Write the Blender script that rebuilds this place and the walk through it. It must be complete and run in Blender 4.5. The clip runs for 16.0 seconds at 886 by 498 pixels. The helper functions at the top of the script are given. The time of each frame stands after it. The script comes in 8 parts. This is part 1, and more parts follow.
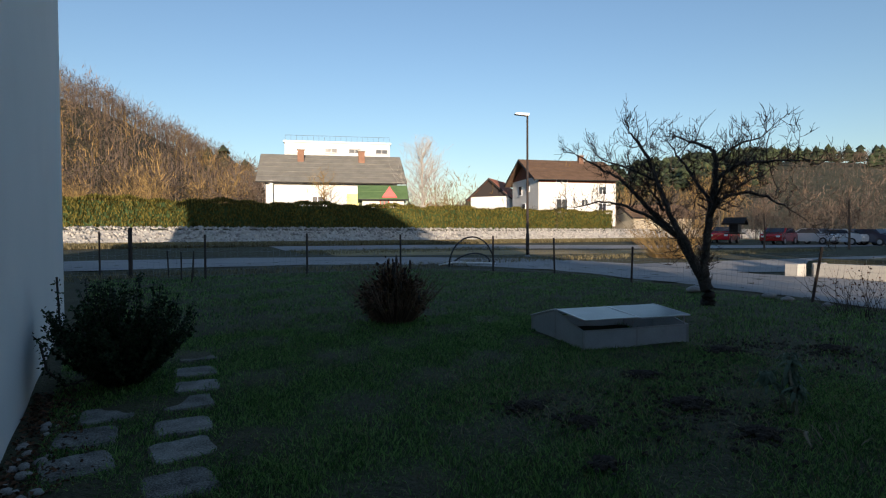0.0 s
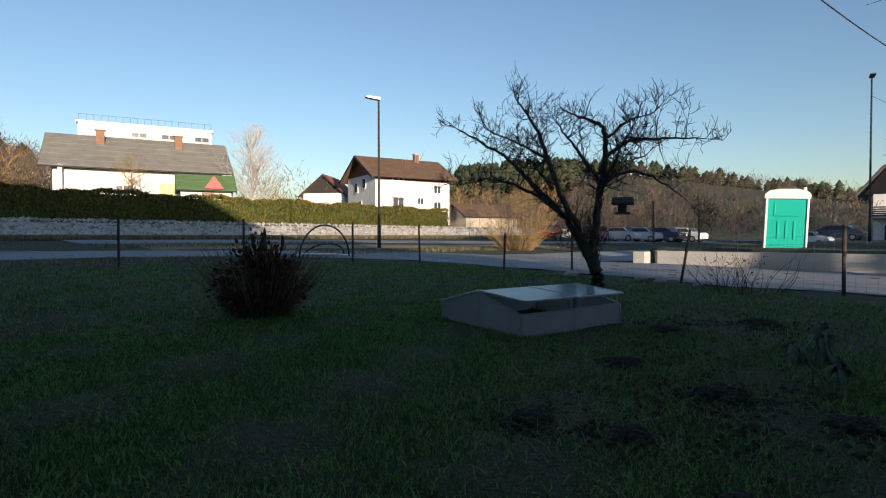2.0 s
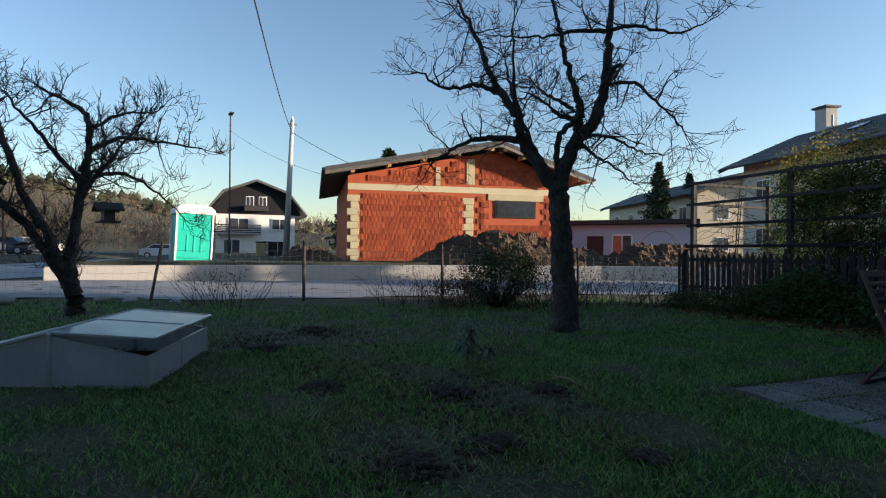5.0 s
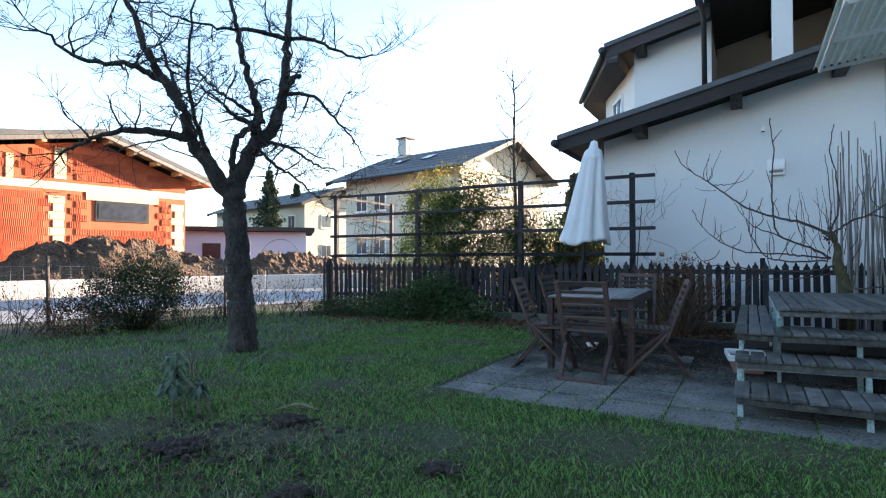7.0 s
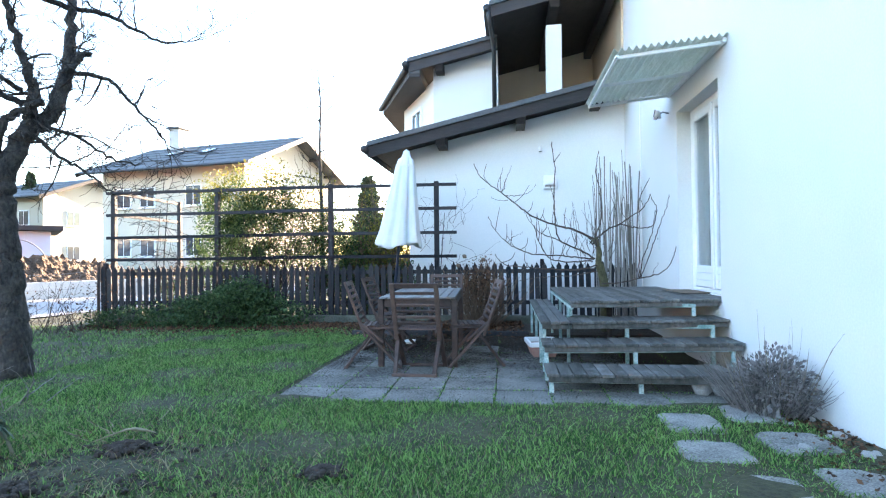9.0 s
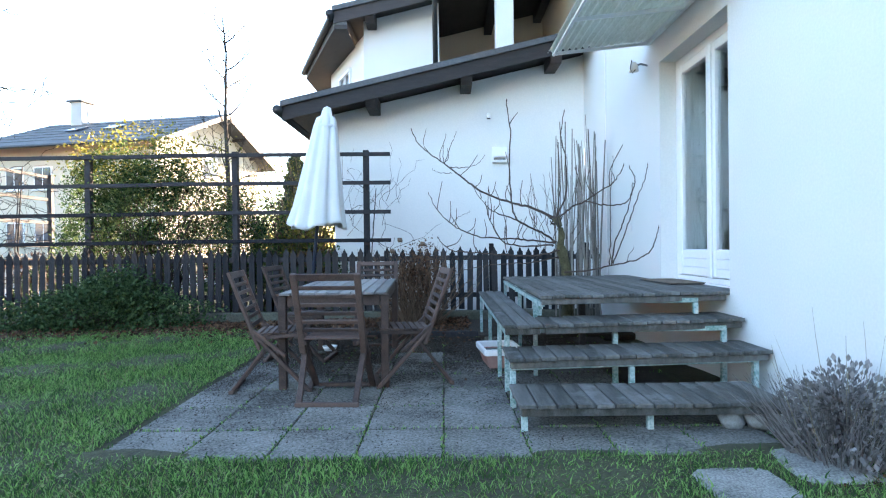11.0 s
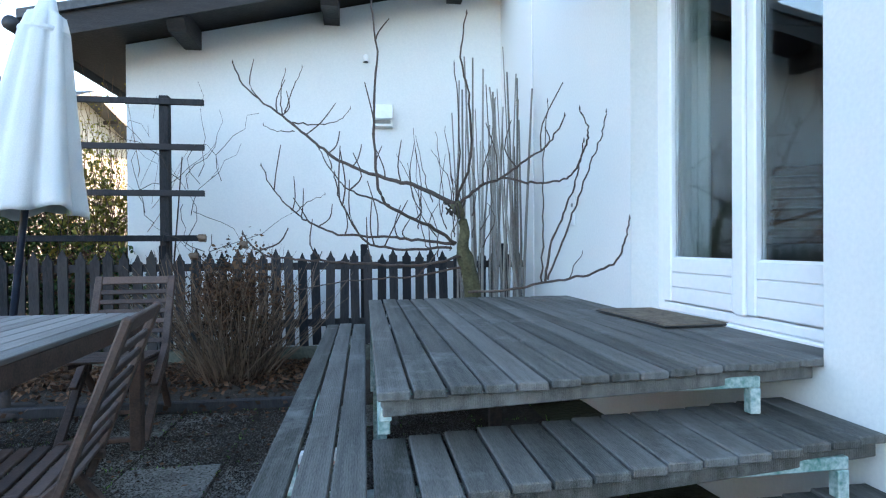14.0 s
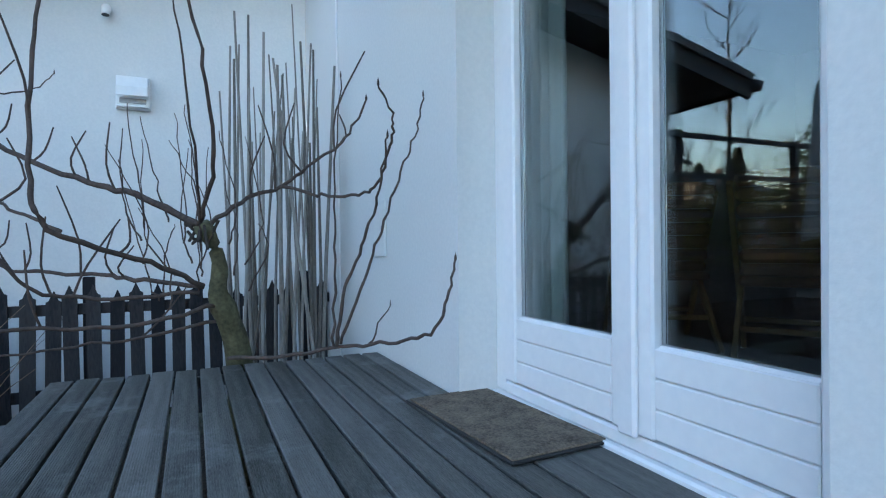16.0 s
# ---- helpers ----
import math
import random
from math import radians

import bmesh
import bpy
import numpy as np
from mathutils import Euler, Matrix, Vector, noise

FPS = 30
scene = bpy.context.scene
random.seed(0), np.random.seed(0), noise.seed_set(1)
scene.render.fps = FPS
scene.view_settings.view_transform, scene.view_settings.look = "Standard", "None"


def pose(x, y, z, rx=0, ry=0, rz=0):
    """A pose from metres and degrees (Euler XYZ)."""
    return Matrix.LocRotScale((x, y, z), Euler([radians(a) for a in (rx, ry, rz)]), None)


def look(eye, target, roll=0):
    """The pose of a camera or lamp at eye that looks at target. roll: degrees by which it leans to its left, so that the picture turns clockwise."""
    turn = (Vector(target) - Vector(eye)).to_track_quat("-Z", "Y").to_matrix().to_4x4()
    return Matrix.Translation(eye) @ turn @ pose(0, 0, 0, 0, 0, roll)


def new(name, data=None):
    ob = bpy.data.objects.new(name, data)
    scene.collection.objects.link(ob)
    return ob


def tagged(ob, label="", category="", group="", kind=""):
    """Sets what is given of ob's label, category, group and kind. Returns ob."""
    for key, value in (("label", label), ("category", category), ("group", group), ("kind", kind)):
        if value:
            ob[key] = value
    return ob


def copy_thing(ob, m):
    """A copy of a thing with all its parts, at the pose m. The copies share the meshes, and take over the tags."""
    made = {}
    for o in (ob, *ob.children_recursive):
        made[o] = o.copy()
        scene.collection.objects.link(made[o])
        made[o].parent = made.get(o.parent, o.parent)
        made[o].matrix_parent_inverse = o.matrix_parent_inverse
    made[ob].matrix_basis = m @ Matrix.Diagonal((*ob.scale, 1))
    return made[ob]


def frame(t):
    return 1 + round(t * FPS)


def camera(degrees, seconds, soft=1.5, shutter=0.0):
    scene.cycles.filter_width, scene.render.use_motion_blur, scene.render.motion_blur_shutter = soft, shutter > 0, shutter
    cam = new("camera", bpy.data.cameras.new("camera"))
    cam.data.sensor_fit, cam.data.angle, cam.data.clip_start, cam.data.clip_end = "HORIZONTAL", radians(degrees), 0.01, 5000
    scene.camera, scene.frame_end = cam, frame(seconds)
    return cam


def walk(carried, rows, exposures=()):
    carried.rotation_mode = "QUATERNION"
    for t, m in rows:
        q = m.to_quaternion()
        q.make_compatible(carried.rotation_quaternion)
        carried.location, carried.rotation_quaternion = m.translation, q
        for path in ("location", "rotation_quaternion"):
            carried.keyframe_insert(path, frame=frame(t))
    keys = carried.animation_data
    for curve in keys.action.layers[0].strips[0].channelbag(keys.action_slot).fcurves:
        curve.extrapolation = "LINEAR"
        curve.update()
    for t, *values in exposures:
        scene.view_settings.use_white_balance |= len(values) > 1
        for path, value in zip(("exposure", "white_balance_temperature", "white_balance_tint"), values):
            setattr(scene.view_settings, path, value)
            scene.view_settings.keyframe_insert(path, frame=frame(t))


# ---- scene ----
cam = camera(77.5, 16.0, soft=1.15)
PATH = [
    (0, (0.169, -0.323, 1.51), (1.2, 1.391, 1.464), -0.3),
    (0.5, (0.225, 0.08, 1.318), (1.361, 1.725, 1.271), -0.3),
    (1, (0.397, 0.615, 1.13), (1.682, 2.146, 1.086), -0.4),
    (1.5, (0.452, 1.129, 1.084), (1.835, 2.573, 1.042), -0.2),
    (2, (0.506, 1.659, 1.089), (2.006, 2.98, 1.045), -0.1),
    (2.5, (0.565, 2.151, 1.073), (2.224, 3.268, 1.037), 0.1),
    (3, (0.616, 2.674, 1.061), (2.442, 3.49, 1.035), 0.4),
    (3.5, (0.582, 3.064, 1.1), (2.508, 3.602, 1.079), 0.5),
    (4, (0.511, 3.502, 1.177), (2.503, 3.679, 1.158), 1.1),
    (4.5, (0.541, 3.865, 1.109), (2.52, 3.573, 1.108), 0.7),
    (5, (0.54, 4.308, 1.12), (2.405, 3.585, 1.126), 0.5),
    (7.5, (1.563, 5.015, 1.217), (2.298, 3.156, 1.254), -0.3),
    (8, (1.644, 5.182, 1.226), (2.175, 3.254, 1.264), -0.5),
    (8.5, (1.743, 5.271, 1.247), (2.129, 3.309, 1.283), -0.6),
    (9, (1.838, 5.275, 1.243), (2.069, 3.289, 1.274), -0.6),
    (9.5, (1.883, 5.024, 1.222), (1.941, 3.025, 1.239), -0.8),
    (10, (1.961, 4.609, 1.211), (1.96, 2.609, 1.21), -0.8),
    (12.5, (1.691, 2.053, 1.123), (1.705, 0.053, 1.108), -0.4),
    (13, (1.513, 1.593, 1.127), (1.526, -0.407, 1.111), -0.5),
    (13.5, (1.354, 1.127, 1.178), (1.241, -0.87, 1.156), -0.5),
    (14, (1.201, 0.73, 1.187), (0.917, -1.25, 1.172), -0.4),
    (14.5, (1.014, 0.345, 1.195), (0.615, -1.614, 1.183), -0.3),
    (15, (0.843, -0.007, 1.223), (0.325, -1.939, 1.209), -0.2),
    (15.5, (0.657, -0.297, 1.298), (-0.029, -2.176, 1.276), -0.5),
    (16, (0.531, -0.495, 1.396), (-0.296, -2.316, 1.383), -0.6),
]
EXPOSURES = [(0, 0.62, 6350, 17), (2.0, 0.62, 6300, 17), (4.0, 1.1, 6400, 17), (5.0, 1.12, 6350, 17), (7.3, 3.1, 6600, 20), (8.0, 3.5, 6620, 20), (8.5, 3.8, 6650, 20), (9.0, 4.05, 6700, 20), (9.5, 4.05, 6700, 20), (10.0, 3.78, 6700, 20),
             (12.5, 4.25, 7050, 22), (13.2, 4.15, 7050, 22), (14, 3.88, 7000, 21), (15, 3.62, 6900, 20), (16, 3.25, 6650, 20)]
walk(cam, [(t, look(eye, target, roll)) for t, eye, target, roll in PATH], EXPOSURES)

# ---- light: a low winter sun behind the house, clear sky ----
SUN_EL, SUN_AZ = radians(6.2), radians(204.5)  # compass angle from +y over +x of where the sun stands
world = bpy.data.worlds.new("sky")
scene.world = world
world.use_nodes = True
wn = world.node_tree.nodes
sky = wn.new("ShaderNodeTexSky")
sky.sky_type, sky.sun_disc = "NISHITA", False
sky.sun_elevation, sky.sun_rotation = SUN_EL, SUN_AZ
sky.air_density, sky.dust_density, sky.ozone_density = 1.0, 0.4, 2.1
world.node_tree.links.new(sky.outputs["Color"], wn["Background"].inputs["Color"])
wn["Background"].inputs["Strength"].default_value = 0.15
sun = new("sun", bpy.data.lights.new("sun", "SUN"))
sun.data.energy, sun.data.angle, sun.data.color = 5.0, radians(0.6), (1.0, 0.83, 0.60)
sun_from = Vector((math.sin(SUN_AZ) * math.cos(SUN_EL), math.cos(SUN_AZ) * math.cos(SUN_EL), math.sin(SUN_EL)))
sun.matrix_world = look(sun_from * 60, (0, 0, 0))


# ---- materials ----
def mat(name, c1, c2, rough=0.75, scale=3.0, fine=40.0, bump=0.15, metal=0.0, stretch=(1, 1, 1), rnd=0.0, island=False, spec=0.4, dist=0.02, mix=0.5, trans=0.0, placed=False):
    """Two colours mixed by coarse and fine noise, with relief from the fine one."""
    m = bpy.data.materials.new(name)
    m.use_nodes = True
    n, l = m.node_tree.nodes, m.node_tree.links
    bsdf = n["Principled BSDF"]
    co = n.new("ShaderNodeTexCoord")
    mp = n.new("ShaderNodeMapping")
    mp.inputs["Scale"].default_value = stretch
    where = n.new("ShaderNodeNewGeometry").outputs["Position"] if placed else co.outputs["Object"]
    l.new(where, mp.inputs["Vector"])
    na, nb = n.new("ShaderNodeTexNoise"), n.new("ShaderNodeTexNoise")
    na.inputs["Scale"].default_value, nb.inputs["Scale"].default_value = scale, fine
    na.inputs["Detail"].default_value, nb.inputs["Detail"].default_value = 4, 3
    for k in (na, nb):
        l.new(mp.outputs["Vector"], k.inputs["Vector"])
    avg = n.new("ShaderNodeMix")
    avg.inputs["Factor"].default_value = mix
    l.new(na.outputs["Fac"], avg.inputs[2])
    l.new(nb.outputs["Fac"], avg.inputs[3])
    fac = avg.outputs[0]
    if rnd:
        src = n.new("ShaderNodeNewGeometry" if island else "ShaderNodeObjectInfo")
        mul = n.new("ShaderNodeMath")
        mul.operation = "MULTIPLY_ADD"
        mul.inputs[1].default_value, mul.inputs[2].default_value = rnd, -rnd / 2
        l.new(src.outputs["Random Per Island" if island else "Random"], mul.inputs[0])
        add = n.new("ShaderNodeMath")
        l.new(fac, add.inputs[0])
        l.new(mul.outputs[0], add.inputs[1])
        fac = add.outputs[0]
    ramp = n.new("ShaderNodeValToRGB")
    ramp.color_ramp.elements[0].position, ramp.color_ramp.elements[1].position = 0.32, 0.68
    ramp.color_ramp.elements[0].color, ramp.color_ramp.elements[1].color = (*c1, 1), (*c2, 1)
    l.new(fac, ramp.inputs["Fac"])
    l.new(ramp.outputs["Color"], bsdf.inputs["Base Color"])
    bsdf.inputs["Roughness"].default_value, bsdf.inputs["Metallic"].default_value = rough, metal
    bsdf.inputs["Specular IOR Level"].default_value = spec
    if trans:
        bsdf.inputs["Subsurface Weight"].default_value = 0
        bsdf.inputs["Transmission Weight"].default_value = trans
    if bump:
        bp = n.new("ShaderNodeBump")
        bp.inputs["Strength"].default_value, bp.inputs["Distance"].default_value = bump, dist
        l.new(nb.outputs["Fac"], bp.inputs["Height"])
        l.new(bp.outputs["Normal"], bsdf.inputs["Normal"])
    return m


def leafy(name, c1, c2, through_light=0.35):
    """Leaves and blades: part of the light passes through."""
    m = mat(name, c1, c2, 0.6, 2.0, 30, 0, rnd=0.9, island=True, spec=0.1)
    n, l = m.node_tree.nodes, m.node_tree.links
    tr = n.new("ShaderNodeBsdfTranslucent")
    mx = n.new("ShaderNodeMixShader")
    mx.inputs[0].default_value = through_light
    l.new(n["Color Ramp"].outputs["Color"], tr.inputs["Color"])
    l.new(n["Principled BSDF"].outputs[0], mx.inputs[1])
    l.new(tr.outputs[0], mx.inputs[2])
    l.new(mx.outputs[0], n["Material Output"].inputs["Surface"])
    return m


def sheer(*a, **k):
    """A milky sheet that lets part of the light through."""
    m = mat(*a, **k)
    n, l = m.node_tree.nodes, m.node_tree.links
    tr, mx = n.new("ShaderNodeBsdfTranslucent"), n.new("ShaderNodeMixShader")
    mx.inputs[0].default_value = 0.5
    l.new(n["Color Ramp"].outputs["Color"], tr.inputs["Color"])
    l.new(n["Principled BSDF"].outputs[0], mx.inputs[1])
    l.new(tr.outputs[0], mx.inputs[2])
    l.new(mx.outputs[0], n["Material Output"].inputs["Surface"])
    return m


def glass(name, tint=(0.9, 0.95, 0.95), rough=0.0):
    m = bpy.data.materials.new(name)
    m.use_nodes = True
    b = m.node_tree.nodes["Principled BSDF"]
    b.inputs["Base Color"].default_value = (*tint, 1)
    b.inputs["Transmission Weight"].default_value = 1.0
    b.inputs["Roughness"].default_value = rough
    b.inputs["IOR"].default_value = 1.5
    return m


M_PLASTER = mat("white_plaster", (0.64, 0.65, 0.64), (0.73, 0.73, 0.71), 0.9, 0.7, 55, 0.25, dist=0.006)
# White annex wall; the blue of its shade is mixed into the colour.
M_SHADEWHITE = mat("white_wall_shade_blue", (0.42, 0.51, 0.60), (0.50, 0.58, 0.67), 0.85, 0.8, 30, 0.1)
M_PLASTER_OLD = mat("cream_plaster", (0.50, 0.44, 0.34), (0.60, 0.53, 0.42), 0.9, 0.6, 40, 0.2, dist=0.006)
M_DARKWOOD = mat("dark_stained_wood", (0.016, 0.013, 0.013), (0.045, 0.036, 0.034), 0.65, 4, 30, 0.3, stretch=(1, 1, 6), rnd=0.3)
M_FENCE = mat("anthracite_fence_wood", (0.018, 0.018, 0.021), (0.05, 0.047, 0.048), 0.7, 5, 45, 0.3, stretch=(3, 3, 0.5), rnd=0.5, spec=0.12)
M_ROOF = mat("grey_roof_sheet", (0.05, 0.055, 0.06), (0.12, 0.12, 0.12), 0.7, 2, 25, 0.3)
M_GREYROOF = mat("grey_fibre_cement", (0.14, 0.135, 0.12), (0.25, 0.24, 0.21), 0.85, 1.2, 12, 0.3)
M_BROWNROOF = mat("brown_roof_tiles", (0.09, 0.055, 0.035), (0.16, 0.10, 0.065), 0.85, 1.2, 12, 0.3)
M_REDROOF = mat("red_roof_tiles", (0.22, 0.07, 0.04), (0.36, 0.13, 0.07), 0.85, 1.2, 12, 0.3)
M_DECK = mat("weathered_grey_deck_wood", (0.028, 0.029, 0.024), (0.155, 0.147, 0.135), 0.75, 3, 60, 0.5, stretch=(9, 0.7, 4), rnd=0.22, dist=0.004)


def ribbed(m, period, pale):
    """Fine milled ribs across x, and pale worn blotches."""
    n, l = m.node_tree.nodes, m.node_tree.links
    bsdf, ramp, pos = n["Principled BSDF"], n["Color Ramp"], n.new("ShaderNodeNewGeometry")
    wave = n.new("ShaderNodeTexWave")
    wave.bands_direction = "X"
    wave.inputs["Scale"].default_value = 0.314 / period
    l.new(pos.outputs["Position"], wave.inputs["Vector"])
    bp = n.new("ShaderNodeBump")
    bp.inputs["Strength"].default_value, bp.inputs["Distance"].default_value = 0.35, 0.002
    l.new(wave.outputs["Fac"], bp.inputs["Height"])
    l.new(n["Bump"].outputs["Normal"], bp.inputs["Normal"])
    l.new(bp.outputs["Normal"], bsdf.inputs["Normal"])
    blot, edge, mx = n.new("ShaderNodeTexNoise"), n.new("ShaderNodeMapRange"), n.new("ShaderNodeMix")
    blot.inputs["Scale"].default_value, blot.inputs["Detail"].default_value, blot.inputs["Roughness"].default_value = 3.2, 6, 0.7
    l.new(pos.outputs["Position"], blot.inputs["Vector"])
    edge.inputs[1].default_value, edge.inputs[2].default_value, edge.inputs[4].default_value = 0.55, 0.78, 0.7
    l.new(blot.outputs["Fac"], edge.inputs[0])
    mx.data_type = "RGBA"
    l.new(edge.outputs[0], mx.inputs["Factor"])
    l.new(ramp.outputs["Color"], mx.inputs[6])
    mx.inputs[7].default_value = (*pale, 1)
    l.new(mx.outputs[2], bsdf.inputs["Base Color"])


ribbed(M_DECK, 0.0075, (0.27, 0.27, 0.265))
M_FURN = mat("weathered_brown_garden_wood", (0.034, 0.019, 0.015), (0.105, 0.062, 0.048), 0.65, 6, 50, 0.3, stretch=(2, 2, 2), rnd=0.35, dist=0.003)
M_TABLE = mat("bleached_table_wood", (0.11, 0.105, 0.10), (0.24, 0.225, 0.21), 0.6, 4, 60, 0.3, stretch=(9, 0.8, 4), rnd=0.4, dist=0.003)
M_STEEL = mat("flaking_white_and_green_paint", (0.02, 0.15, 0.12), (0.55, 0.62, 0.61), 0.55, 9, 60, 0.3, mix=0.5, dist=0.003)
M_PVC = mat("white_window_paint", (0.76, 0.77, 0.78), (0.83, 0.83, 0.83), 0.4, 1, 30, 0.03)
M_GLASS = glass("window_glass")
M_DIM_GLASS = mat("far_window_glass", (0.03, 0.035, 0.045), (0.06, 0.07, 0.09), 0.08, 1, 5, 0, spec=0.8)
M_SHEET = sheer("weathered_corrugated_fibreglass", (0.66, 0.67, 0.58), (0.88, 0.88, 0.82), 0.5, 6, 30, 0.1, stretch=(3, 0.6, 1))
M_CLOTH = mat("off_white_umbrella_cloth", (0.60, 0.62, 0.62), (0.72, 0.73, 0.72), 0.9, 3, 120, 0.15)
M_CURTAIN = mat("pale_green_curtain", (0.52, 0.60, 0.56), (0.66, 0.72, 0.68), 0.9, 2, 60, 0.1)
M_METAL = mat("grey_galvanised_steel", (0.20, 0.21, 0.22), (0.34, 0.35, 0.36), 0.5, 4, 40, 0.05, metal=0.6)
M_BLUEPOLE = mat("dark_blue_painted_pole", (0.012, 0.016, 0.03), (0.03, 0.04, 0.065), 0.4, 4, 40, 0.05)
M_POST = mat("rusty_dark_steel_post", (0.02, 0.018, 0.017), (0.07, 0.05, 0.042), 0.7, 8, 60, 0.2)
M_CONCRETE = mat("pale_concrete", (0.36, 0.35, 0.33), (0.50, 0.49, 0.46), 0.9, 1.2, 40, 0.3)
M_SLAB = mat("exposed_aggregate_slab", (0.014, 0.015, 0.010), (0.275, 0.265, 0.24), 0.9, 2.3, 62, 1.0, rnd=0.06, mix=0.56, dist=0.012, placed=True)
M_KERB = mat("dark_mossy_concrete", (0.045, 0.05, 0.036), (0.14, 0.14, 0.11), 0.95, 3, 40, 0.5, dist=0.01)
M_STEPSLAB = mat("pale_washed_aggregate", (0.035, 0.035, 0.028), (0.36, 0.35, 0.325), 0.9, 5, 85, 1.0, rnd=0.15, mix=0.6, dist=0.01, placed=True)
M_VERGE = mat("dry_winter_verge", (0.16, 0.12, 0.055), (0.38, 0.30, 0.15), 0.95, 0.5, 6, 0.8, dist=0.08)
M_ASPHALT = mat("old_pale_asphalt", (0.22, 0.22, 0.22), (0.32, 0.315, 0.31), 0.9, 0.4, 60, 0.3)
M_BALLAST = mat("pale_ballast_stone", (0.22, 0.21, 0.20), (0.50, 0.48, 0.44), 0.9, 3, 9, 0.8, rnd=0.5, island=True, dist=0.05)
M_SOIL = mat("dark_garden_soil", (0.022, 0.016, 0.012), (0.06, 0.045, 0.033), 0.95, 3, 30, 0.9, dist=0.03)
M_CLAY = mat("excavated_clay", (0.035, 0.021, 0.013), (0.135, 0.085, 0.052), 0.95, 1.6, 14, 1.0, dist=0.12)
M_BARK = mat("dark_apple_bark", (0.012, 0.010, 0.009), (0.085, 0.075, 0.064), 0.9, 9, 38, 1.0, stretch=(1, 1, 0.6), dist=0.04)
M_TWIG = mat("brown_twigs", (0.02, 0.015, 0.012), (0.06, 0.045, 0.036), 0.85, 3, 20, 0)
M_FIGBARK = mat("grey_brown_fig_bark", (0.04, 0.026, 0.021), (0.12, 0.083, 0.068), 0.8, 6, 50, 0.4, dist=0.004)
M_FIGTRUNK = mat("mossy_fig_bark", (0.045, 0.04, 0.022), (0.15, 0.14, 0.075), 0.9, 9, 50, 0.6, dist=0.006)
M_STAKE = mat("weathered_grey_stakes", (0.14, 0.125, 0.11), (0.30, 0.28, 0.255), 0.85, 5, 40, 0.3, stretch=(4, 4, 0.6), rnd=0.4)
M_GRASS = leafy("green_winter_grass", (0.04, 0.10, 0.028), (0.215, 0.39, 0.11), 0.42)
M_GRASS_PALE = leafy("mossy_yellow_green_grass", (0.085, 0.125, 0.05), (0.25, 0.32, 0.14), 0.4)
M_KALE = leafy("grey_green_kale_leaves", (0.07, 0.11, 0.075), (0.17, 0.23, 0.16), 0.25)
M_GRASS_DRY = leafy("straw_grass", (0.13, 0.11, 0.055), (0.30, 0.26, 0.15))
M_LEAF = leafy("green_shrub_leaves", (0.035, 0.065, 0.024), (0.13, 0.18, 0.06), 0.4)
M_LEAF_YEL = leafy("yellow_green_leaves", (0.13, 0.13, 0.03), (0.32, 0.27, 0.06), 0.3)
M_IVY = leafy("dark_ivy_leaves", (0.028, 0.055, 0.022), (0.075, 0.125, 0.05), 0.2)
M_ROSEMARY = leafy("dark_rosemary_needles", (0.012, 0.028, 0.012), (0.04, 0.065, 0.03), 0.15)
M_LAV = leafy("grey_lavender_stems", (0.13, 0.12, 0.115), (0.27, 0.25, 0.24), 0.2)
M_DEADSTEM = mat("dead_brown_stems", (0.09, 0.055, 0.035), (0.23, 0.155, 0.105), 0.9, 4, 20, 0, rnd=0.5, island=True)
M_DEADLEAF = leafy("dead_leaf_litter", (0.05, 0.028, 0.018), (0.16, 0.085, 0.05), 0.1)
M_HEDGE = leafy("thuja_hedge_foliage", (0.055, 0.055, 0.014), (0.19, 0.165, 0.04), 0.2)
M_FOREST = mat("bare_woodland", (0.06, 0.045, 0.037), (0.16, 0.12, 0.092), 0.95, 0.03, 0.6, 0, rnd=0.5, island=True)
M_FORESTGRN = mat("pine_woodland", (0.022, 0.035, 0.016), (0.06, 0.08, 0.034), 0.95, 0.05, 0.8, 0, rnd=0.5, island=True)
M_OCHRE = mat("yellow_willow_twigs", (0.16, 0.105, 0.04), (0.30, 0.20, 0.08), 0.9, 0.3, 3, 0, rnd=0.5, island=True)
M_BRICK = mat("red_hollow_brick", (0.36, 0.075, 0.032), (0.52, 0.13, 0.055), 0.85, 2, 25, 0.2, rnd=0.35)
M_YELLOWBLOCK = mat("pale_yellow_block", (0.48, 0.42, 0.26), (0.60, 0.54, 0.36), 0.9, 2, 25, 0.2, rnd=0.3)
M_RAWWOOD = mat("raw_pine", (0.42, 0.25, 0.12), (0.58, 0.38, 0.20), 0.7, 4, 30, 0.1, stretch=(1, 6, 1))
M_TURQ = mat("turquoise_plastic", (0.0, 0.40, 0.31), (0.01, 0.47, 0.37), 0.45, 1, 20, 0.02)
M_WHITEPL = mat("white_plastic", (0.78, 0.78, 0.77), (0.85, 0.85, 0.84), 0.45, 2, 20, 0.02)
M_POLY = sheer("frosted_twin_wall_sheet", (0.48, 0.50, 0.51), (0.66, 0.68, 0.69), 0.35, 3, 60, 0.05)
M_LIDPANE = sheer("shiny_lid_sheet", (0.45, 0.49, 0.51), (0.58, 0.62, 0.64), 0.12, 3, 60, 0.02, spec=0.7)
M_ALU = mat("bare_aluminium", (0.45, 0.46, 0.47), (0.6, 0.6, 0.61), 0.4, 4, 40, 0.02, metal=0.8)
M_BLACK = mat("black_plastic", (0.012, 0.012, 0.013), (0.03, 0.03, 0.03), 0.5, 4, 30, 0.05)
M_COIR = mat("brown_coir_mat", (0.05, 0.035, 0.025), (0.24, 0.18, 0.13), 0.95, 14, 110, 0.9, dist=0.006)
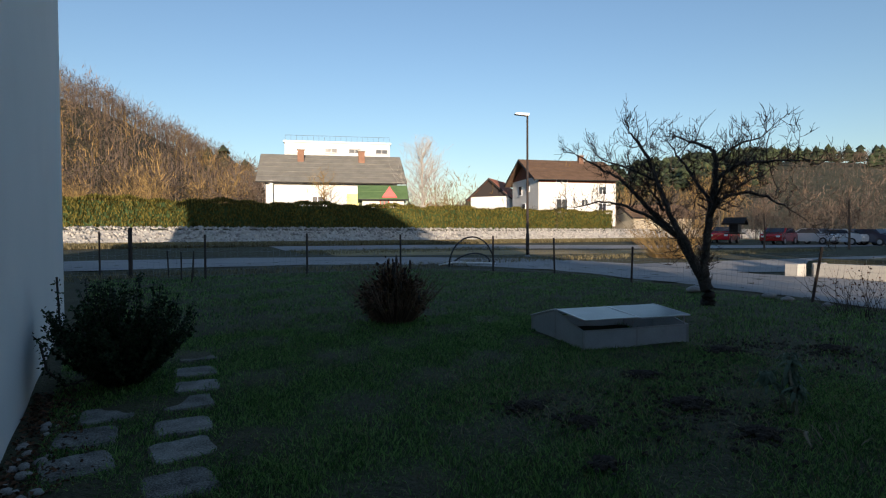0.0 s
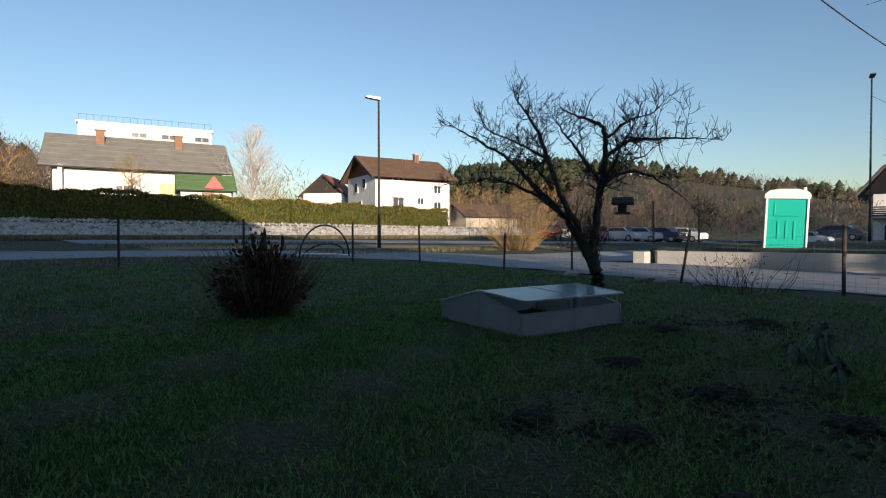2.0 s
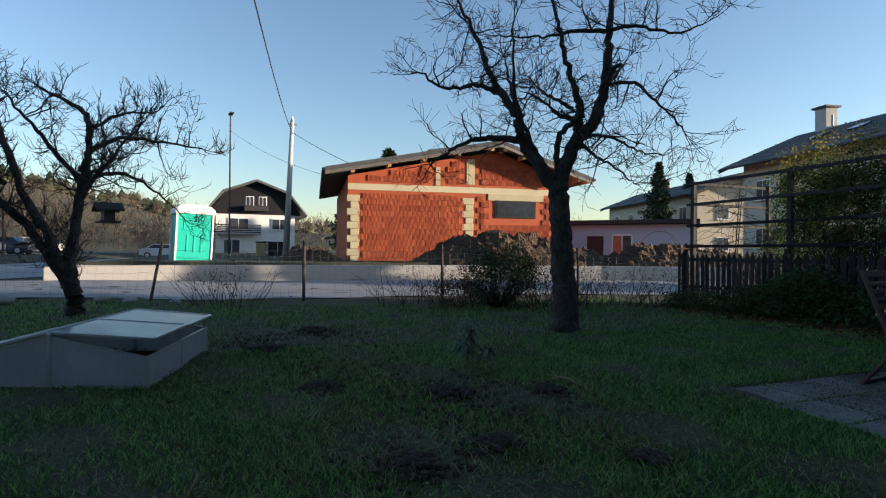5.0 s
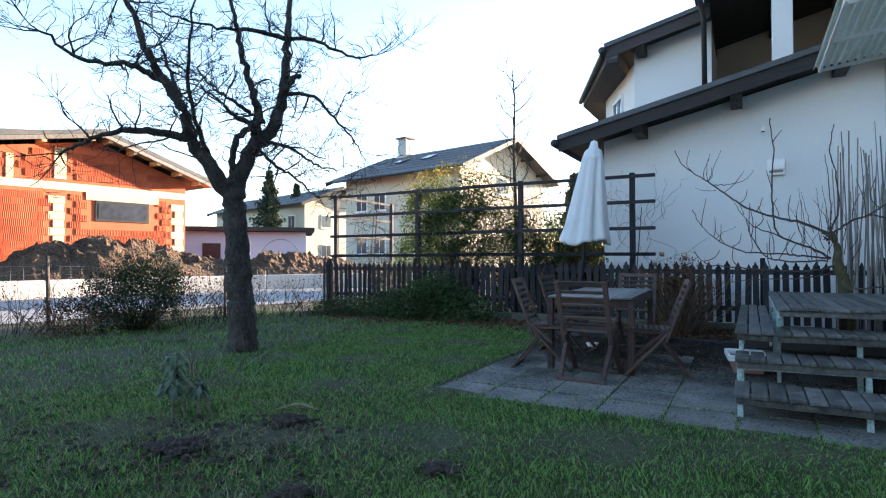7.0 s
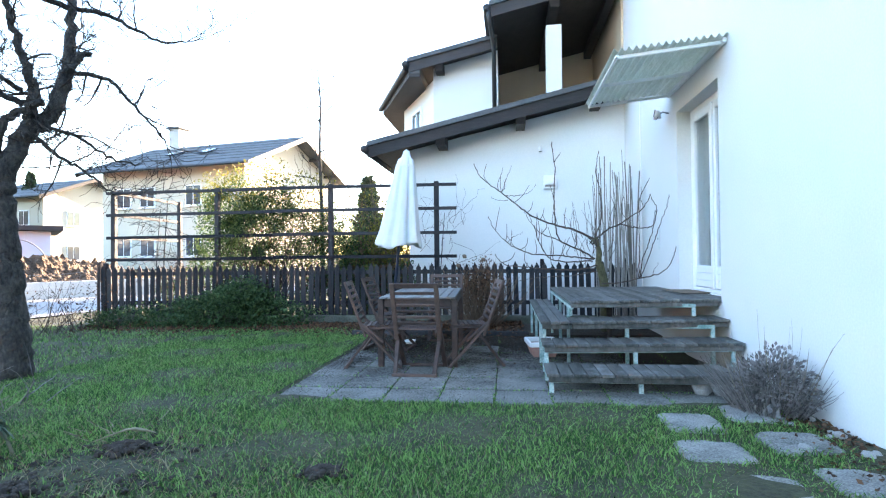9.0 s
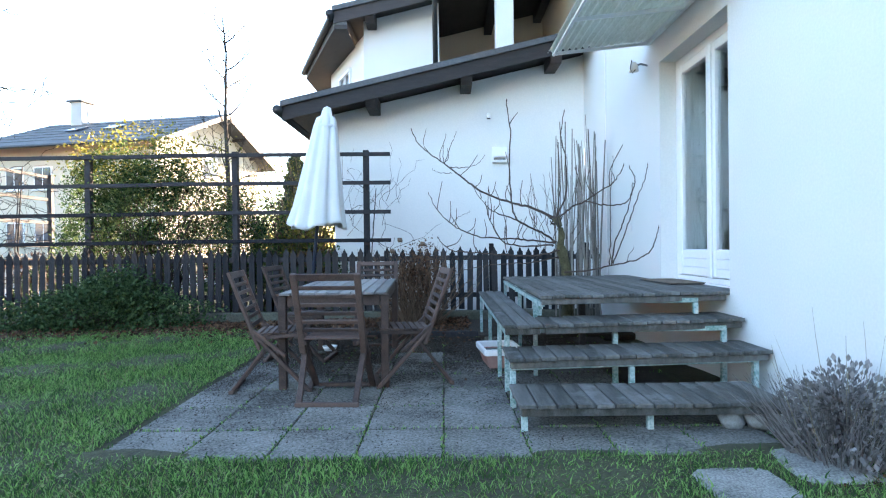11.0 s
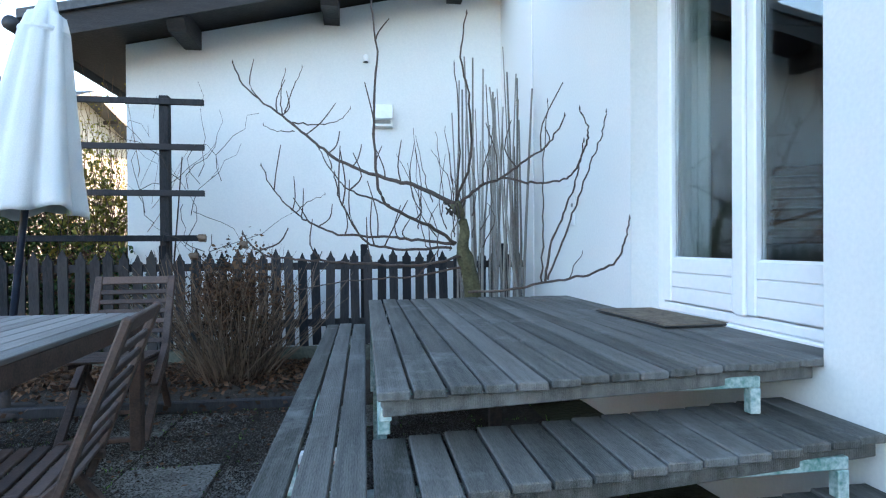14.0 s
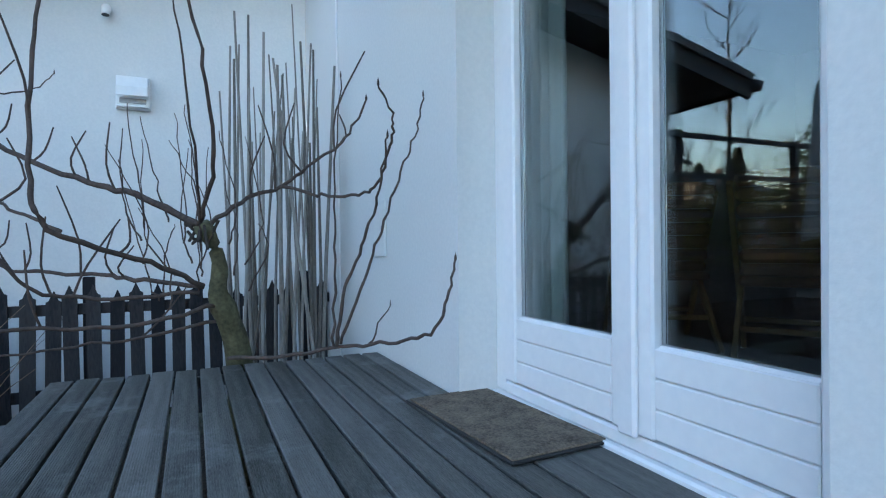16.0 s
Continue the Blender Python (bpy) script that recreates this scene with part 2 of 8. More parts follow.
M_TERRA = mat("pinkish_terracotta_plastic", (0.33, 0.17, 0.14), (0.42, 0.24, 0.20), 0.6, 3, 30, 0.05)
M_ROCK = mat("grey_field_stone", (0.22, 0.21, 0.20), (0.42, 0.41, 0.39), 0.9, 7, 50, 0.5)
M_STRAW = mat("dry_straw_stalks", (0.15, 0.125, 0.08), (0.32, 0.28, 0.19), 0.9, 4, 20, 0, rnd=0.4, island=True)
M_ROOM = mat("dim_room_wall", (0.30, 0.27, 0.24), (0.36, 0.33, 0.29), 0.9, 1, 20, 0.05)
M_ROOMFLOOR = mat("parquet", (0.16, 0.09, 0.05), (0.25, 0.15, 0.08), 0.4, 2, 30, 0.05, stretch=(1, 8, 1))


def car_paint(name, c):
    m = mat(name, c, tuple(min(1, v * 1.15) for v in c), 0.25, 1, 10, 0, spec=0.6)
    m.node_tree.nodes["Principled BSDF"].inputs["Coat Weight"].default_value = 0.6
    return m


# ---- mesh helpers ----
class MB:
    """Collects vertices and faces of one mesh."""

    def __init__(self):
        self.v, self.f = [], []

    def add(self, verts, faces):
        o = len(self.v)
        self.v.extend(tuple(p) for p in verts)
        self.f.extend(tuple(i + o for i in q) for q in faces)
        return self

    def box(self, c, s, m=None, chamfer=0.0):
        x, y, z = (k / 2 for k in s)
        if chamfer <= 0:
            vs = [Vector((i * x, j * y, k * z)) for i in (-1, 1) for j in (-1, 1) for k in (-1, 1)]
            fs = [(0, 1, 3, 2), (4, 6, 7, 5), (0, 4, 5, 1), (2, 3, 7, 6), (0, 2, 6, 4), (1, 5, 7, 3)]
        else:
            e = min(chamfer, x * 0.9, y * 0.9, z * 0.9)
            vs, idx = [], {}
            for i in (-1, 1):
                for j in (-1, 1):
                    for k in (-1, 1):
                        for a in range(3):
                            q = [i * (x - e), j * (y - e), k * (z - e)]
                            q[a] = (i * x, j * y, k * z)[a]
                            idx[i, j, k, a] = len(vs)
                            vs.append(Vector(q))
            fs = []
            for a in range(3):
                b, d = (a + 1) % 3, (a + 2) % 3
                for sg in (-1, 1):
                    quad = []
                    for u, w in ((-1, -1), (1, -1), (1, 1), (-1, 1)):
                        t = [0, 0, 0]
                        t[a], t[b], t[d] = sg, u, w
                        quad.append(idx[(*t, a)])
                    fs.append(tuple(quad if sg > 0 else quad[::-1]))
                for u in (-1, 1):
                    for w in (-1, 1):
                        t0, t1 = [0, 0, 0], [0, 0, 0]
                        t0[a], t0[b], t0[d] = -1, u, w
                        t1[a], t1[b], t1[d] = 1, u, w
                        q = (idx[(*t0, b)], idx[(*t1, b)], idx[(*t1, d)], idx[(*t0, d)])
                        fs.append(q if u * w > 0 else q[::-1])
            for i in (-1, 1):
                for j in (-1, 1):
                    for k in (-1, 1):
                        q = tuple(idx[i, j, k, a] for a in range(3))
                        fs.append(q if i * j * k > 0 else q[::-1])
        mm = Matrix.Translation(c) @ (m if m is not None else Matrix.Identity(4))
        return self.add([mm @ p for p in vs], fs)

    def beam(self, p, q, w, h, chamfer=0.0, up=(0, 0, 1)):
        """A bar from p to q, w wide and h high."""
        p, q = Vector(p), Vector(q)
        d = q - p
        n = d.length
        d.normalize()
        side = d.cross(Vector(up))
        if side.length < 1e-4:
            side = d.cross(Vector((0, 1, 0)))
        side.normalize()
        top = side.cross(d)
        m = Matrix((side, d, top)).transposed().to_4x4()
        return self.box((p + q) / 2, (w, n, h), m, chamfer)

    def tube(self, pts, rad, n=6, cap=True):
        pts = [Vector(p) for p in pts]
        if not hasattr(rad, "__len__"):
            rad = [rad] * len(pts)
        ref = Vector((0.31, 0.17, 0.93)).normalized()
        vs, fs = [], []
        for i, p in enumerate(pts):
            d = (pts[min(i + 1, len(pts) - 1)] - pts[max(i - 1, 0)])
            d = d.normalized() if d.length > 1e-9 else Vector((0, 0, 1))
            a = d.cross(ref)
            if a.length < 0.1:
                a = d.cross(Vector((1, 0, 0)))
            a.normalize()
            b = d.cross(a)
            for k in range(n):
                t = 2 * math.pi * k / n
                vs.append(p + (a * math.cos(t) + b * math.sin(t)) * rad[i])
        for i in range(len(pts) - 1):
            for k in range(n):
                fs.append((i * n + k, i * n + (k + 1) % n, (i + 1) * n + (k + 1) % n, (i + 1) * n + k))
        if cap:
            fs.append(tuple(range(n))[::-1])
            fs.append(tuple((len(pts) - 1) * n + k for k in range(n)))
        return self.add(vs, fs)

    def lathe(self, profile, n=20, c=(0, 0, 0)):
        vs, fs = [], []
        for r, z in profile:
            for k in range(n):
                t = 2 * math.pi * k / n
                vs.append((c[0] + r * math.cos(t), c[1] + r * math.sin(t), c[2] + z))
        for i in range(len(profile) - 1):
            for k in range(n):
                fs.append((i * n + k, i * n + (k + 1) % n, (i + 1) * n + (k + 1) % n, (i + 1) * n + k))
        return self.add(vs, fs)

    def prism(self, poly, axis, lo, hi):
        """A flat polygon of (u, w) pairs pulled along an axis: 'x' takes (y, z), 'y' takes (x, z), 'z' takes (x, y)."""
        def at(u, w, k):
            return {"x": (k, u, w), "y": (u, k, w), "z": (u, w, k)}[axis]
        n = len(poly)
        vs = [at(u, w, lo) for u, w in poly] + [at(u, w, hi) for u, w in poly]
        fs = [tuple(range(n)), tuple(range(n, 2 * n))[::-1]] + [(i, i + n, (i + 1) % n + n, (i + 1) % n) for i in range(n)]
        return self.add(vs, fs)

    def blob(self, c, s, seed=0, n=10, rough=0.25):
        vs, fs, rings = [], [], n // 2 + 1
        for i in range(rings + 1):
            th = math.pi * i / rings
            for k in range(n):
                ph = 2 * math.pi * k / n
                d = Vector((math.sin(th) * math.cos(ph), math.sin(th) * math.sin(ph), math.cos(th)))
                g = 1 + rough * noise.noise(d * 1.7 + Vector((seed * 3.1, seed * 1.7, seed)))
                vs.append((c[0] + d.x * s[0] * g, c[1] + d.y * s[1] * g, c[2] + d.z * s[2] * g))
        for i in range(rings):
            for k in range(n):
                fs.append((i * n + k, (i + 1) * n + k, (i + 1) * n + (k + 1) % n, i * n + (k + 1) % n))
        return self.add(vs, fs)

    def mesh(self, name, material, smooth=False):
        me = bpy.data.meshes.new(name)
        me.from_pydata([tuple(p) for p in self.v], [], self.f)
        me.validate()
        b = bmesh.new()
        b.from_mesh(me)
        bmesh.ops.recalc_face_normals(b, faces=b.faces)
        b.to_mesh(me)
        b.free()
        me.materials.append(material)
        if smooth:
            me.shade_smooth()
        return me


def part(name, mb, material, parent, label="", smooth=False):
    ob = new(name, mb.mesh(name, material, smooth))
    ob.parent = parent
    if label:
        tagged(ob, label)
    return ob


def thing(name, label, category, at=(0, 0, 0), rz=0.0, group="", kind=""):
    ob = new(name)
    ob.empty_display_size = 0.1
    ob.matrix_world = pose(*at, 0, 0, rz)
    return tagged(ob, label, category, group, kind)


def solid(name, mb, material, label, category, group="", kind="", smooth=False, at=None, rz=0.0):
    ob = new(name, mb.mesh(name, material, smooth))
    if at:
        ob.matrix_world = pose(*at, 0, 0, rz)
    return tagged(ob, label, category, group, kind)


def shared(name, me, parent, m):
    """A piece on a mesh that alike pieces share."""
    ob = new(name, me)
    ob.parent = parent
    ob.matrix_basis = m
    return ob


def soup(name, verts, faces, material):
    """A large mesh straight from arrays: triangles or quads."""
    me = bpy.data.meshes.new(name)
    verts, faces = np.asarray(verts, dtype=np.float32), np.asarray(faces, dtype=np.int32)
    k = faces.shape[1]
    me.vertices.add(len(verts))
    me.vertices.foreach_set("co", verts.ravel())
    me.loops.add(faces.size)
    me.loops.foreach_set("vertex_index", faces.ravel())
    me.polygons.add(len(faces))
    me.polygons.foreach_set("loop_start", np.arange(0, faces.size, k, dtype=np.int32))
    me.update(calc_edges=True)
    me.materials.append(material)
    return me


RNG = np.random.default_rng(5)


def blades(points, height, width, lean=0.5, rng=RNG):
    """One upright leaf blade of two triangles at each point (x, y, z)."""
    p = np.asarray(points, dtype=float)
    n = len(p)
    a = rng.uniform(0, 2 * np.pi, n)
    h = height * rng.uniform(0.55, 1.25, n) if not hasattr(height, "__len__") else np.asarray(height)
    side = np.c_[np.cos(a), np.sin(a), np.zeros(n)] * (width / 2)
    b = rng.uniform(0, 2 * np.pi, n)
    out = np.c_[np.cos(b), np.sin(b), np.zeros(n)] * (lean * h * rng.uniform(0.2, 1.0, n))[:, None]
    up = np.c_[np.zeros(n), np.zeros(n), h]
    v = np.stack([p - side, p + side, p + up * 0.6 + out * 0.35 + side * 0.7, p + up * 0.6 + out * 0.35 - side * 0.7, p + up * 0.95 + out], 1).reshape(-1, 3)
    i = np.arange(n)[:, None] * 5
    f = np.concatenate([i + [0, 1, 2], i + [0, 2, 3], i + [3, 2, 4]])
    return v, f


def leaves(points, size, rng=RNG, flat=0.0):
    """A small pointed leaf of two triangles, turned at random, at each point."""
    p = np.asarray(points, dtype=float)
    n = len(p)
    d = rng.normal(size=(n, 3))
    d[:, 2] *= 1 - flat
    d /= np.linalg.norm(d, axis=1)[:, None]
    e = rng.normal(size=(n, 3))
    e = np.cross(d, e)
    e /= np.linalg.norm(e, axis=1)[:, None]
    s = (size * rng.uniform(0.6, 1.4, n))[:, None]
    nrm = np.cross(d, e)
    v = np.stack([p, p + d * s * 0.5 + e * s * 0.3 + nrm * s * 0.08, p + d * s, p + d * s * 0.5 - e * s * 0.3 + nrm * s * 0.08], 1).reshape(-1, 3)
    i = np.arange(n)[:, None] * 4
    return v, np.concatenate([i + [0, 1, 2], i + [0, 2, 3]])


def join(*vf):
    vs, fs, o = [], [], 0
    for v, f in vf:
        vs.append(v)
        fs.append(f + o)
        o += len(v)
    return np.concatenate(vs), np.concatenate(fs)


# ---- the lie of the land ----
RAIL_N = Vector((-0.03, 0.9995))


def step01(a, b, v):
    t = np.clip((v - a) / (b - a), 0, 1)
    return t * t * (3 - 2 * t)


def land(x, y):
    """Height of the ground: a level garden that rises gently to the road and the railway bank."""
    x, y = np.asarray(x, float), np.asarray(y, float)
    d = RAIL_N.x * x + RAIL_N.y * y
    h = np.clip(0.035 * (y - 4.6), 0, 0.5) * (1 - step01(16, 24, x) * step01(14, 8, d)) + 0.12 * step01(13, 17, x) * step01(12, 6, d)
    h = h + 0.5 * step01(19, 36, d) + 1.15 * step01(38.8, 41.2, d)
    h = h + 0.55 * step01(19.0, 19.4, x) * step01(9.2, 8.8, y) * (x > 18) * step01(16, 12, d)
    h = h - 0.06 * ((x > -0.55) & (x < 3.9) & (y > -3.9) & (y < 0.5))
    return h


def gz(x, y):
    return float(land(x, y))

# ---- ground, roads, railway bank ----
def sheet(xs, ys, height, name, material, label, category):
    gx, gy = np.meshgrid(xs, ys, indexing="ij")
    z = height(gx, gy)
    v = np.c_[gx.ravel(), gy.ravel(), z.ravel()]
    nx, ny = len(xs), len(ys)
    i = (np.arange(nx - 1)[:, None] * ny + np.arange(ny - 1)[None, :]).ravel()[:, None]
    me = soup(name, v, i + [0, ny, ny + 1, 1], material)
    me.shade_smooth()
    return tagged(new(name, me), label, category, kind="structure")


def grown(inner, outer, stepsize, n):
    """Even steps near the garden, ever longer ones out to the horizon."""
    out = [inner + (outer - inner) * (k / n) ** 3 for k in range(1, n + 1)]
    return out


def hills(x, y):
    h = land(x, y)
    r = np.hypot(x, y)
    az = np.degrees(np.arctan2(x, y))
    top = (27 * step01(24, -4, az) + 5.5 * step01(10, -6, az)) * step01(70, 175, r) + 11 * step01(30, 48, az) * step01(102, 80, az) * step01(140, 330, r) + 30 * step01(110, 420, r) * (0.75 + 0.25 * np.sin(az * 0.11 + 1))
    top = top + 8 * np.sin(x * 0.013) * np.cos(y * 0.011) * step01(120, 300, r)
    bumps = 0.012 * np.sin(x * 5.1 + y * 2.3) + 0.015 * np.sin(y * 4.1 - x * 1.7)
    return h + np.where(y > -60, top, 0.2 * top) * (np.abs(az) < 150) + bumps * (r < 22)


M_GROUND = mat("short_grass_and_earth", (0.03, 0.026, 0.016), (0.075, 0.08, 0.036), 0.95, 1.6, 30, 0.9, dist=0.03)
xs = sorted([-k for k in grown(6, 1500, 0, 26)] + [-6 + 0.35 * k for k in range(140)] + grown(43, 1800, 0, 34))
ys = sorted([-k for k in grown(10, 1500, 0, 26)] + [-10 + 0.35 * k for k in range(150)] + grown(42.5, 1800, 0, 34))
sheet(np.array(xs), np.array(ys), hills, "ground", M_GROUND, "short winter grass and bare earth of the garden", "ground")


def strip(line, width, name, material, label, category, lift=0.02, n=8):
    """A band of even width along a line of (x, y) points, laid on the land."""
    pts = []
    for a, b in zip(line, line[1:]):
        for k in range(n):
            pts.append(Vector(a).lerp(Vector(b), k / n))
    pts.append(Vector(line[-1]))
    for _ in range(3):
        pts = [pts[0]] + [(pts[i - 1] + pts[i] * 2 + pts[i + 1]) / 4 for i in range(1, len(pts) - 1)] + [pts[-1]]
    m, cols = MB(), 9
    vs, fs = [], []
    for i, p in enumerate(pts):
        d = (pts[min(i + 1, len(pts) - 1)] - pts[max(i - 1, 0)]).normalized()
        s = Vector((-d.y, d.x))
        for k in range(cols):
            wob = 1 + 0.05 * math.sin(i * 1.7) if k in (0, cols - 1) else 1
            q = p + s * (width * (k / (cols - 1) - 0.5) * wob)
            vs.append((q.x, q.y, gz(q.x, q.y) + lift))
    for i in range(len(pts) - 1):
        for k in range(cols - 1):
            fs.append((i * cols + k, (i + 1) * cols + k, (i + 1) * cols + k + 1, i * cols + k + 1))
    m.add(vs, fs)
    return solid(name, m, material, label, category, kind="structure", smooth=True)


strip([(-60, 17.5), (-20, 21.5), (-4, 22.3), (6, 21.8), (12, 19.6), (15.6, 15.0), (16.1, 9), (15.8, 2), (15.4, -4), (13.5, -10), (11, -16), (8, -30), (4, -60)], 5.0, "road", M_ASPHALT,
      "pale worn asphalt village road beyond the wire fence", "road", 0.02, 8)
strip([(8, 30.5), (18, 30.0), (28, 27.5), (40, 24.5), (55, 22), (90, 19)], 4.2, "road_side", M_ASPHALT, "pale asphalt side road along the railway", "road", 0.03, 6)
strip([(-70, 33.2), (-20, 34.6), (10, 35.6), (40, 36.4), (80, 37.5)], 5.6, "verge", M_VERGE, "dry golden grass verge below the railway bank", "verge", 0.015, 14)
strip([(9.5, 26.4), (16, 25.2), (24, 22.6), (34, 19.4)], 4.4, "verge_roadside", M_VERGE, "dry grass between the two roads", "verge", 0.012, 10)
strip([(16, 13.0), (20, 12.4), (30, 12), (60, 11)], 3.8, "road_parking", M_ASPHALT, "pale asphalt drive to the car park", "road", 0.025, 6)

# railway ballast as loose stones on the bank
bn = 9000
u, w = RNG.uniform(-45, 80, bn), RNG.uniform(38.6, 41.6, bn)
bx, by = u - 0.03 * w, 0.03 * u + w
bs = RNG.uniform(0.06, 0.16, bn)
octa = np.array([(1, 0, 0), (-1, 0, 0), (0, 1, 0), (0, -1, 0), (0, 0, 1), (0, 0, -1)], float)
of = np.array([(0, 2, 4), (2, 1, 4), (1, 3, 4), (3, 0, 4), (2, 0, 5), (1, 2, 5), (3, 1, 5), (0, 3, 5)])
bv = octa[None] * (bs[:, None, None] * RNG.uniform(0.6, 1.3, (bn, 6, 3))) + np.c_[bx, by, land(bx, by) + 0.03][:, None]
tagged(new("ballast_stones", soup("ballast_stones", bv.reshape(-1, 3), (np.arange(bn)[:, None, None] * 6 + of[None]).reshape(-1, 3), M_BALLAST)),
       "pale grey loose ballast stones on the railway bank", "gravel", kind="stuff")
bank = MB()
bank.add([(a - 0.03 * b, 0.03 * a + b, gz(a - 0.03 * b, 0.03 * a + b) + 0.03) for a in range(-60, 101, 4) for b in (38.6, 39.2, 39.8, 40.5, 41.2, 41.9)],
         [(i * 6 + k, (i + 1) * 6 + k, (i + 1) * 6 + k + 1, i * 6 + k + 1) for i in range(40) for k in range(5)])
solid("railway_bank", bank, M_BALLAST, "pale stone railway bank below the hedge", "embankment", kind="structure")

# ---- the house ----
WX = -0.49
Y0, Y1 = -5.9, 10.4
D0, D1, DZ0, DZ1 = -2.59, -1.10, 0.775, 3.20
XW = -9.6


def slab_wall(name, boxes, label, material=M_PLASTER):
    m = MB()
    for lo, hi in boxes:
        m.box([(a + b) / 2 for a, b in zip(lo, hi)], [b - a for a, b in zip(lo, hi)])
    return solid(name, m, material, label, "wall", kind="structure")


slab_wall("wall_east", [((WX - 0.36, Y0, -0.3), (WX, D0, 7.6)), ((WX - 0.36, D1, -0.3), (WX, Y1, 7.6)),
                        ((WX - 0.36, D0, DZ1), (WX, D1, 7.6)), ((WX - 0.36, D0, -0.3), (WX, D1, 0.72))], "white rough-plastered house wall with a recessed terrace door")
slab_wall("wall_north", [((XW, Y1 - 0.35, -0.3), (WX - 0.362, Y1, 7.6))], "white plastered end wall of the house")
slab_wall("wall_west", [((XW - 0.35, Y0 - 5, -0.3), (XW, Y1, 7.6))], "white plastered rear wall of the house")
gab = MB()
gab.prism([(WX + 0.002, -0.3), (3.82, -0.3), (3.82, 3.45), (WX + 0.002, 4.42)], "y", Y0 - 0.35, Y0)
solid("wall_gable", gab, M_PLASTER, "white plastered side wall under a sloping dark verge", "wall", kind="structure")
gab2 = MB()
gab2.prism([(-12, -0.3), (3.82, -0.3), (3.82, 3.4), (-12, 3.4)], "y", -12.2, -11.9)
gab2.box((3.65, -9.05, 1.55), (0.34, 5.6, 3.7))
solid("wall_south", gab2, M_PLASTER, "white plastered far walls of the low wing", "wall", kind="structure")
up = MB()
up.prism([(2.0, 3.4), (3.47, 3.4), (3.47, 5.60), (2.0, 5.935)], "y", -7.5, -7.2)
up.prism([(3.47, -7.2), (4.6, -9.6), (4.3, -9.75), (3.17, -7.3)], "z", 3.4, 5.30)
up.box((2.15, -8.6, 4.6), (0.3, 2.6, 2.4))
solid("wall_upper", up, M_PLASTER, "white plastered upper storey with an angled side", "wall", kind="structure")
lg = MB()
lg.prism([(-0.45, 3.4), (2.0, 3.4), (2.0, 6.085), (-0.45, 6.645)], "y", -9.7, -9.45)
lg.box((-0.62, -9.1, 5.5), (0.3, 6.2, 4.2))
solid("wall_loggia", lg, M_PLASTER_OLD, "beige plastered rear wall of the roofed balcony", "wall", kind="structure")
bal = MB().box((0.35, -8.0, 3.55), (3.5, 3.3, 0.2))
solid("floor_loggia", bal, M_CONCRETE, "concrete floor of the roofed balcony", "floor", kind="structure")

room = MB()
room.box((-3.2, -1.7, 0.72), (4.9, 5.6, 0.12))
solid("floor_room", room, M_ROOMFLOOR, "brown parquet floor inside the room", "floor", kind="structure")
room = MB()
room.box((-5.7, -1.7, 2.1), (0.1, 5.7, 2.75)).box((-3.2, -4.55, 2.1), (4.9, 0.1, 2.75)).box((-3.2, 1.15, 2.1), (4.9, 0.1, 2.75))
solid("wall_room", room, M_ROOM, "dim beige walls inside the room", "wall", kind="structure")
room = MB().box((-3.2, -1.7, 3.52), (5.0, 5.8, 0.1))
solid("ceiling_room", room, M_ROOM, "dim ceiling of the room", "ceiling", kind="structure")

# roofs: planes that fall towards +x, with dark timber under their edges
SL = 0.229


def pent_roof(name, label, x0, x1, z1, y0, y1, beams=True, cover=M_ROOF, thick=0.1):
    """A lean-to roof from the low edge x1 (at height z1) up to x0, between y0 and y1."""
    r = thing(name, label, "roof", kind="structure")
    z0 = z1 + (x1 - x0) * SL
    part("covering", MB().prism([(x0, z0), (x1, z1), (x1, z1 - thick), (x0, z0 - thick)], "y", y0, y1), cover, r)
    part("boarding", MB().prism([(x0, z0 - thick), (x1 - 0.05, z1 - thick), (x1 - 0.05, z1 - thick - 0.05), (x0, z0 - thick - 0.05)], "y", y0 + 0.06, y1 - 0.06), M_DARKWOOD, r)
    part("bargeboard", MB().prism([(x0, z0 - 0.02), (x1 + 0.02, z1 - 0.02), (x1 + 0.02, z1 - 0.26), (x0, z0 - 0.26)], "y", y1 - 0.045, y1 + 0.01), M_DARKWOOD, r)
    part("verge_cap", MB().prism([(x0, z0 + 0.05), (x1 + 0.04, z1 + 0.05), (x1 + 0.04, z1 - 0.04), (x0, z0 - 0.04)], "y", y1 - 0.12, y1 + 0.05), M_ROOF, r)
    part("gutter", MB().tube([(x1 + 0.08, y0, z1 - 0.1), (x1 + 0.08, y1 + 0.08, z1 - 0.1)], 0.075, 14), M_BLACK, r, "dark metal gutter", True)
    if beams:
        for bx_ in beams:
            bz = z1 + (x1 - bx_) * SL - thick - 0.05
            b = MB().prism([(y1 - 0.02, bz), (y1 - 0.02, bz - 0.12), (y1 - 0.1, bz - 0.22), (y0 + 0.2, bz - 0.22), (y0 + 0.2, bz)], "x", bx_ - 0.09, bx_ + 0.09)
            part("purlin", b, M_DARKWOOD, r)
    return r


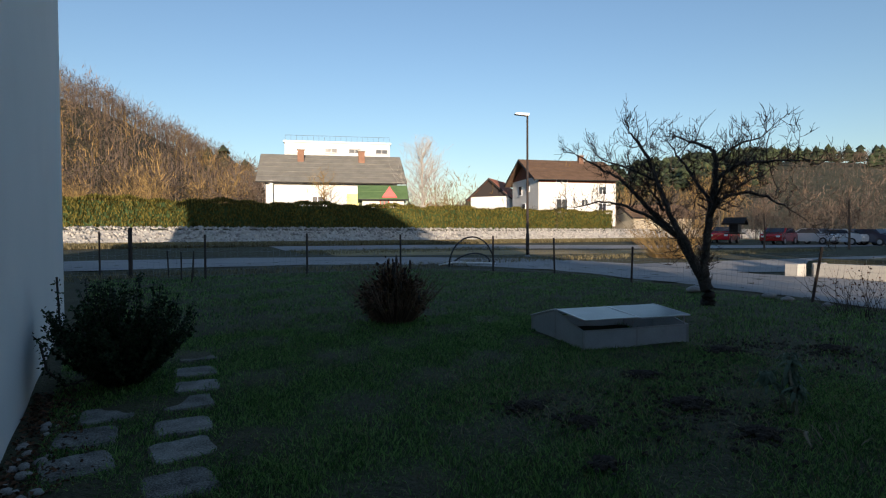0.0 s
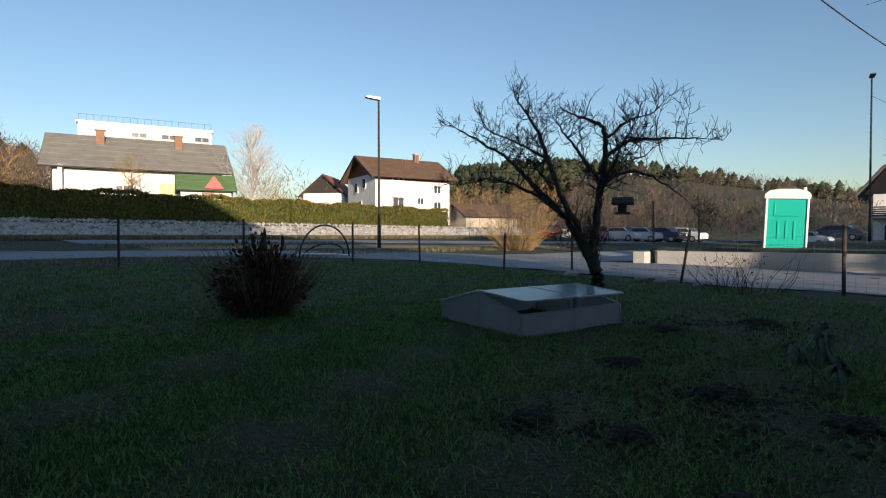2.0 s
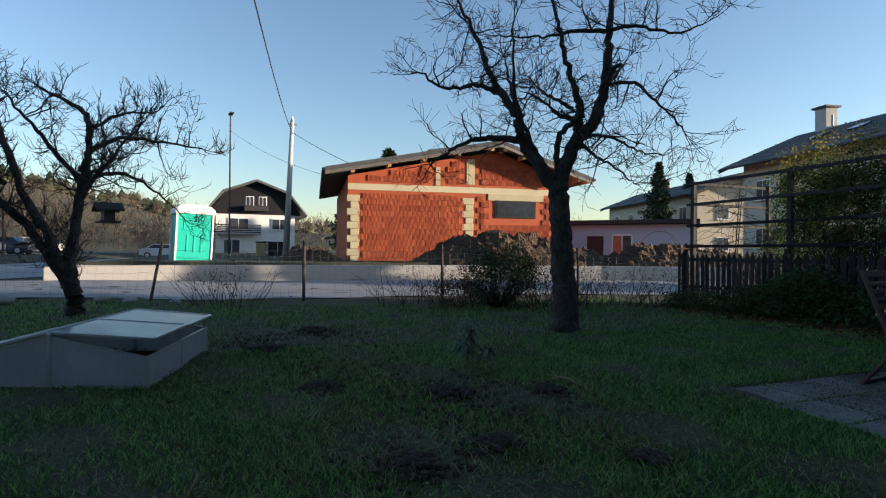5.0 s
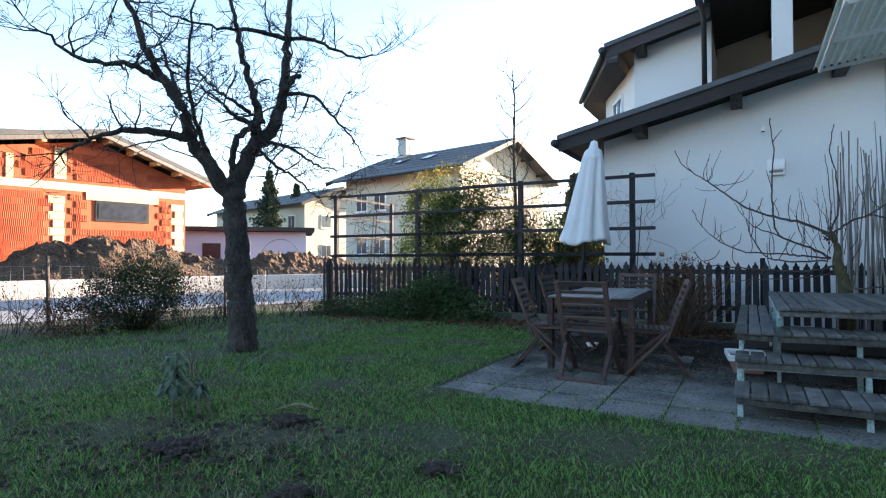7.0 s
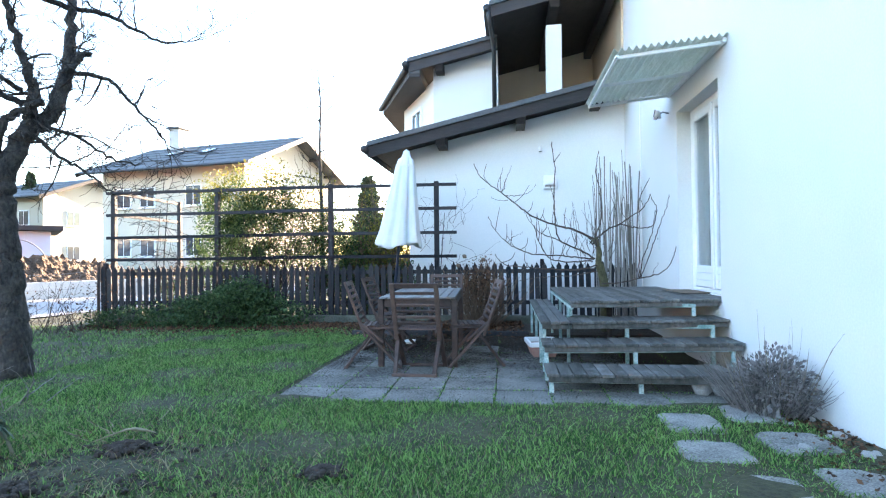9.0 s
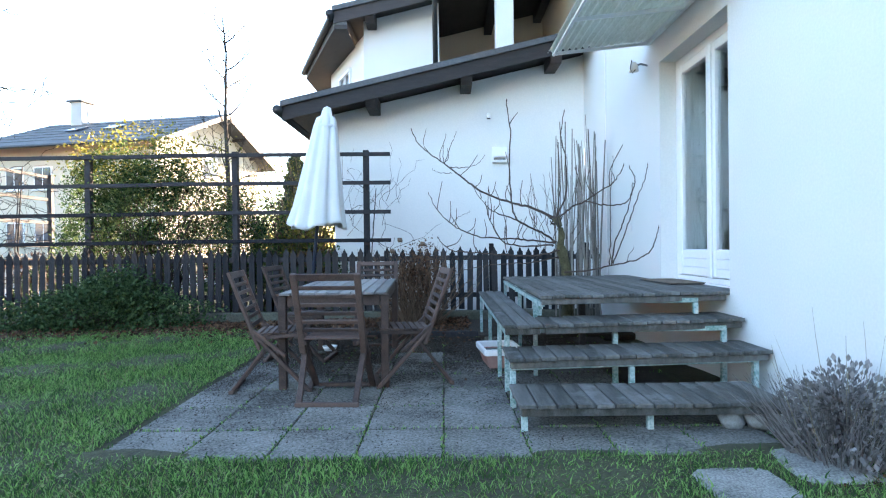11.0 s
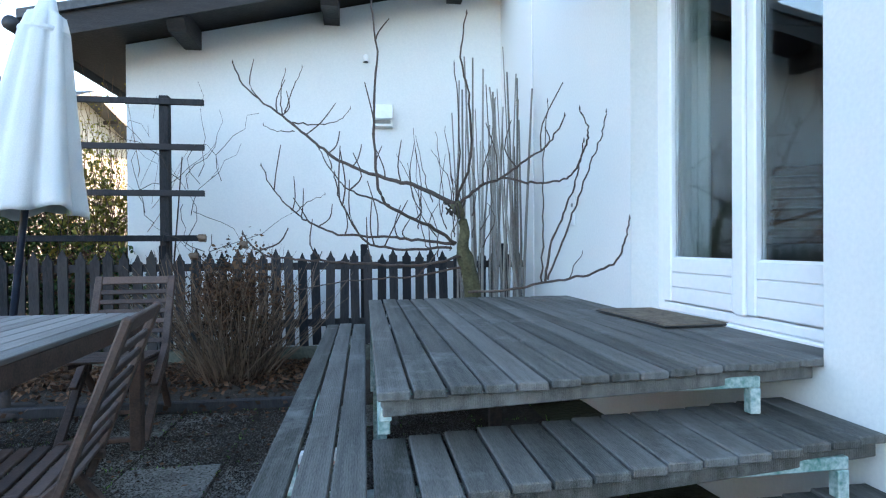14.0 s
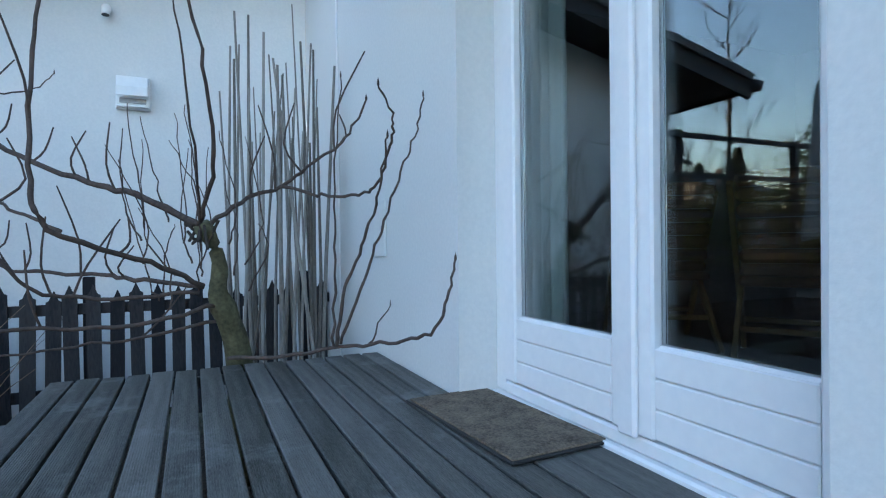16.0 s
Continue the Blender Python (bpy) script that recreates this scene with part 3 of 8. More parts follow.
pent_roof("roof_low", "low dark-timbered roof sloping over the side wall, lichen on its edge", -2.2, 4.5, 3.47, -12.4, -5.25, (3.1, 1.55, 0.1))
pent_roof("roof_upper", "dark roof over the angled upper storey", 2.0, 3.95, 5.62, -12.4, -6.75, (3.3,))
pent_roof("roof_loggia", "dark-boarded roof over the balcony, carried by a white column", -0.45, 2.1, 6.22, -12.0, -5.55, (0.86, -0.3))
rs = thing("roof_side", "dark eave running back over the angled wall", "roof", kind="structure")
ec = [(3.72, -6.76), (3.96, -6.76), (5.24, -9.8), (5.24, -12.39), (3.72, -12.39)]
part("covering", MB().prism(ec, "z", 5.34, 5.5), M_ROOF, rs)
part("boarding", MB().prism(ec, "z", 5.26, 5.335), M_DARKWOOD, rs)
part("gutter", MB().beam((4.02, -6.75, 5.46), (5.32, -9.85, 5.40), 0.12, 0.12, 0.03), M_BLACK, rs)
column = MB().box((0.86, -6.0, 5.06), (0.3, 0.3, 1.62), chamfer=0.01)
solid("column", column, M_PLASTER, "square white plastered column carrying the balcony roof", "column", kind="structure")
dp = MB().tube([(2.16, -5.5, 6.1), (2.12, -5.6, 5.85), (2.06, -6.0, 5.5), (2.06, -6.1, 3.95)], 0.045, 10)
solid("downpipe", dp, M_BLACK, "dark metal downpipe beside the balcony", "downpipe", smooth=True)
mr = thing("roof_main", "large dark pitched roof over the main house", "roof", kind="structure")
for sx in (1, -1):
    part("roof_plane", MB().prism([(-5.0, 10.7), (-5.0 + sx * 5.3, 7.75), (-5.0 + sx * 5.3, 7.6), (-5.0, 10.5)], "y", -12.2, Y1 + 0.7), M_ROOF, mr)
part("gable_infill", MB().prism([(WX - 0.36, 7.6), (-5.0, 10.4), (XW, 7.6)], "y", Y1 - 0.3, Y1 - 0.02), M_PLASTER, mr)
part("gable_infill", MB().prism([(WX - 0.36, 7.6), (-5.0, 10.4), (XW, 7.6)], "y", -11.9, -11.6), M_PLASTER, mr)

# upper window
uw = thing("window_1", "small white-framed window in the angled upper wall", "window", (4.035, -8.4, 4.4), -64.8, kind="structure")
part("window_frame", MB().box((0, 0.0, 0.5), (0.9, 0.1, 0.07)).box((0, 0, -0.5), (0.9, 0.1, 0.07)).box((-0.42, 0, 0), (0.07, 0.1, 0.93)).box((0.42, 0, 0), (0.07, 0.1, 0.93)).box((0, 0, 0), (0.06, 0.09, 0.93)), M_PVC, uw)
for sx in (-0.21, 0.21):
    part("pane", MB().box((sx, -0.0, 0), (0.36, 0.02, 0.92)), M_DIM_GLASS, uw)

# ---- terrace door ----
GX = -0.70
door = thing("door_1", "white double terrace door, closed, with tall panes", "door", (GX, 0, 0), kind="structure")


def bars(boxes, chamfer=0.008):
    m = MB()
    for lo, hi in boxes:
        m.box([(a + b) / 2 for a, b in zip(lo, hi)], [b - a for a, b in zip(lo, hi)], chamfer=chamfer)
    return m


part("outer_frame", bars([((-0.05, D0, DZ0), (0.03, D0 + 0.09, DZ1)), ((-0.05, D1 - 0.03, DZ0), (0.03, D1, DZ1)), ((-0.05, D0 + 0.09, DZ1 - 0.09), (0.03, D1 - 0.03, DZ1)),
                          ((-0.05, D0 + 0.09, DZ0), (0.04, D1 - 0.03, DZ0 + 0.05))]), M_PVC, door)
part("threshold", bars([((-0.06, D0 + 0.005, 0.722), (0.06, D1 - 0.005, DZ0 - 0.002))]), M_PVC, door, "scuffed white threshold board")
part("sill_board", bars([((0.062, D0 + 0.005, 0.724), (0.215, D1 - 0.005, 0.757))], 0.003), M_DECK, door, "weathered wooden sill board")
for lo, hi in ((D0 + 0.095, -1.765), (-1.76, D1 - 0.033)):
    leaf = part("door_leaf", bars([((-0.03, lo, DZ0 + 0.055), (0.045, lo + 0.085, DZ1 - 0.095)), ((-0.03, hi - 0.085, DZ0 + 0.055), (0.045, hi, DZ1 - 0.095)),
                                   ((-0.03, lo + 0.085, DZ1 - 0.19), (0.045, hi - 0.085, DZ1 - 0.095)), ((-0.02, lo + 0.085, DZ0 + 0.055), (0.03, hi - 0.085, DZ0 + 0.33))]), M_PVC, door)
    for k in range(3):
        z = DZ0 + 0.062 + k * 0.088
        part("panel_board", bars([((0.03, lo + 0.087, z), (0.042, hi - 0.087, z + 0.084))], 0.004), M_PVC, leaf)
    pane = part("pane", MB().box((0.005, (lo + hi) / 2, (DZ0 + 0.33 + DZ1 - 0.19) / 2), (0.012, hi - lo - 0.17, DZ1 - DZ0 - 0.52)), M_GLASS, leaf)
    pane.visible_shadow = False
    inner = part("inner_pane", MB().box((-0.014, (lo + hi) / 2, (DZ0 + 0.33 + DZ1 - 0.19) / 2), (0.006, hi - lo - 0.172, DZ1 - DZ0 - 0.522)), M_GLASS, leaf)
    inner.visible_shadow = False
part("centre_bar", bars([((0.045, -1.80, DZ0 + 0.05), (0.07, -1.725, DZ1 - 0.1))]), M_PVC, door)

cur = MB()
cv, cf = [], []
for i in range(60):
    yy = -2.92 + i * 0.5 / 59
    for z in (0.82, 3.3):
        cv.append((GX - 0.22 + 0.03 * math.sin(i * 0.75), yy, z))
for i in range(59):
    cf.append((2 * i, 2 * i + 2, 2 * i + 3, 2 * i + 1))
cur.add(cv, cf)
c_ob = solid("curtain", cur, M_CURTAIN, "pale green curtain hanging in folds behind the glass", "curtain", smooth=True)
c_mod = c_ob.modifiers.new("cloth", "SOLIDIFY")
c_mod.thickness = 0.004

# two folding chairs inside the room
M_ROOMWOOD = mat("varnished_yellow_beech", (0.18, 0.10, 0.035), (0.28, 0.17, 0.065), 0.45, 4, 40, 0.05, stretch=(1, 1, 5))
M_CUSHION = mat("orange_brown_cushion", (0.10, 0.045, 0.016), (0.16, 0.075, 0.028), 0.9, 3, 40, 0.3)
for cx_, cy_, crz in ((-2.1, -3.05, 150), (-2.25, -2.3, 120)):
    rc = thing("lounge_chair", "yellow wooden folding chair with an orange-brown padded back", "chair", (cx_, cy_, 0.782), crz, group="chairs inside the room")
    for sx in (-0.27, 0.27):
        part("leg", MB().beam((sx, 0.34, 0), (sx, -0.18, 0.92), 0.028, 0.045, 0.004), M_ROOMWOOD, rc)
        part("leg", MB().beam((sx * 0.88, -0.34, 0), (sx * 0.88, 0.20, 0.62), 0.028, 0.045, 0.004), M_ROOMWOOD, rc)
    for zz, yy in ((0.18, 0.24), (0.18, -0.18)):
        part("stretcher", MB().beam((-0.26, yy, zz), (0.26, yy, zz), 0.03, 0.03, 0.004), M_ROOMWOOD, rc)
    part("seat", MB().box((0, 0.02, 0.42), (0.46, 0.46, 0.05), chamfer=0.015), M_CUSHION, rc, "padded seat")
    bk_ = MB()
    for q in range(7):
        bk_.beam((-0.23, -0.13 - 0.028 * q, 0.47 + 0.075 * q), (0.23, -0.13 - 0.028 * q, 0.47 + 0.075 * q), 0.05, 0.072, 0.02)
    part("backrest", bk_, M_CUSHION, rc, "quilted padded back")

# ---- awning and things on the walls ----
aw = thing("awning", "weathered corrugated awning over the terrace door", "awning")
av, af = [], []
NA = 100
for i in range(NA + 1):
    x = WX + 0.004 + i * (1.19 / NA)
    for y in (-0.76, -2.88):
        av.append((x, y, 3.55 - 0.1 * (x - WX) + 0.022 * math.sin(i * 2 * math.pi / 6.4)))
for i in range(NA):
    af.append((2 * i, 2 * i + 1, 2 * i + 3, 2 * i + 2))
sh = part("corrugated_sheet", MB().add(av, af), M_SHEET, aw, "stained corrugated translucent sheet", True)
sm = sh.modifiers.new("sheet", "SOLIDIFY")
sm.thickness = 0.004
for y in (-0.86, -1.85, -2.82):
    part("bracket", MB().beam((WX, y, 3.50), (0.66, y, 3.385), 0.03, 0.035, 0.004), M_WHITEPL, aw)
part("front_rail", MB().beam((0.64, -0.8, 3.385), (0.64, -2.86, 3.385), 0.03, 0.03, 0.004), M_WHITEPL, aw)
part("wall_rail", MB().beam((WX + 0.03, -0.8, 3.505), (WX + 0.03, -2.86, 3.505), 0.04, 0.05, 0.004), M_WHITEPL, aw)
wl = thing("wall_lamp", "small old wall spotlight under the awning", "lamp", (WX, -2.95, 3.28))
part("arm", MB().tube([(0, 0, 0.0), (0.08, 0, 0.02), (0.13, 0, 0.0)], 0.012, 8), M_METAL, wl)
part("lamp_head", MB().lathe([(0.0, 0.07), (0.03, 0.06), (0.05, 0.0), (0.055, -0.05), (0.05, -0.05), (0.0, -0.03)], 14, (0.16, 0, -0.02)), M_WHITEPL, wl, smooth=True)
part("hook", MB().tube([(0.2, 0.05, 0.05), (0.22, 0.05, -0.05), (0.19, 0.05, -0.1), (0.16, 0.05, -0.06)], 0.006, 6), M_BLACK, wl)
vt = thing("wall_vent", "white square wall vent with a hood over a dark slot", "vent", (0.975, Y0, 2.72))
part("vent_body", MB().box((0, 0.02, 0), (0.26, 0.04, 0.28), chamfer=0.006), M_WHITEPL, vt)
part("vent_hood", MB().prism([(0.04, 0.13), (0.10, 0.115), (0.135, 0.03), (0.135, -0.045), (0.12, -0.045), (0.12, 0.02), (0.09, 0.095), (0.04, 0.10)], "x", -0.115, 0.115), M_WHITEPL, vt, "sloping white hood")
part("slot", MB().box((0, 0.045, -0.07), (0.20, 0.012, 0.04)), M_METAL, vt, "dark slot")
part("lower_lip", MB().box((0, 0.06, -0.118), (0.24, 0.04, 0.02), chamfer=0.004), M_WHITEPL, vt)
sp = thing("wall_spout", "short grey pipe spout bent downwards, set in white plaster", "pipe", (1.16, Y0, 3.38))
part("pipe_bend", MB().tube([(0, -0.01, 0.03), (0, 0.04, 0.03), (0, 0.075, 0.018), (0, 0.095, -0.015), (0, 0.10, -0.05)], 0.034, 12), M_WHITEPL, sp, "pale grey pipe bend", smooth=True)
# The pipe is closed; a black disc paints the shade of its bore.
part("pipe_mouth", MB().tube([(0, 0.10, -0.045), (0, 0.1005, -0.054)], 0.029, 12), M_BLACK, sp, "black disc painted for the shaded mouth")
wb = thing("meter_box", "white plastered-in meter box cover", "cover", (WX, -3.62, 1.5))
part("cover", MB().box((0.008, 0, 0), (0.016, 0.20, 0.33), chamfer=0.004), M_PLASTER, wb)
part("latch", MB().box((0.02, 0.07, 0), (0.012, 0.012, 0.03)), M_METAL, wb)
cb = MB().tube([(WX + 0.01, -4.6, 0.5), (WX + 0.012, -4.6, 2.0), (WX + 0.012, -4.62, 3.4), (WX + 0.01, -4.6, 4.3)], 0.007, 6)
solid("wall_cable", cb, M_WHITEPL, "thin white cable clipped up the wall", "cable")

# ---- terrace deck with steps ----
deck = thing("terrace_deck", "weathered grey wooden deck with three open steps on flaking painted steel", "deck")
_board = {}


def board(lx, ly, lz=0.028):
    key = (round(lx, 3), round(ly, 3), round(lz, 3))
    if key not in _board:
        m = MB()
        m.box((0, 0, 0), (lx, ly, lz), chamfer=0.004)
        _board[key] = m.mesh("deck_board", M_DECK)
    return _board[key]


def tread(x0, x1, y0, y1, z, n, name, jitter=0.006, slant=0.0, back=False):
    level = part(name, MB().beam((x0 + 0.02, y1 - 0.05 + slant * (x0 - x1), z - 0.055), (x1 - 0.02, y1 - 0.05, z - 0.055), 0.045, 0.05, 0.004), M_DECK, deck)
    part("rear_batten", MB().beam((x0 + 0.02, y0 + 0.07 + (slant * (x0 - x1) if back else 0), z - 0.055), (x1 - 0.02, y0 + 0.07, z - 0.055), 0.045, 0.05, 0.004), M_DECK, level)
    wd = (x1 - x0) / n
    for k in range(n):
        yk = y1 + slant * (x0 + wd * (k + 0.5) - x1)
        yb = y0 + (yk - y1 if back else 0)
        shared("board", board(wd - 0.012, yk - yb), level, pose(x0 + wd * (k + 0.5), (yb + yk) / 2 + random.uniform(-jitter, jitter), z - 0.014 + random.uniform(-0.002, 0.002), random.uniform(-0.15, 0.15), random.uniform(-0.4, 0.4), random.uniform(-0.12, 0.12)))


tread(WX + 0.003, 1.172, -3.70, -0.885, 0.755, 15, "deck_level", slant=0.128)
tread(WX + 0.01, 1.185, -1.06, -0.60, 0.56, 14, "step_tread", slant=0.14, back=True)
tread(1.19, 1.50, -3.74, -0.60, 0.56, 3, "side_walk")
tread(WX + 0.01, 1.50, -0.72, -0.26, 0.372, 17, "step_tread", slant=0.10, back=True)
tread(-0.17, 1.50, -0.28, 0.24, 0.19, 14, "step_tread")
for x0, x1, y, z, legs, slant in ((-0.21, 1.16, -1.09, 0.705, (-0.19, 1.14), 0.0), (-0.32, 1.47, -0.80, 0.505, (-0.3, 0.58, 1.45), 0.02), (-0.4, 1.48, -0.34, 0.315, (-0.38, 0.58, 1.46), 0.10), (-0.12, 1.47, 0.14, 0.135, (-0.1, 0.66, 1.45), 0.0)):
    fr = part("step_frame", MB().beam((x0, y + slant * (x0 - x1), z - 0.02), (x1, y, z - 0.02), 0.035, 0.04, 0.003), M_STEEL, deck, "steel rail with flaking white and green paint")
    for lx in legs:
        part("leg", MB().beam((lx, y + slant * (lx - x1), z - 0.042), (lx, y + slant * (lx - x1), -0.03 if z < 0.6 else 0.57), 0.04, 0.04, 0.003, up=(0, 1, 0)), M_STEEL, fr)
for x in (1.14, 1.46):
    sr = part("side_rail", MB().beam((x, -3.75, 0.68 if x < 1.3 else 0.49), (x, -0.92 if x < 1.3 else -0.7, 0.68 if x < 1.3 else 0.49), 0.035, 0.04, 0.003), M_STEEL, deck)
    for y in (-3.7, -2.3, -1.3):
        part("leg", MB().beam((x, y, 0.66 if x < 1.3 else 0.47), (x, y, -0.03), 0.035, 0.035, 0.003, up=(0, 1, 0)), M_STEEL, sr)
part("inner_post", MB().beam((0.55, -2.0, 0.7), (0.55, -2.0, -0.03), 0.06, 0.06, 0.004, up=(0, 1, 0)), M_POST, deck)

mt = thing("door_mat", "brown coir door mat lying before the terrace door", "mat", (-0.465, -2.235, 0.762), 3.0)
part("coir", MB().box((0, 0, 0.0085), (0.36, 0.73, 0.012), chamfer=0.003), M_COIR, mt)
part("rubber_edge", MB().box((0, 0, 0.004), (0.385, 0.755, 0.008), chamfer=0.003), M_BLACK, mt)

# ---- garden furniture ----
TT = 0.80
tb = thing("garden_table", "weathered slatted wooden garden table", "table", (2.9, -1.82, 0), 2.5)
for k in range(9):
    part("top_slat", MB().box((-0.39 + k * 0.0975, 0, TT - 0.012), (0.088, 1.86, 0.022), chamfer=0.004), M_TABLE, tb)
for sx in (-0.42, 0.42):
    part("apron", MB().box((sx, 0, TT - 0.07), (0.025, 1.74, 0.09), chamfer=0.003), M_FURN, tb)
    for sy in (-0.87, 0.87):
        part("leg", MB().box((sx, sy, (TT - 0.025) / 2), (0.065, 0.065, TT - 0.025), chamfer=0.006), M_FURN, tb)
for sy in (-0.87, 0.87):
    part("apron", MB().box((0, sy, TT - 0.07), (0.76, 0.025, 0.09), chamfer=0.003), M_FURN, tb)


def folding_chair():
    """A folding slatted chair that faces +y, its back at -y."""
    ch = thing("folding_chair", "weathered brown folding chair with slatted seat and back", "chair", group="chairs round the table")
    w = 0.235
    for sx in (-w, w):
        part("back_leg", MB().beam((sx, 0.30, 0.0), (sx, -0.13, 0.47), 0.028, 0.05, 0.005, up=(1, 0, 0)), M_FURN, ch)
        part("back_post", MB().beam((sx, 0.10, 0.30), (sx, -0.16, 0.52), 0.026, 0.045, 0.005, up=(1, 0, 0)), M_FURN, ch)
        part("back_post", MB().beam((sx - 0.03 * (sx > 0) + 0.03 * (sx < 0), -0.34, 0.0), (sx * 0.99, -0.02, 0.42), 0.026, 0.045, 0.005, up=(1, 0, 0)), M_FURN, ch)
        part("back_post", MB().beam((sx, -0.10, 0.36), (sx, -0.33, 0.98), 0.028, 0.05, 0.006, up=(1, 0, 0)), M_FURN, ch)
        part("seat_rail", MB().beam((sx * 0.85, -0.16, 0.445), (sx * 0.85, 0.27, 0.465), 0.025, 0.03, 0.004), M_FURN, ch)
    for k in range(8):
        y = -0.13 + k * 0.054
        part("seat_slat", MB().box((0, y, 0.476 + k * 0.002), (0.43, 0.042, 0.014), chamfer=0.003), M_FURN, ch)
    for k in range(7):
        t = 0.30 + k * 0.105 if k < 6 else 0.955
        y, z = -0.10 - 0.23 * t, 0.36 + 0.62 * t
        part("back_slat", MB().box((0, y, z), (0.445, 0.016, 0.032 if k < 6 else 0.055), pose(0, 0, 0, 20), 0.004), M_FURN, ch)
    part("foot_bar", MB().beam((-w, 0.285, 0.02), (w, 0.285, 0.02), 0.04, 0.03, 0.004), M_FURN, ch)
    part("rear_bar", MB().beam((-w, -0.325, 0.025), (w, -0.325, 0.025), 0.04, 0.03, 0.004), M_FURN, ch)
    return ch


chair = folding_chair()
chair.matrix_world = pose(2.80, -0.72, 0, 0, 0, 178)
copy_thing(chair, pose(2.25, -1.18, 0, 0, 0, -80))
copy_thing(chair, pose(3.36, -1.03, 0, 0, 0, 98))
copy_thing(chair, pose(3.44, -2.2, 0, 0, 0, 86))
copy_thing(chair, pose(2.78, -3.12, 0, 0, 0, 3))

um = thing("garden_umbrella", "closed off-white garden umbrella leaning beside the table", "umbrella", (3.73, -3.55, 0))
lean = Vector((-0.27, -0.12, 3.05)) - Vector((0, 0, 0))


def along(t, dx=0.0, dy=0.0):
    return lean * t + Vector((dx, dy, 0))


part("pole", MB().tube([along(0.0), along(0.98)], 0.024, 12), M_BLUEPOLE, um, "dark blue metal pole", True)
part("finial", MB().lathe([(0, 0.06), (0.02, 0.04), (0.025, 0.0), (0, 0.0)], 10, along(0.975)), M_CLOTH, um, smooth=True)
cvs, cfs, NU = [], [], 64
prof = [(0.985, 0.05), (0.95, 0.075), (0.94, 0.12), (0.90, 0.15), (0.80, 0.19), (0.68, 0.245), (0.56, 0.30), (0.485, 0.35), (0.47, 0.355)]
for j, (t, r) in enumerate(prof):
    for k in range(NU):
        a = 2 * math.pi * k / NU
        fold = 1 + (0.24 * (abs(math.sin(4 * a + 0.5 * math.sin(a))) - 0.6) + 0.06 * math.sin(5 * a + 1.2) + 0.03 * math.sin(13 * a)) * min(1, j / 4)
        drop = 0.03 * math.sin(3 * a + 0.6) + 0.015 * math.sin(8 * a) if j >= len(prof) - 2 else 0
        p = along(t + drop * 0.35)
        cvs.append((p.x + r * fold * math.cos(a), p.y + r * fold * math.sin(a), p.z))
for j in range(len(prof) - 1):
    for k in range(NU):
        cfs.append((j * NU + k, j * NU + (k + 1) % NU, (j + 1) * NU + (k + 1) % NU, (j + 1) * NU + k))
cn = part("canopy", MB().add(cvs, cfs), M_CLOTH, um, "furled off-white cloth canopy in folds", True)
cm = cn.modifiers.new("cloth", "SOLIDIFY")
cm.thickness = 0.004
part("strap", MB().lathe([(0.155, -0.02), (0.16, 0.0), (0.155, 0.02)], 20, along(0.9)), M_CLOTH, um)
part("base_foot", MB().lathe([(0, 0), (0.2, 0), (0.21, 0.025), (0.19, 0.05), (0.05, 0.07), (0.045, 0.30), (0, 0.30)], 24), M_POST, um, "dark iron foot", True)

bowl = thing("pet_bowl", "small white feeding bowl on the slabs under the table", "bowl", (3.24, -2.58, 0.012))
part("dish", MB().lathe([(0, 0.006), (0.06, 0.0), (0.075, 0.03), (0.085, 0.05), (0.078, 0.05), (0.066, 0.03), (0.05, 0.014), (0, 0.014)], 20), M_WHITEPL, bowl, smooth=True)
part("feed", MB().lathe([(0, 0.024), (0.04, 0.022), (0.058, 0.018)], 16), M_COIR, bowl, "brown dry feed")

lt = thing("litter_tray", "pink plastic tray with white rim and grit under the steps", "tray", (1.42, -1.74, 0), 6)
part("tray_body", MB().add([(-0.13, -0.19, 0.02), (0.13, -0.19, 0.02), (0.13, 0.19, 0.02), (-0.13, 0.19, 0.02), (-0.17, -0.235, 0.15), (0.17, -0.235, 0.15), (0.17, 0.235, 0.15), (-0.17, 0.235, 0.15)],
                             [(0, 1, 2, 3), (0, 4, 5, 1), (1, 5, 6, 2), (2, 6, 7, 3), (3, 7, 4, 0)]), M_TERRA, lt)
rim = MB()
for p, q in (((-0.175, -0.24), (0.175, -0.24)), ((0.175, -0.24), (0.175, 0.24)), ((0.175, 0.24), (-0.175, 0.24)), ((-0.175, 0.24), (-0.175, -0.24))):
    rim.beam((*p, 0.175), (*q, 0.175), 0.03, 0.06, 0.008)
part("rim", rim, M_WHITEPL, lt, "white plastic rim")
part("grit", MB().box((0, 0, 0.12), (0.31, 0.43, 0.03)), M_SLAB, lt, "grey grit")

# ---- picket fence and pergola rails ----
FY = -5.0


def picket(h, w=0.088):
    m = MB()
    m.prism([(-w / 2, 0), (w / 2, 0), (w / 2, h - 0.075), (w * 0.30, h - 0.065), (0.0, h), (-w * 0.30, h - 0.065), (-w / 2, h - 0.075)], "y", -0.011, 0.011)
    return m.mesh("picket", M_FENCE)


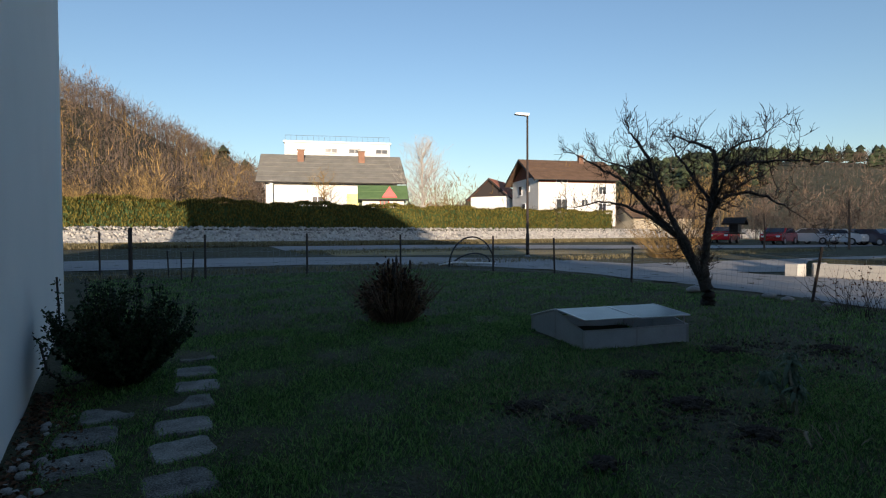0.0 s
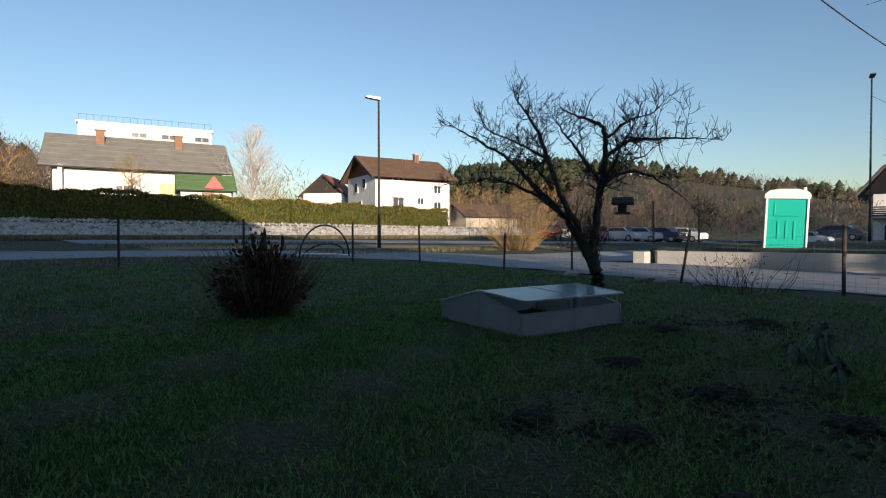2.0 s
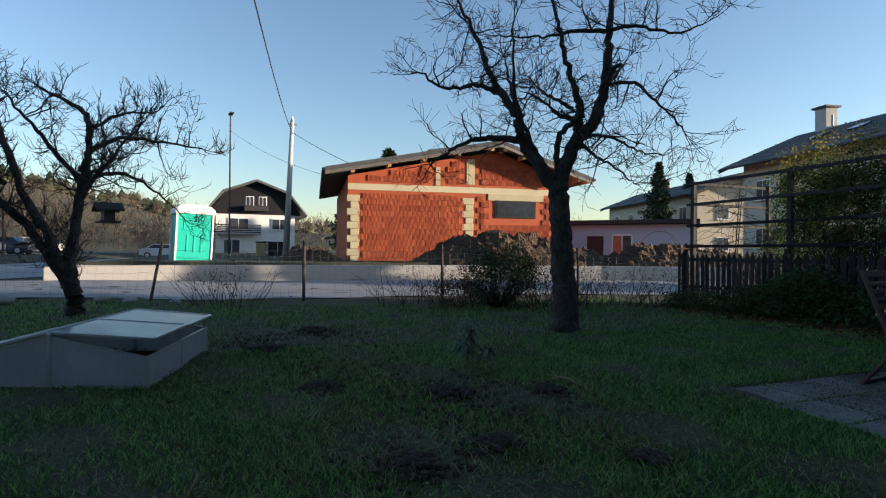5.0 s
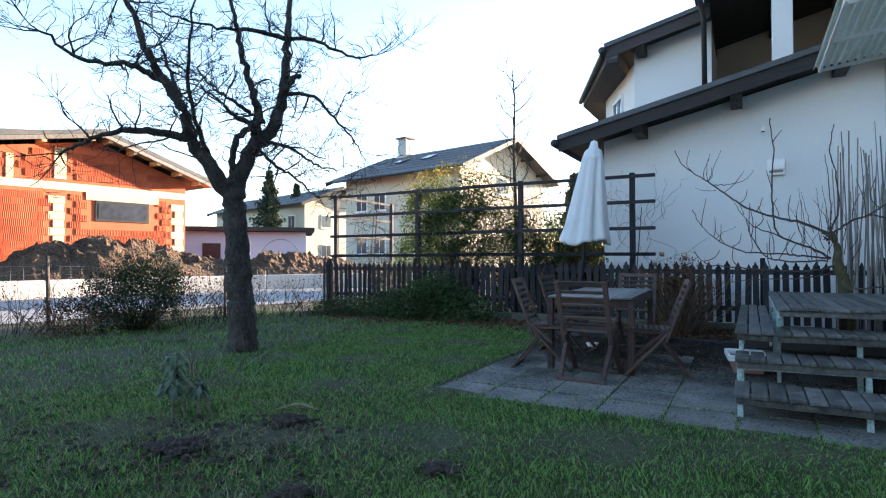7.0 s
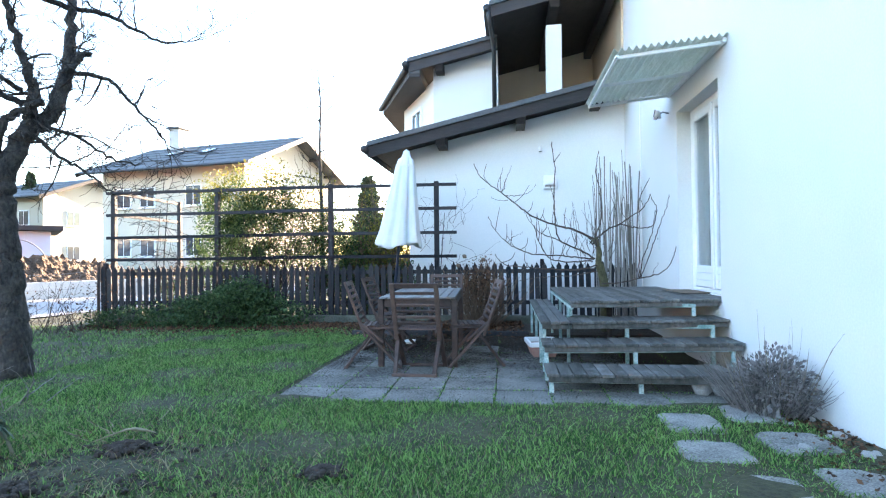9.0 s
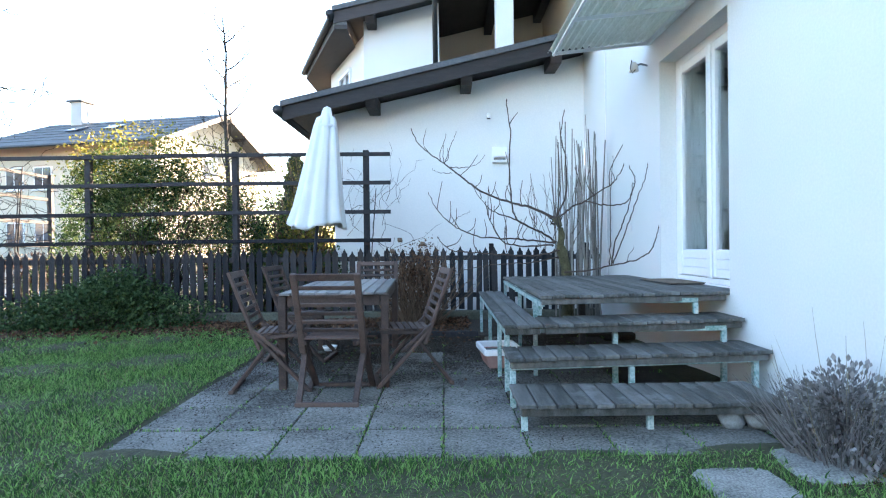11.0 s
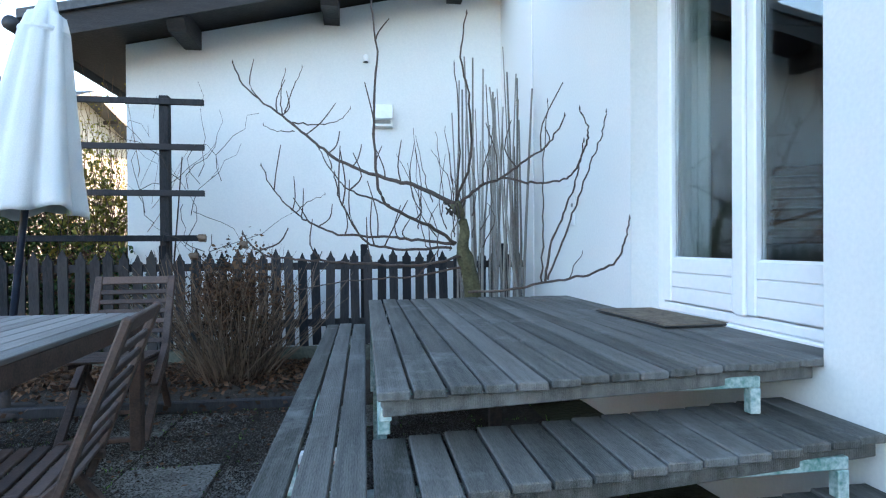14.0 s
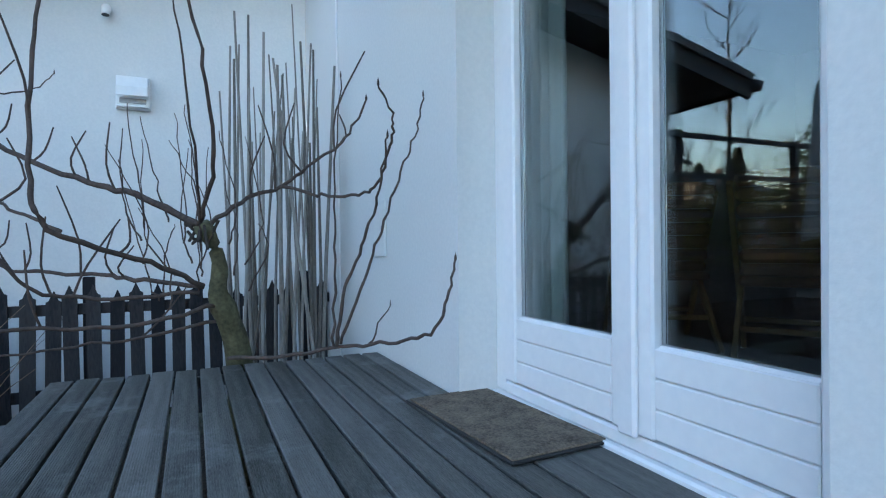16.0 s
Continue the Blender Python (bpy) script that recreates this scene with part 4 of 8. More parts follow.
fence = thing("picket_fence", "dark stained picket fence with pointed tops on a low concrete kerb", "fence")
pk = [picket(h) for h in (0.97, 0.99, 0.95)]
for z in (0.40, 0.98):
    part("rail", MB().box((4.75, FY - 0.04, z), (10.5, 0.035, 0.075), chamfer=0.004), M_FENCE, fence)
x, k = -0.42, 0
while x < 9.98:
    shared("picket", pk[k % 3], fence, pose(x + random.uniform(-0.006, 0.006), FY, 0.17 + random.uniform(-0.012, 0.012), random.uniform(-0.6, 0.6), random.uniform(-1.2, 1.2), 0))
    x, k = x + 0.131, k + 1
for px in (9.95, 7.59, 5.25, 3.17, 1.2, -0.3):
    part("post", MB().box((px, FY - 0.09, 0.6), (0.07, 0.07, 1.2), chamfer=0.006), M_FENCE, fence)
part("kerb", MB().box((4.75, FY - 0.03, 0.06), (10.6, 0.12, 0.2), chamfer=0.015), M_KERB, fence, "low mossy concrete kerb")

perg = thing("pergola", "dark stained post and rail pergola above the picket fence", "pergola")
for px, pz in ((9.83, 2.68), (7.59, 2.68), (5.25, 2.70), (3.17, 2.70)):
    part("post", MB().box((px, FY - 0.17, pz / 2), (0.09, 0.09, pz), chamfer=0.006), M_FENCE, perg)
for z in (1.27, 1.72, 2.18, 2.63):
    part("rail", MB().beam((2.78, FY - 0.105, z), (6.4, FY - 0.105, z + 0.01), 0.035, 0.06, 0.004), M_FENCE, perg)
    part("rail", MB().beam((6.41, FY - 0.105, z), (9.95, FY - 0.105, z - 0.01), 0.035, 0.06, 0.004), M_FENCE, perg)
    part("side_rail", MB().beam((9.83, FY - 0.22, z), (9.83, FY - 2.4, z), 0.035, 0.06, 0.004), M_FENCE, perg)
part("post", MB().box((9.83, FY - 2.45, 1.34), (0.09, 0.09, 2.68), chamfer=0.006), M_FENCE, perg)


# ---- plants ----
def grow(p, d, length, r, depth, mb, twig, rng, up=0.25, spread=0.6, kids=3, taper=0.62, wander=0.18, seg=5, minr=0.004, sides=6):
    """One limb with its side branches; thick ones go into mb, thin ones into twig."""
    p, d = Vector(p), Vector(d).normalized()
    pts, rad = [p.copy()], [r]
    for i in range(seg):
        d = (d + Vector((rng.gauss(0, wander), rng.gauss(0, wander), rng.gauss(0, wander) + up * 0.25))).normalized()
        p = p + d * (length / seg)
        pts.append(p.copy())
        rad.append(max(minr * 0.6, r * (1 - (1 - taper) * (i + 1) / seg)))
    (mb if r > 0.022 else twig).tube(pts, rad, sides if r > 0.022 else (4 if r > 0.009 else 3), False)
    if depth <= 0:
        return
    for k in range(kids):
        i = rng.randint(max(1, seg // 3), seg)
        base = pts[i]
        t = Vector((rng.gauss(0, 1), rng.gauss(0, 1), rng.gauss(0, 0.7) + up)).normalized()
        axis = (pts[i] - pts[i - 1]).normalized()
        nd = (axis * (1 - spread) + t * spread).normalized()
        grow(base, nd, length * rng.uniform(0.48, 0.78), max(minr, rad[i] * rng.uniform(0.45, 0.68)), depth - 1, mb, twig, rng, up, spread, kids, taper, wander, max(3, seg - 1), minr, sides)


def fruit_tree(name, label, at, trunk, limbs, seed, depth=4, kids=4, up=0.5, minr=0.004, spread=0.62):
    """trunk: points and radii; limbs: (start, way, length, radius)."""
    rng = random.Random(seed)
    t = thing(name, label, "tree", at)
    wood, twig = MB(), MB()
    wood.tube([p for p, _ in trunk], [r for _, r in trunk], 12)
    for p, d, ln, r in limbs:
        grow(p, d, ln, r, depth, wood, twig, rng, up, spread, kids, 0.55, 0.16, 6, minr)
    part("trunk", wood, M_BARK, t, "rough dark trunk and limbs", True)
    part("crown", twig, M_TWIG, t, "bare thorny winter twigs")
    return t


def curve(pts, k=5):
    """A smooth line through a few points."""
    pts = [Vector(p) for p in pts]
    out = []
    for i in range(len(pts) - 1):
        p0, p1, p2, p3 = pts[max(i - 1, 0)], pts[i], pts[i + 1], pts[min(i + 2, len(pts) - 1)]
        for q in range(k):
            t = q / k
            out.append(0.5 * ((2 * p1) + (p2 - p0) * t + (2 * p0 - 5 * p1 + 4 * p2 - p3) * t * t + (3 * p1 - 3 * p2 + p3 - p0) * t ** 3))
    return out + [pts[-1]]


def orchard_tree(name, label, at, side, limbs, seed, twigs=9.0, reach=0.75, up=0.35, minr=0.004, depth=2):
    """Limbs lie about the upright plane through `side`; each is (r0, r1, lean out of it, [(along, z), ...], twigs per metre)."""
    rng = random.Random(seed)
    t = thing(name, label, "tree", at)
    wood, twig = MB(), MB()
    s = Vector((side[0], side[1], 0)).normalized()
    o = Vector((s.y, -s.x, 0))
    for r0, r1, lean_, line, dens in limbs:
        z0 = line[0][1]
        pts = curve([s * a + o * (lean_ * abs(z - z0 if abs(z - z0) > abs(a - line[0][0]) else a - line[0][0])) + Vector((0, 0, z)) for a, z in line], 6)
        m = len(pts) - 1
        knot = 0.06 if r0 > 0.03 else 0.03
        pts = [p + Vector((rng.gauss(0, 1), rng.gauss(0, 1), rng.gauss(0, 1))) * (0.012 if 0 < i < m else 0) for i, p in enumerate(pts)]
        rad = [(r0 + (r1 - r0) * i / m) * (1 + rng.uniform(-knot, 1.6 * knot)) for i in range(m + 1)]
        wood.tube(pts, rad, 12 if r0 > 0.05 else 7, True)
        for i in range(1, m + 1):
            step = (pts[i] - pts[i - 1]).length
            n = dens * step * twigs
            for _ in range(int(n) + (rng.random() < n % 1)):
                ax = (pts[i] - pts[i - 1]).normalized()
                w = Vector((rng.gauss(0, 1), rng.gauss(0, 1), rng.gauss(0, 0.8) + up))
                w = (w - ax * w.dot(ax) * 0.7).normalized()
                big = rng.random() < 0.3
                grow(pts[i - 1].lerp(pts[i], rng.random()), w, reach * (rng.uniform(0.8, 1.5) if big else rng.uniform(0.25, 0.7)), min(rad[i] * 0.6, 0.014 if big else 0.007), depth if big else depth - 1, wood, twig, rng, up, 0.6, 4, 0.5, 0.20, 5, minr)
        if r1 < 0.03 and dens > 0:
            for _ in range(3):
                grow(pts[-1], (pts[-1] - pts[-3]) + Vector((rng.gauss(0, 0.06), rng.gauss(0, 0.06), rng.gauss(0.02, 0.05))), reach, r1 * 0.8, depth, wood, twig, rng, up, 0.55, 4, 0.5, 0.16, 5, minr)
    part("trunk", wood, M_BARK, t, "rough dark trunk and limbs", True)
    tagged(part("crown", twig, M_TWIG, t, "bare thorny winter twigs"), kind="stuff")
    return t


TREE1 = (10.6, 6.5, gz(10.6, 6.5) - 0.03)
orchard_tree("apple_tree", "small bare apple tree with a wide low crown", TREE1, (0.36, -0.93), [
    (0.15, 0.11, 0.0, [(0.0, -0.05), (-0.01, 0.15), (-0.05, 0.35), (-0.1, 0.6)], 0),
    (0.085, 0.02, 0.03, [(-0.1, 0.5), (-0.07, 1.2), (0.05, 2.1), (0.12, 2.6), (0.1, 3.1), (-0.14, 3.3), (-0.4, 3.4)], 0.8),
    (0.085, 0.012, -0.10, [(-0.1, 0.45), (-0.35, 0.95), (-0.71, 1.5), (-1.45, 2.25), (-1.77, 2.6), (-2.4, 3.05), (-3.0, 3.4)], 1.0),
    (0.075, 0.014, 0.15, [(-0.12, 0.6), (-0.4, 1.25), (-0.71, 1.9), (-1.05, 2.9), (-1.3, 3.4), (-1.5, 3.7)], 1.1),
    (0.042, 0.010, 0.25, [(-0.71, 1.5), (-1.39, 2.0), (-2.1, 2.2), (-2.7, 2.1)], 1.2),
    (0.045, 0.010, 0.2, [(0.1, 2.55), (0.55, 2.85), (1.15, 2.85), (1.75, 2.8)], 1.3),
    (0.042, 0.009, -0.3, [(0.05, 2.1), (0.57, 2.32), (1.15, 2.1), (1.7, 1.65)], 1.2),
    (0.045, 0.010, -0.35, [(0.06, 2.05), (-0.3, 2.6), (-0.7, 3.15), (-0.95, 3.5)], 1.2),
    (0.04, 0.010, 0.9, [(0.0, 1.8), (0.3, 2.4), (0.6, 2.9)], 1.2),
    (0.04, 0.010, -0.9, [(0.0, 1.9), (0.35, 2.4), (0.9, 2.75)], 1.2),
    (0.036, 0.010, -0.7, [(-0.9, 2.0), (-1.2, 2.4), (-1.6, 2.8)], 1.2),
    (0.034, 0.010, 0.7, [(-1.0, 2.6), (-1.5, 2.9), (-2.0, 3.1)], 1.2),
    (0.034, 0.010, 0.5, [(0.1, 2.9), (0.5, 3.2), (1.0, 3.3)], 1.2)], 11, 15.0, 0.40, 0.4, 0.0054)
TREE2 = (7.15, -0.1, -0.03)
orchard_tree("plum_tree", "old bare fruit tree with a stout dark forked trunk", TREE2, (-0.65, -0.76), [
    (0.20, 0.125, 0.0, [(0.0, -0.05), (0.0, 0.12), (0.0, 0.5), (-0.04, 0.95), (-0.07, 1.45), (-0.1, 1.9), (-0.11, 2.2)], 0),
    (0.105, 0.018, 0.06, [(-0.12, 2.0), (-0.37, 2.38), (-0.59, 2.69), (-0.7, 3.1), (-0.94, 3.46), (-1.1, 3.75), (-1.3, 4.3), (-1.6, 4.9)], 0.6),
    (0.06, 0.012, 0.05, [(-0.62, 2.76), (-0.91, 2.8), (-1.3, 2.8), (-1.7, 2.65), (-2.0, 2.45)], 1.1),
    (0.045, 0.012, 0.1, [(-0.95, 3.45), (-1.3, 3.6), (-1.8, 3.6), (-2.2, 3.85)], 1.1),
    (0.115, 0.02, -0.05, [(-0.1, 2.1), (0.13, 2.68), (0.37, 2.98), (0.52, 3.48), (0.55, 4.1), (0.6, 4.7), (0.75, 5.4)], 0.6),
    (0.065, 0.014, 0.10, [(0.15, 2.85), (0.18, 3.17), (0.09, 3.51), (-0.04, 3.94), (-0.12, 4.4), (-0.3, 5.0)], 0.8),
    (0.045, 0.035, 0.3, [(-0.12, 2.3), (-0.1, 2.68), (0.08, 2.92), (0.26, 3.0)], 0.2),
    (0.04, 0.018, 0.3, [(0.12, 3.0), (-0.09, 3.06), (-0.23, 3.2)], 0.7),
    (0.03, 0.009, 0.2, [(0.55, 3.46), (0.92, 3.39), (1.21, 3.09), (1.5, 2.71)], 1.1),
    (0.026, 0.008, -0.3, [(0.25, 2.76), (0.63, 2.73), (0.93, 2.57), (1.28, 2.49)], 1.2),
    (0.026, 0.008, 0.35, [(0.2, 2.67), (0.44, 2.42), (0.7, 2.26), (0.9, 2.05)], 1.2),
    (0.035, 0.010, 0.2, [(0.55, 4.2), (0.08, 4.2), (-0.3, 4.15), (-0.9, 4.2)], 1.1),
    (0.03, 0.009, 0.3, [(0.6, 4.2), (0.95, 4.15), (1.38, 3.97), (1.7, 4.0)], 1.1),
    (0.028, 0.009, -0.3, [(0.09, 3.12), (-0.15, 3.33), (-0.41, 3.49), (-0.57, 3.73)], 1.1),
    (0.036, 0.010, -0.8, [(0.35, 2.95), (0.5, 3.5), (0.8, 4.1)], 1.0),
    (0.036, 0.010, 0.8, [(-0.4, 2.5), (-0.6, 3.2), (-0.5, 4.0)], 1.0),
    (0.036, 0.010, -0.7, [(-0.7, 3.1), (-0.9, 3.7), (-1.1, 4.3)], 1.0),
    (0.045, 0.03, 0.1, [(0.5, 3.45), (0.64, 3.66), (0.72, 3.70)], 0.2)], 23, 11.0, 0.5, 0.2, 0.0042)


def stems(at, n, height, spread, r0, rng, bend=0.15, seg=4, base=0.06, sides=3):
    m = MB()
    for k in range(n):
        a, q = rng.uniform(0, 2 * math.pi), rng.random() ** 0.5
        h = height * rng.uniform(0.55, 1.0)
        p = Vector((at[0] + base * q * math.cos(a) * 3, at[1] + base * q * math.sin(a) * 3, at[2]))
        d = Vector((math.cos(a) * spread * q, math.sin(a) * spread * q, 1)).normalized()
        pts = [p.copy()]
        for i in range(seg):
            d = (d + Vector((rng.gauss(0, bend), rng.gauss(0, bend), rng.gauss(0, bend * 0.4)))).normalized()
            p = p + d * (h / seg)
            pts.append(p.copy())
        r = r0 * rng.uniform(0.6, 1.2)
        m.tube(pts, [r * (1 - 0.75 * i / seg) for i in range(seg + 1)], sides, False)
    return m


def shell(c, s, n, rng, lo=0.55):
    """Points spread through the outer part of an uneven ball."""
    d = rng.normal(size=(n, 3))
    d /= np.linalg.norm(d, axis=1)[:, None]
    bump = 1 + 0.22 * np.sin(d[:, 0] * 5 + d[:, 2] * 3) + 0.16 * np.sin(d[:, 1] * 7 - d[:, 2] * 4)
    r = rng.uniform(lo, 1, n) * bump
    return np.asarray(c) + d * r[:, None] * np.asarray(s)


def shrub(name, label, at, leaf_clouds, stem_args=None, stem_mat=M_TWIG, seed=1, category="shrub"):
    """leaf_clouds: (centre, half sizes, leaf count, leaf size, material)."""
    t = thing(name, label, category, at)
    rng = np.random.default_rng(seed)
    groups = {}
    for c, s, n, size, m in leaf_clouds:
        p = shell(c, s, n, rng)
        p[:, 2] = np.maximum(p[:, 2], 0.02)
        groups.setdefault(m.name, (m, []))[1].append(leaves(p, size, rng))
    for m, vf in groups.values():
        ob = new("foliage", soup("foliage", *join(*vf), m))
        ob.parent = t
    if stem_args:
        tagged(part("stems", stems((0, 0, 0), *stem_args, random.Random(seed)), stem_mat, t), kind="stuff")
    return t


# fig tree against the house corner
fig = thing("fig_tree", "bare pruned fig tree with long upswept shoots", "tree", (0.36, -3.78, 0))
frng = random.Random(4)
FIG_AT = Vector((0.36, -3.78, 0))


def bent(pts, r, name="limb", taper=0.6, up=0, uplen=0.5, buds=True):
    """A knobbly limb through a few points, with straight young shoots rising from it."""
    fine = curve([Vector(p) - FIG_AT for p in pts], 6)
    m = len(fine) - 1
    fine = [p + Vector((frng.gauss(0, 0.005), frng.gauss(0, 0.005), frng.gauss(0, 0.005))) * (0 < i < m) for i, p in enumerate(fine)]
    rad = [0.78 * r * (1 - taper * i / m) * (1 + (0.16 if i % 3 == 1 else 0.0) * frng.random()) for i in range(m + 1)]
    limb = part(name, MB().tube(fine, rad, 8 if r > 0.012 else 6), M_FIGBARK, fig, smooth=True)
    if buds:
        part("bud", MB().lathe([(0, -0.012), (rad[-1] * 1.5, 0.0), (rad[-1] * 1.2, 0.012), (0, 0.03)], 6, fine[-1]), M_FIGBARK, limb)
    for k in range(up):
        q = fine[min(m - 1, int(m * (0.15 + 0.75 * (k + frng.random()) / up)))]
        h = uplen * frng.uniform(0.35, 1.15)
        tip = q + Vector((frng.gauss(0.0, 0.09), frng.gauss(0, 0.07), h))
        mid = q.lerp(tip, 0.45) + Vector((frng.gauss(0, 0.035), frng.gauss(0, 0.03), -0.02))
        part("shoot", MB().tube(curve([q, mid, tip], 3), [0.0062, 0.0062, 0.0058, 0.0055, 0.005, 0.0045, 0.0035], 5), M_FIGBARK, limb)
    return limb


trunk = part("trunk", MB().tube(curve([p - FIG_AT for p in (Vector((0.27, -3.92, 0)), Vector((0.28, -3.88, 0.55)), Vector((0.31, -3.80, 0.85)), Vector((0.37, -3.72, 1.04)), Vector((0.41, -3.66, 1.16)), Vector((0.40, -3.63, 1.29)), Vector((0.43, -3.6, 1.41)), Vector((0.49, -3.56, 1.52)))], 4),
                         [0.085, 0.083, 0.08, 0.078, 0.076, 0.074, 0.073, 0.072, 0.07, 0.068, 0.064, 0.062, 0.066, 0.07, 0.064, 0.056, 0.05, 0.046, 0.042, 0.044, 0.042, 0.038, 0.036, 0.036, 0.034, 0.038, 0.046, 0.048, 0.04], 12), M_FIGTRUNK, fig, "mossy grey knotted fig trunk", True)
for q in range(16):
    a = frng.uniform(0, 6.28)
    part("dry_stub", MB().tube([Vector((0.49, -3.56, 1.49)) - FIG_AT + Vector((0.04 * math.cos(a), 0.04 * math.sin(a), frng.uniform(-0.06, 0.04))), Vector((0.49, -3.56, 1.49)) - FIG_AT + Vector((0.085 * math.cos(a), 0.085 * math.sin(a), frng.uniform(-0.11, 0.06)))], 0.008, 5), M_TWIG, trunk)
bent([(0.49, -3.56, 1.51), (0.76, -3.75, 1.66), (1.03, -3.9, 1.75), (1.41, -4.1, 1.92), (1.66, -4.3, 2.13), (1.93, -4.5, 2.38), (2.26, -4.65, 2.65), (2.42, -4.75, 2.93)], 0.024, "limb", 0.7, 9, 0.34)
bent([(1.85, -4.5, 2.32), (1.63, -4.6, 2.33), (1.43, -4.7, 2.4), (1.32, -4.73, 2.52)], 0.009)
bent([(1.93, -4.5, 2.38), (1.95, -4.5, 2.59), (1.9, -4.5, 2.8)], 0.008)
bent([(1.91, -4.5, 2.41), (1.83, -4.5, 2.65), (1.75, -4.5, 2.83)], 0.008)
bent([(1.82, -4.45, 2.23), (1.98, -4.5, 2.24), (2.1, -4.5, 2.29)], 0.007)
bent([(0.48, -3.65, 1.19), (0.76, -3.8, 1.23), (1.03, -4.0, 1.26), (1.42, -4.2, 1.29), (1.69, -4.5, 1.4), (1.83, -4.62, 1.5), (2.02, -4.7, 1.68), (2.17, -4.76, 1.96)], 0.017, "limb", 0.65, 9, 0.42)
bent([(1.83, -4.62, 1.5), (1.72, -4.6, 1.6), (1.56, -4.6, 1.67)], 0.007)
bent([(0.48, -3.6, 1.2), (0.71, -3.4, 1.33), (1.05, -3.12, 1.48), (1.11, -3.15, 1.72), (1.12, -3.25, 2.13), (1.1, -3.33, 2.6), (1.13, -3.4, 3.0)], 0.018, "limb", 0.6, 3, 0.4)
bent([(1.02, -3.2, 1.47), (1.21, -3.4, 1.56), (1.39, -3.6, 1.69), (1.55, -3.8, 1.96)], 0.011, "limb", 0.6, 2, 0.3)
bent([(0.5, -3.65, 1.16), (0.95, -3.6, 1.16), (1.18, -3.5, 1.21), (1.3, -3.45, 1.38), (1.38, -3.4, 1.54), (1.41, -3.4, 1.71)], 0.014, "limb", 0.6, 5, 0.42)
bent([(0.43, -3.65, 1.09), (0.79, -3.5, 1.03), (1.3, -3.4, 1.06), (1.69, -3.3, 1.09), (1.89, -3.2, 1.13), (2.02, -3.2, 1.27)], 0.015, "limb", 0.6, 3, 0.3)
bent([(0.42, -3.7, 1.0), (0.85, -3.72, 0.93), (1.25, -3.6, 0.92), (1.7, -3.5, 0.86)], 0.012, "limb", 0.6, 2, 0.3)
bent([(0.49, -3.5, 1.53), (0.44, -3.2, 1.77), (0.47, -3.0, 2.09), (0.54, -2.95, 2.46), (0.50, -2.95, 2.75)], 0.014, "limb", 0.6, 0)
bent([(0.49, -3.5, 1.53), (0.53, -3.1, 1.92), (0.59, -2.94, 2.4)], 0.010)
bent([(0.47, -3.56, 1.51), (0.26, -3.65, 1.66), (0.07, -3.75, 1.74), (-0.07, -3.5, 1.85), (-0.19, -3.3, 1.95), (-0.27, -3.17, 2.13)], 0.017, "limb", 0.65, 5, 0.45)
bent([(0.07, -3.75, 1.74), (-0.12, -3.5, 1.68), (-0.22, -3.2, 1.65), (-0.27, -3.0, 1.69), (-0.23, -2.7, 1.82), (-0.21, -2.6, 1.91), (-0.13, -2.54, 2.02)], 0.012)
bent([(-0.11, -3.1, 0.93), (-0.2, -3.0, 1.24), (-0.27, -2.95, 1.47), (-0.35, -2.9, 1.74), (-0.42, -2.87, 1.93), (-0.45, -2.86, 2.09)], 0.010)
bent([(-0.09, -3.1, 0.92), (-0.12, -3.05, 1.2), (-0.19, -2.95, 1.43), (-0.21, -2.8, 1.65), (-0.21, -2.67, 1.85)], 0.012)
bent([(0.36, -3.68, 0.80), (0.1, -3.4, 0.84), (-0.11, -3.13, 0.91), (-0.25, -2.8, 0.97), (-0.28, -2.4, 1.07), (-0.36, -2.42, 1.19), (-0.42, -2.47, 1.34)], 0.014, "limb", 0.6, 0)
bent([(-0.22, -3.0, 0.94), (-0.31, -2.95, 1.12)], 0.006)
bent([(-0.1, -3.2, 0.90), (-0.11, -3.2, 1.32), (-0.11, -3.2, 1.74), (-0.15, -3.2, 2.24)], 0.009)
for k in range(20):
    a = frng.uniform(-0.35, 0.5)
    b = Vector((0.42 + a * 0.7, frng.uniform(-3.75, -3.5), frng.uniform(1.05, 1.6)))
    bent([b, b + Vector((a * 0.10 + frng.gauss(0, 0.05), frng.gauss(0, 0.05), 0.22)), b + Vector((a * 0.22 + frng.gauss(0, 0.07), frng.gauss(0, 0.07), frng.uniform(0.35, 0.75)))], 0.0065, "shoot", buds=False)

stk = thing("stake_bundle", "bundle of weathered grey garden stakes leaning in the corner", "stakes", (0.02, -4.30, 0))
srng = random.Random(9)
for k in range(36):
    a, b = srng.uniform(-0.30, 0.30), srng.uniform(-0.2, 0.2)
    h = srng.uniform(2.1, 3.05)
    tx, ty = a * 0.8 + srng.gauss(-0.05, 0.10), b * 0.6 - 0.12 + srng.gauss(0, 0.05)
    r = srng.uniform(0.007, 0.015)
    part("stake", MB().tube([(a, b, 0), ((a + tx) / 2 + srng.gauss(0, 0.012), (b + ty) / 2, h / 2), (max(tx, -0.45), ty, h)], [r, r * 0.9, r * 0.6], 7), M_STAKE, stk)

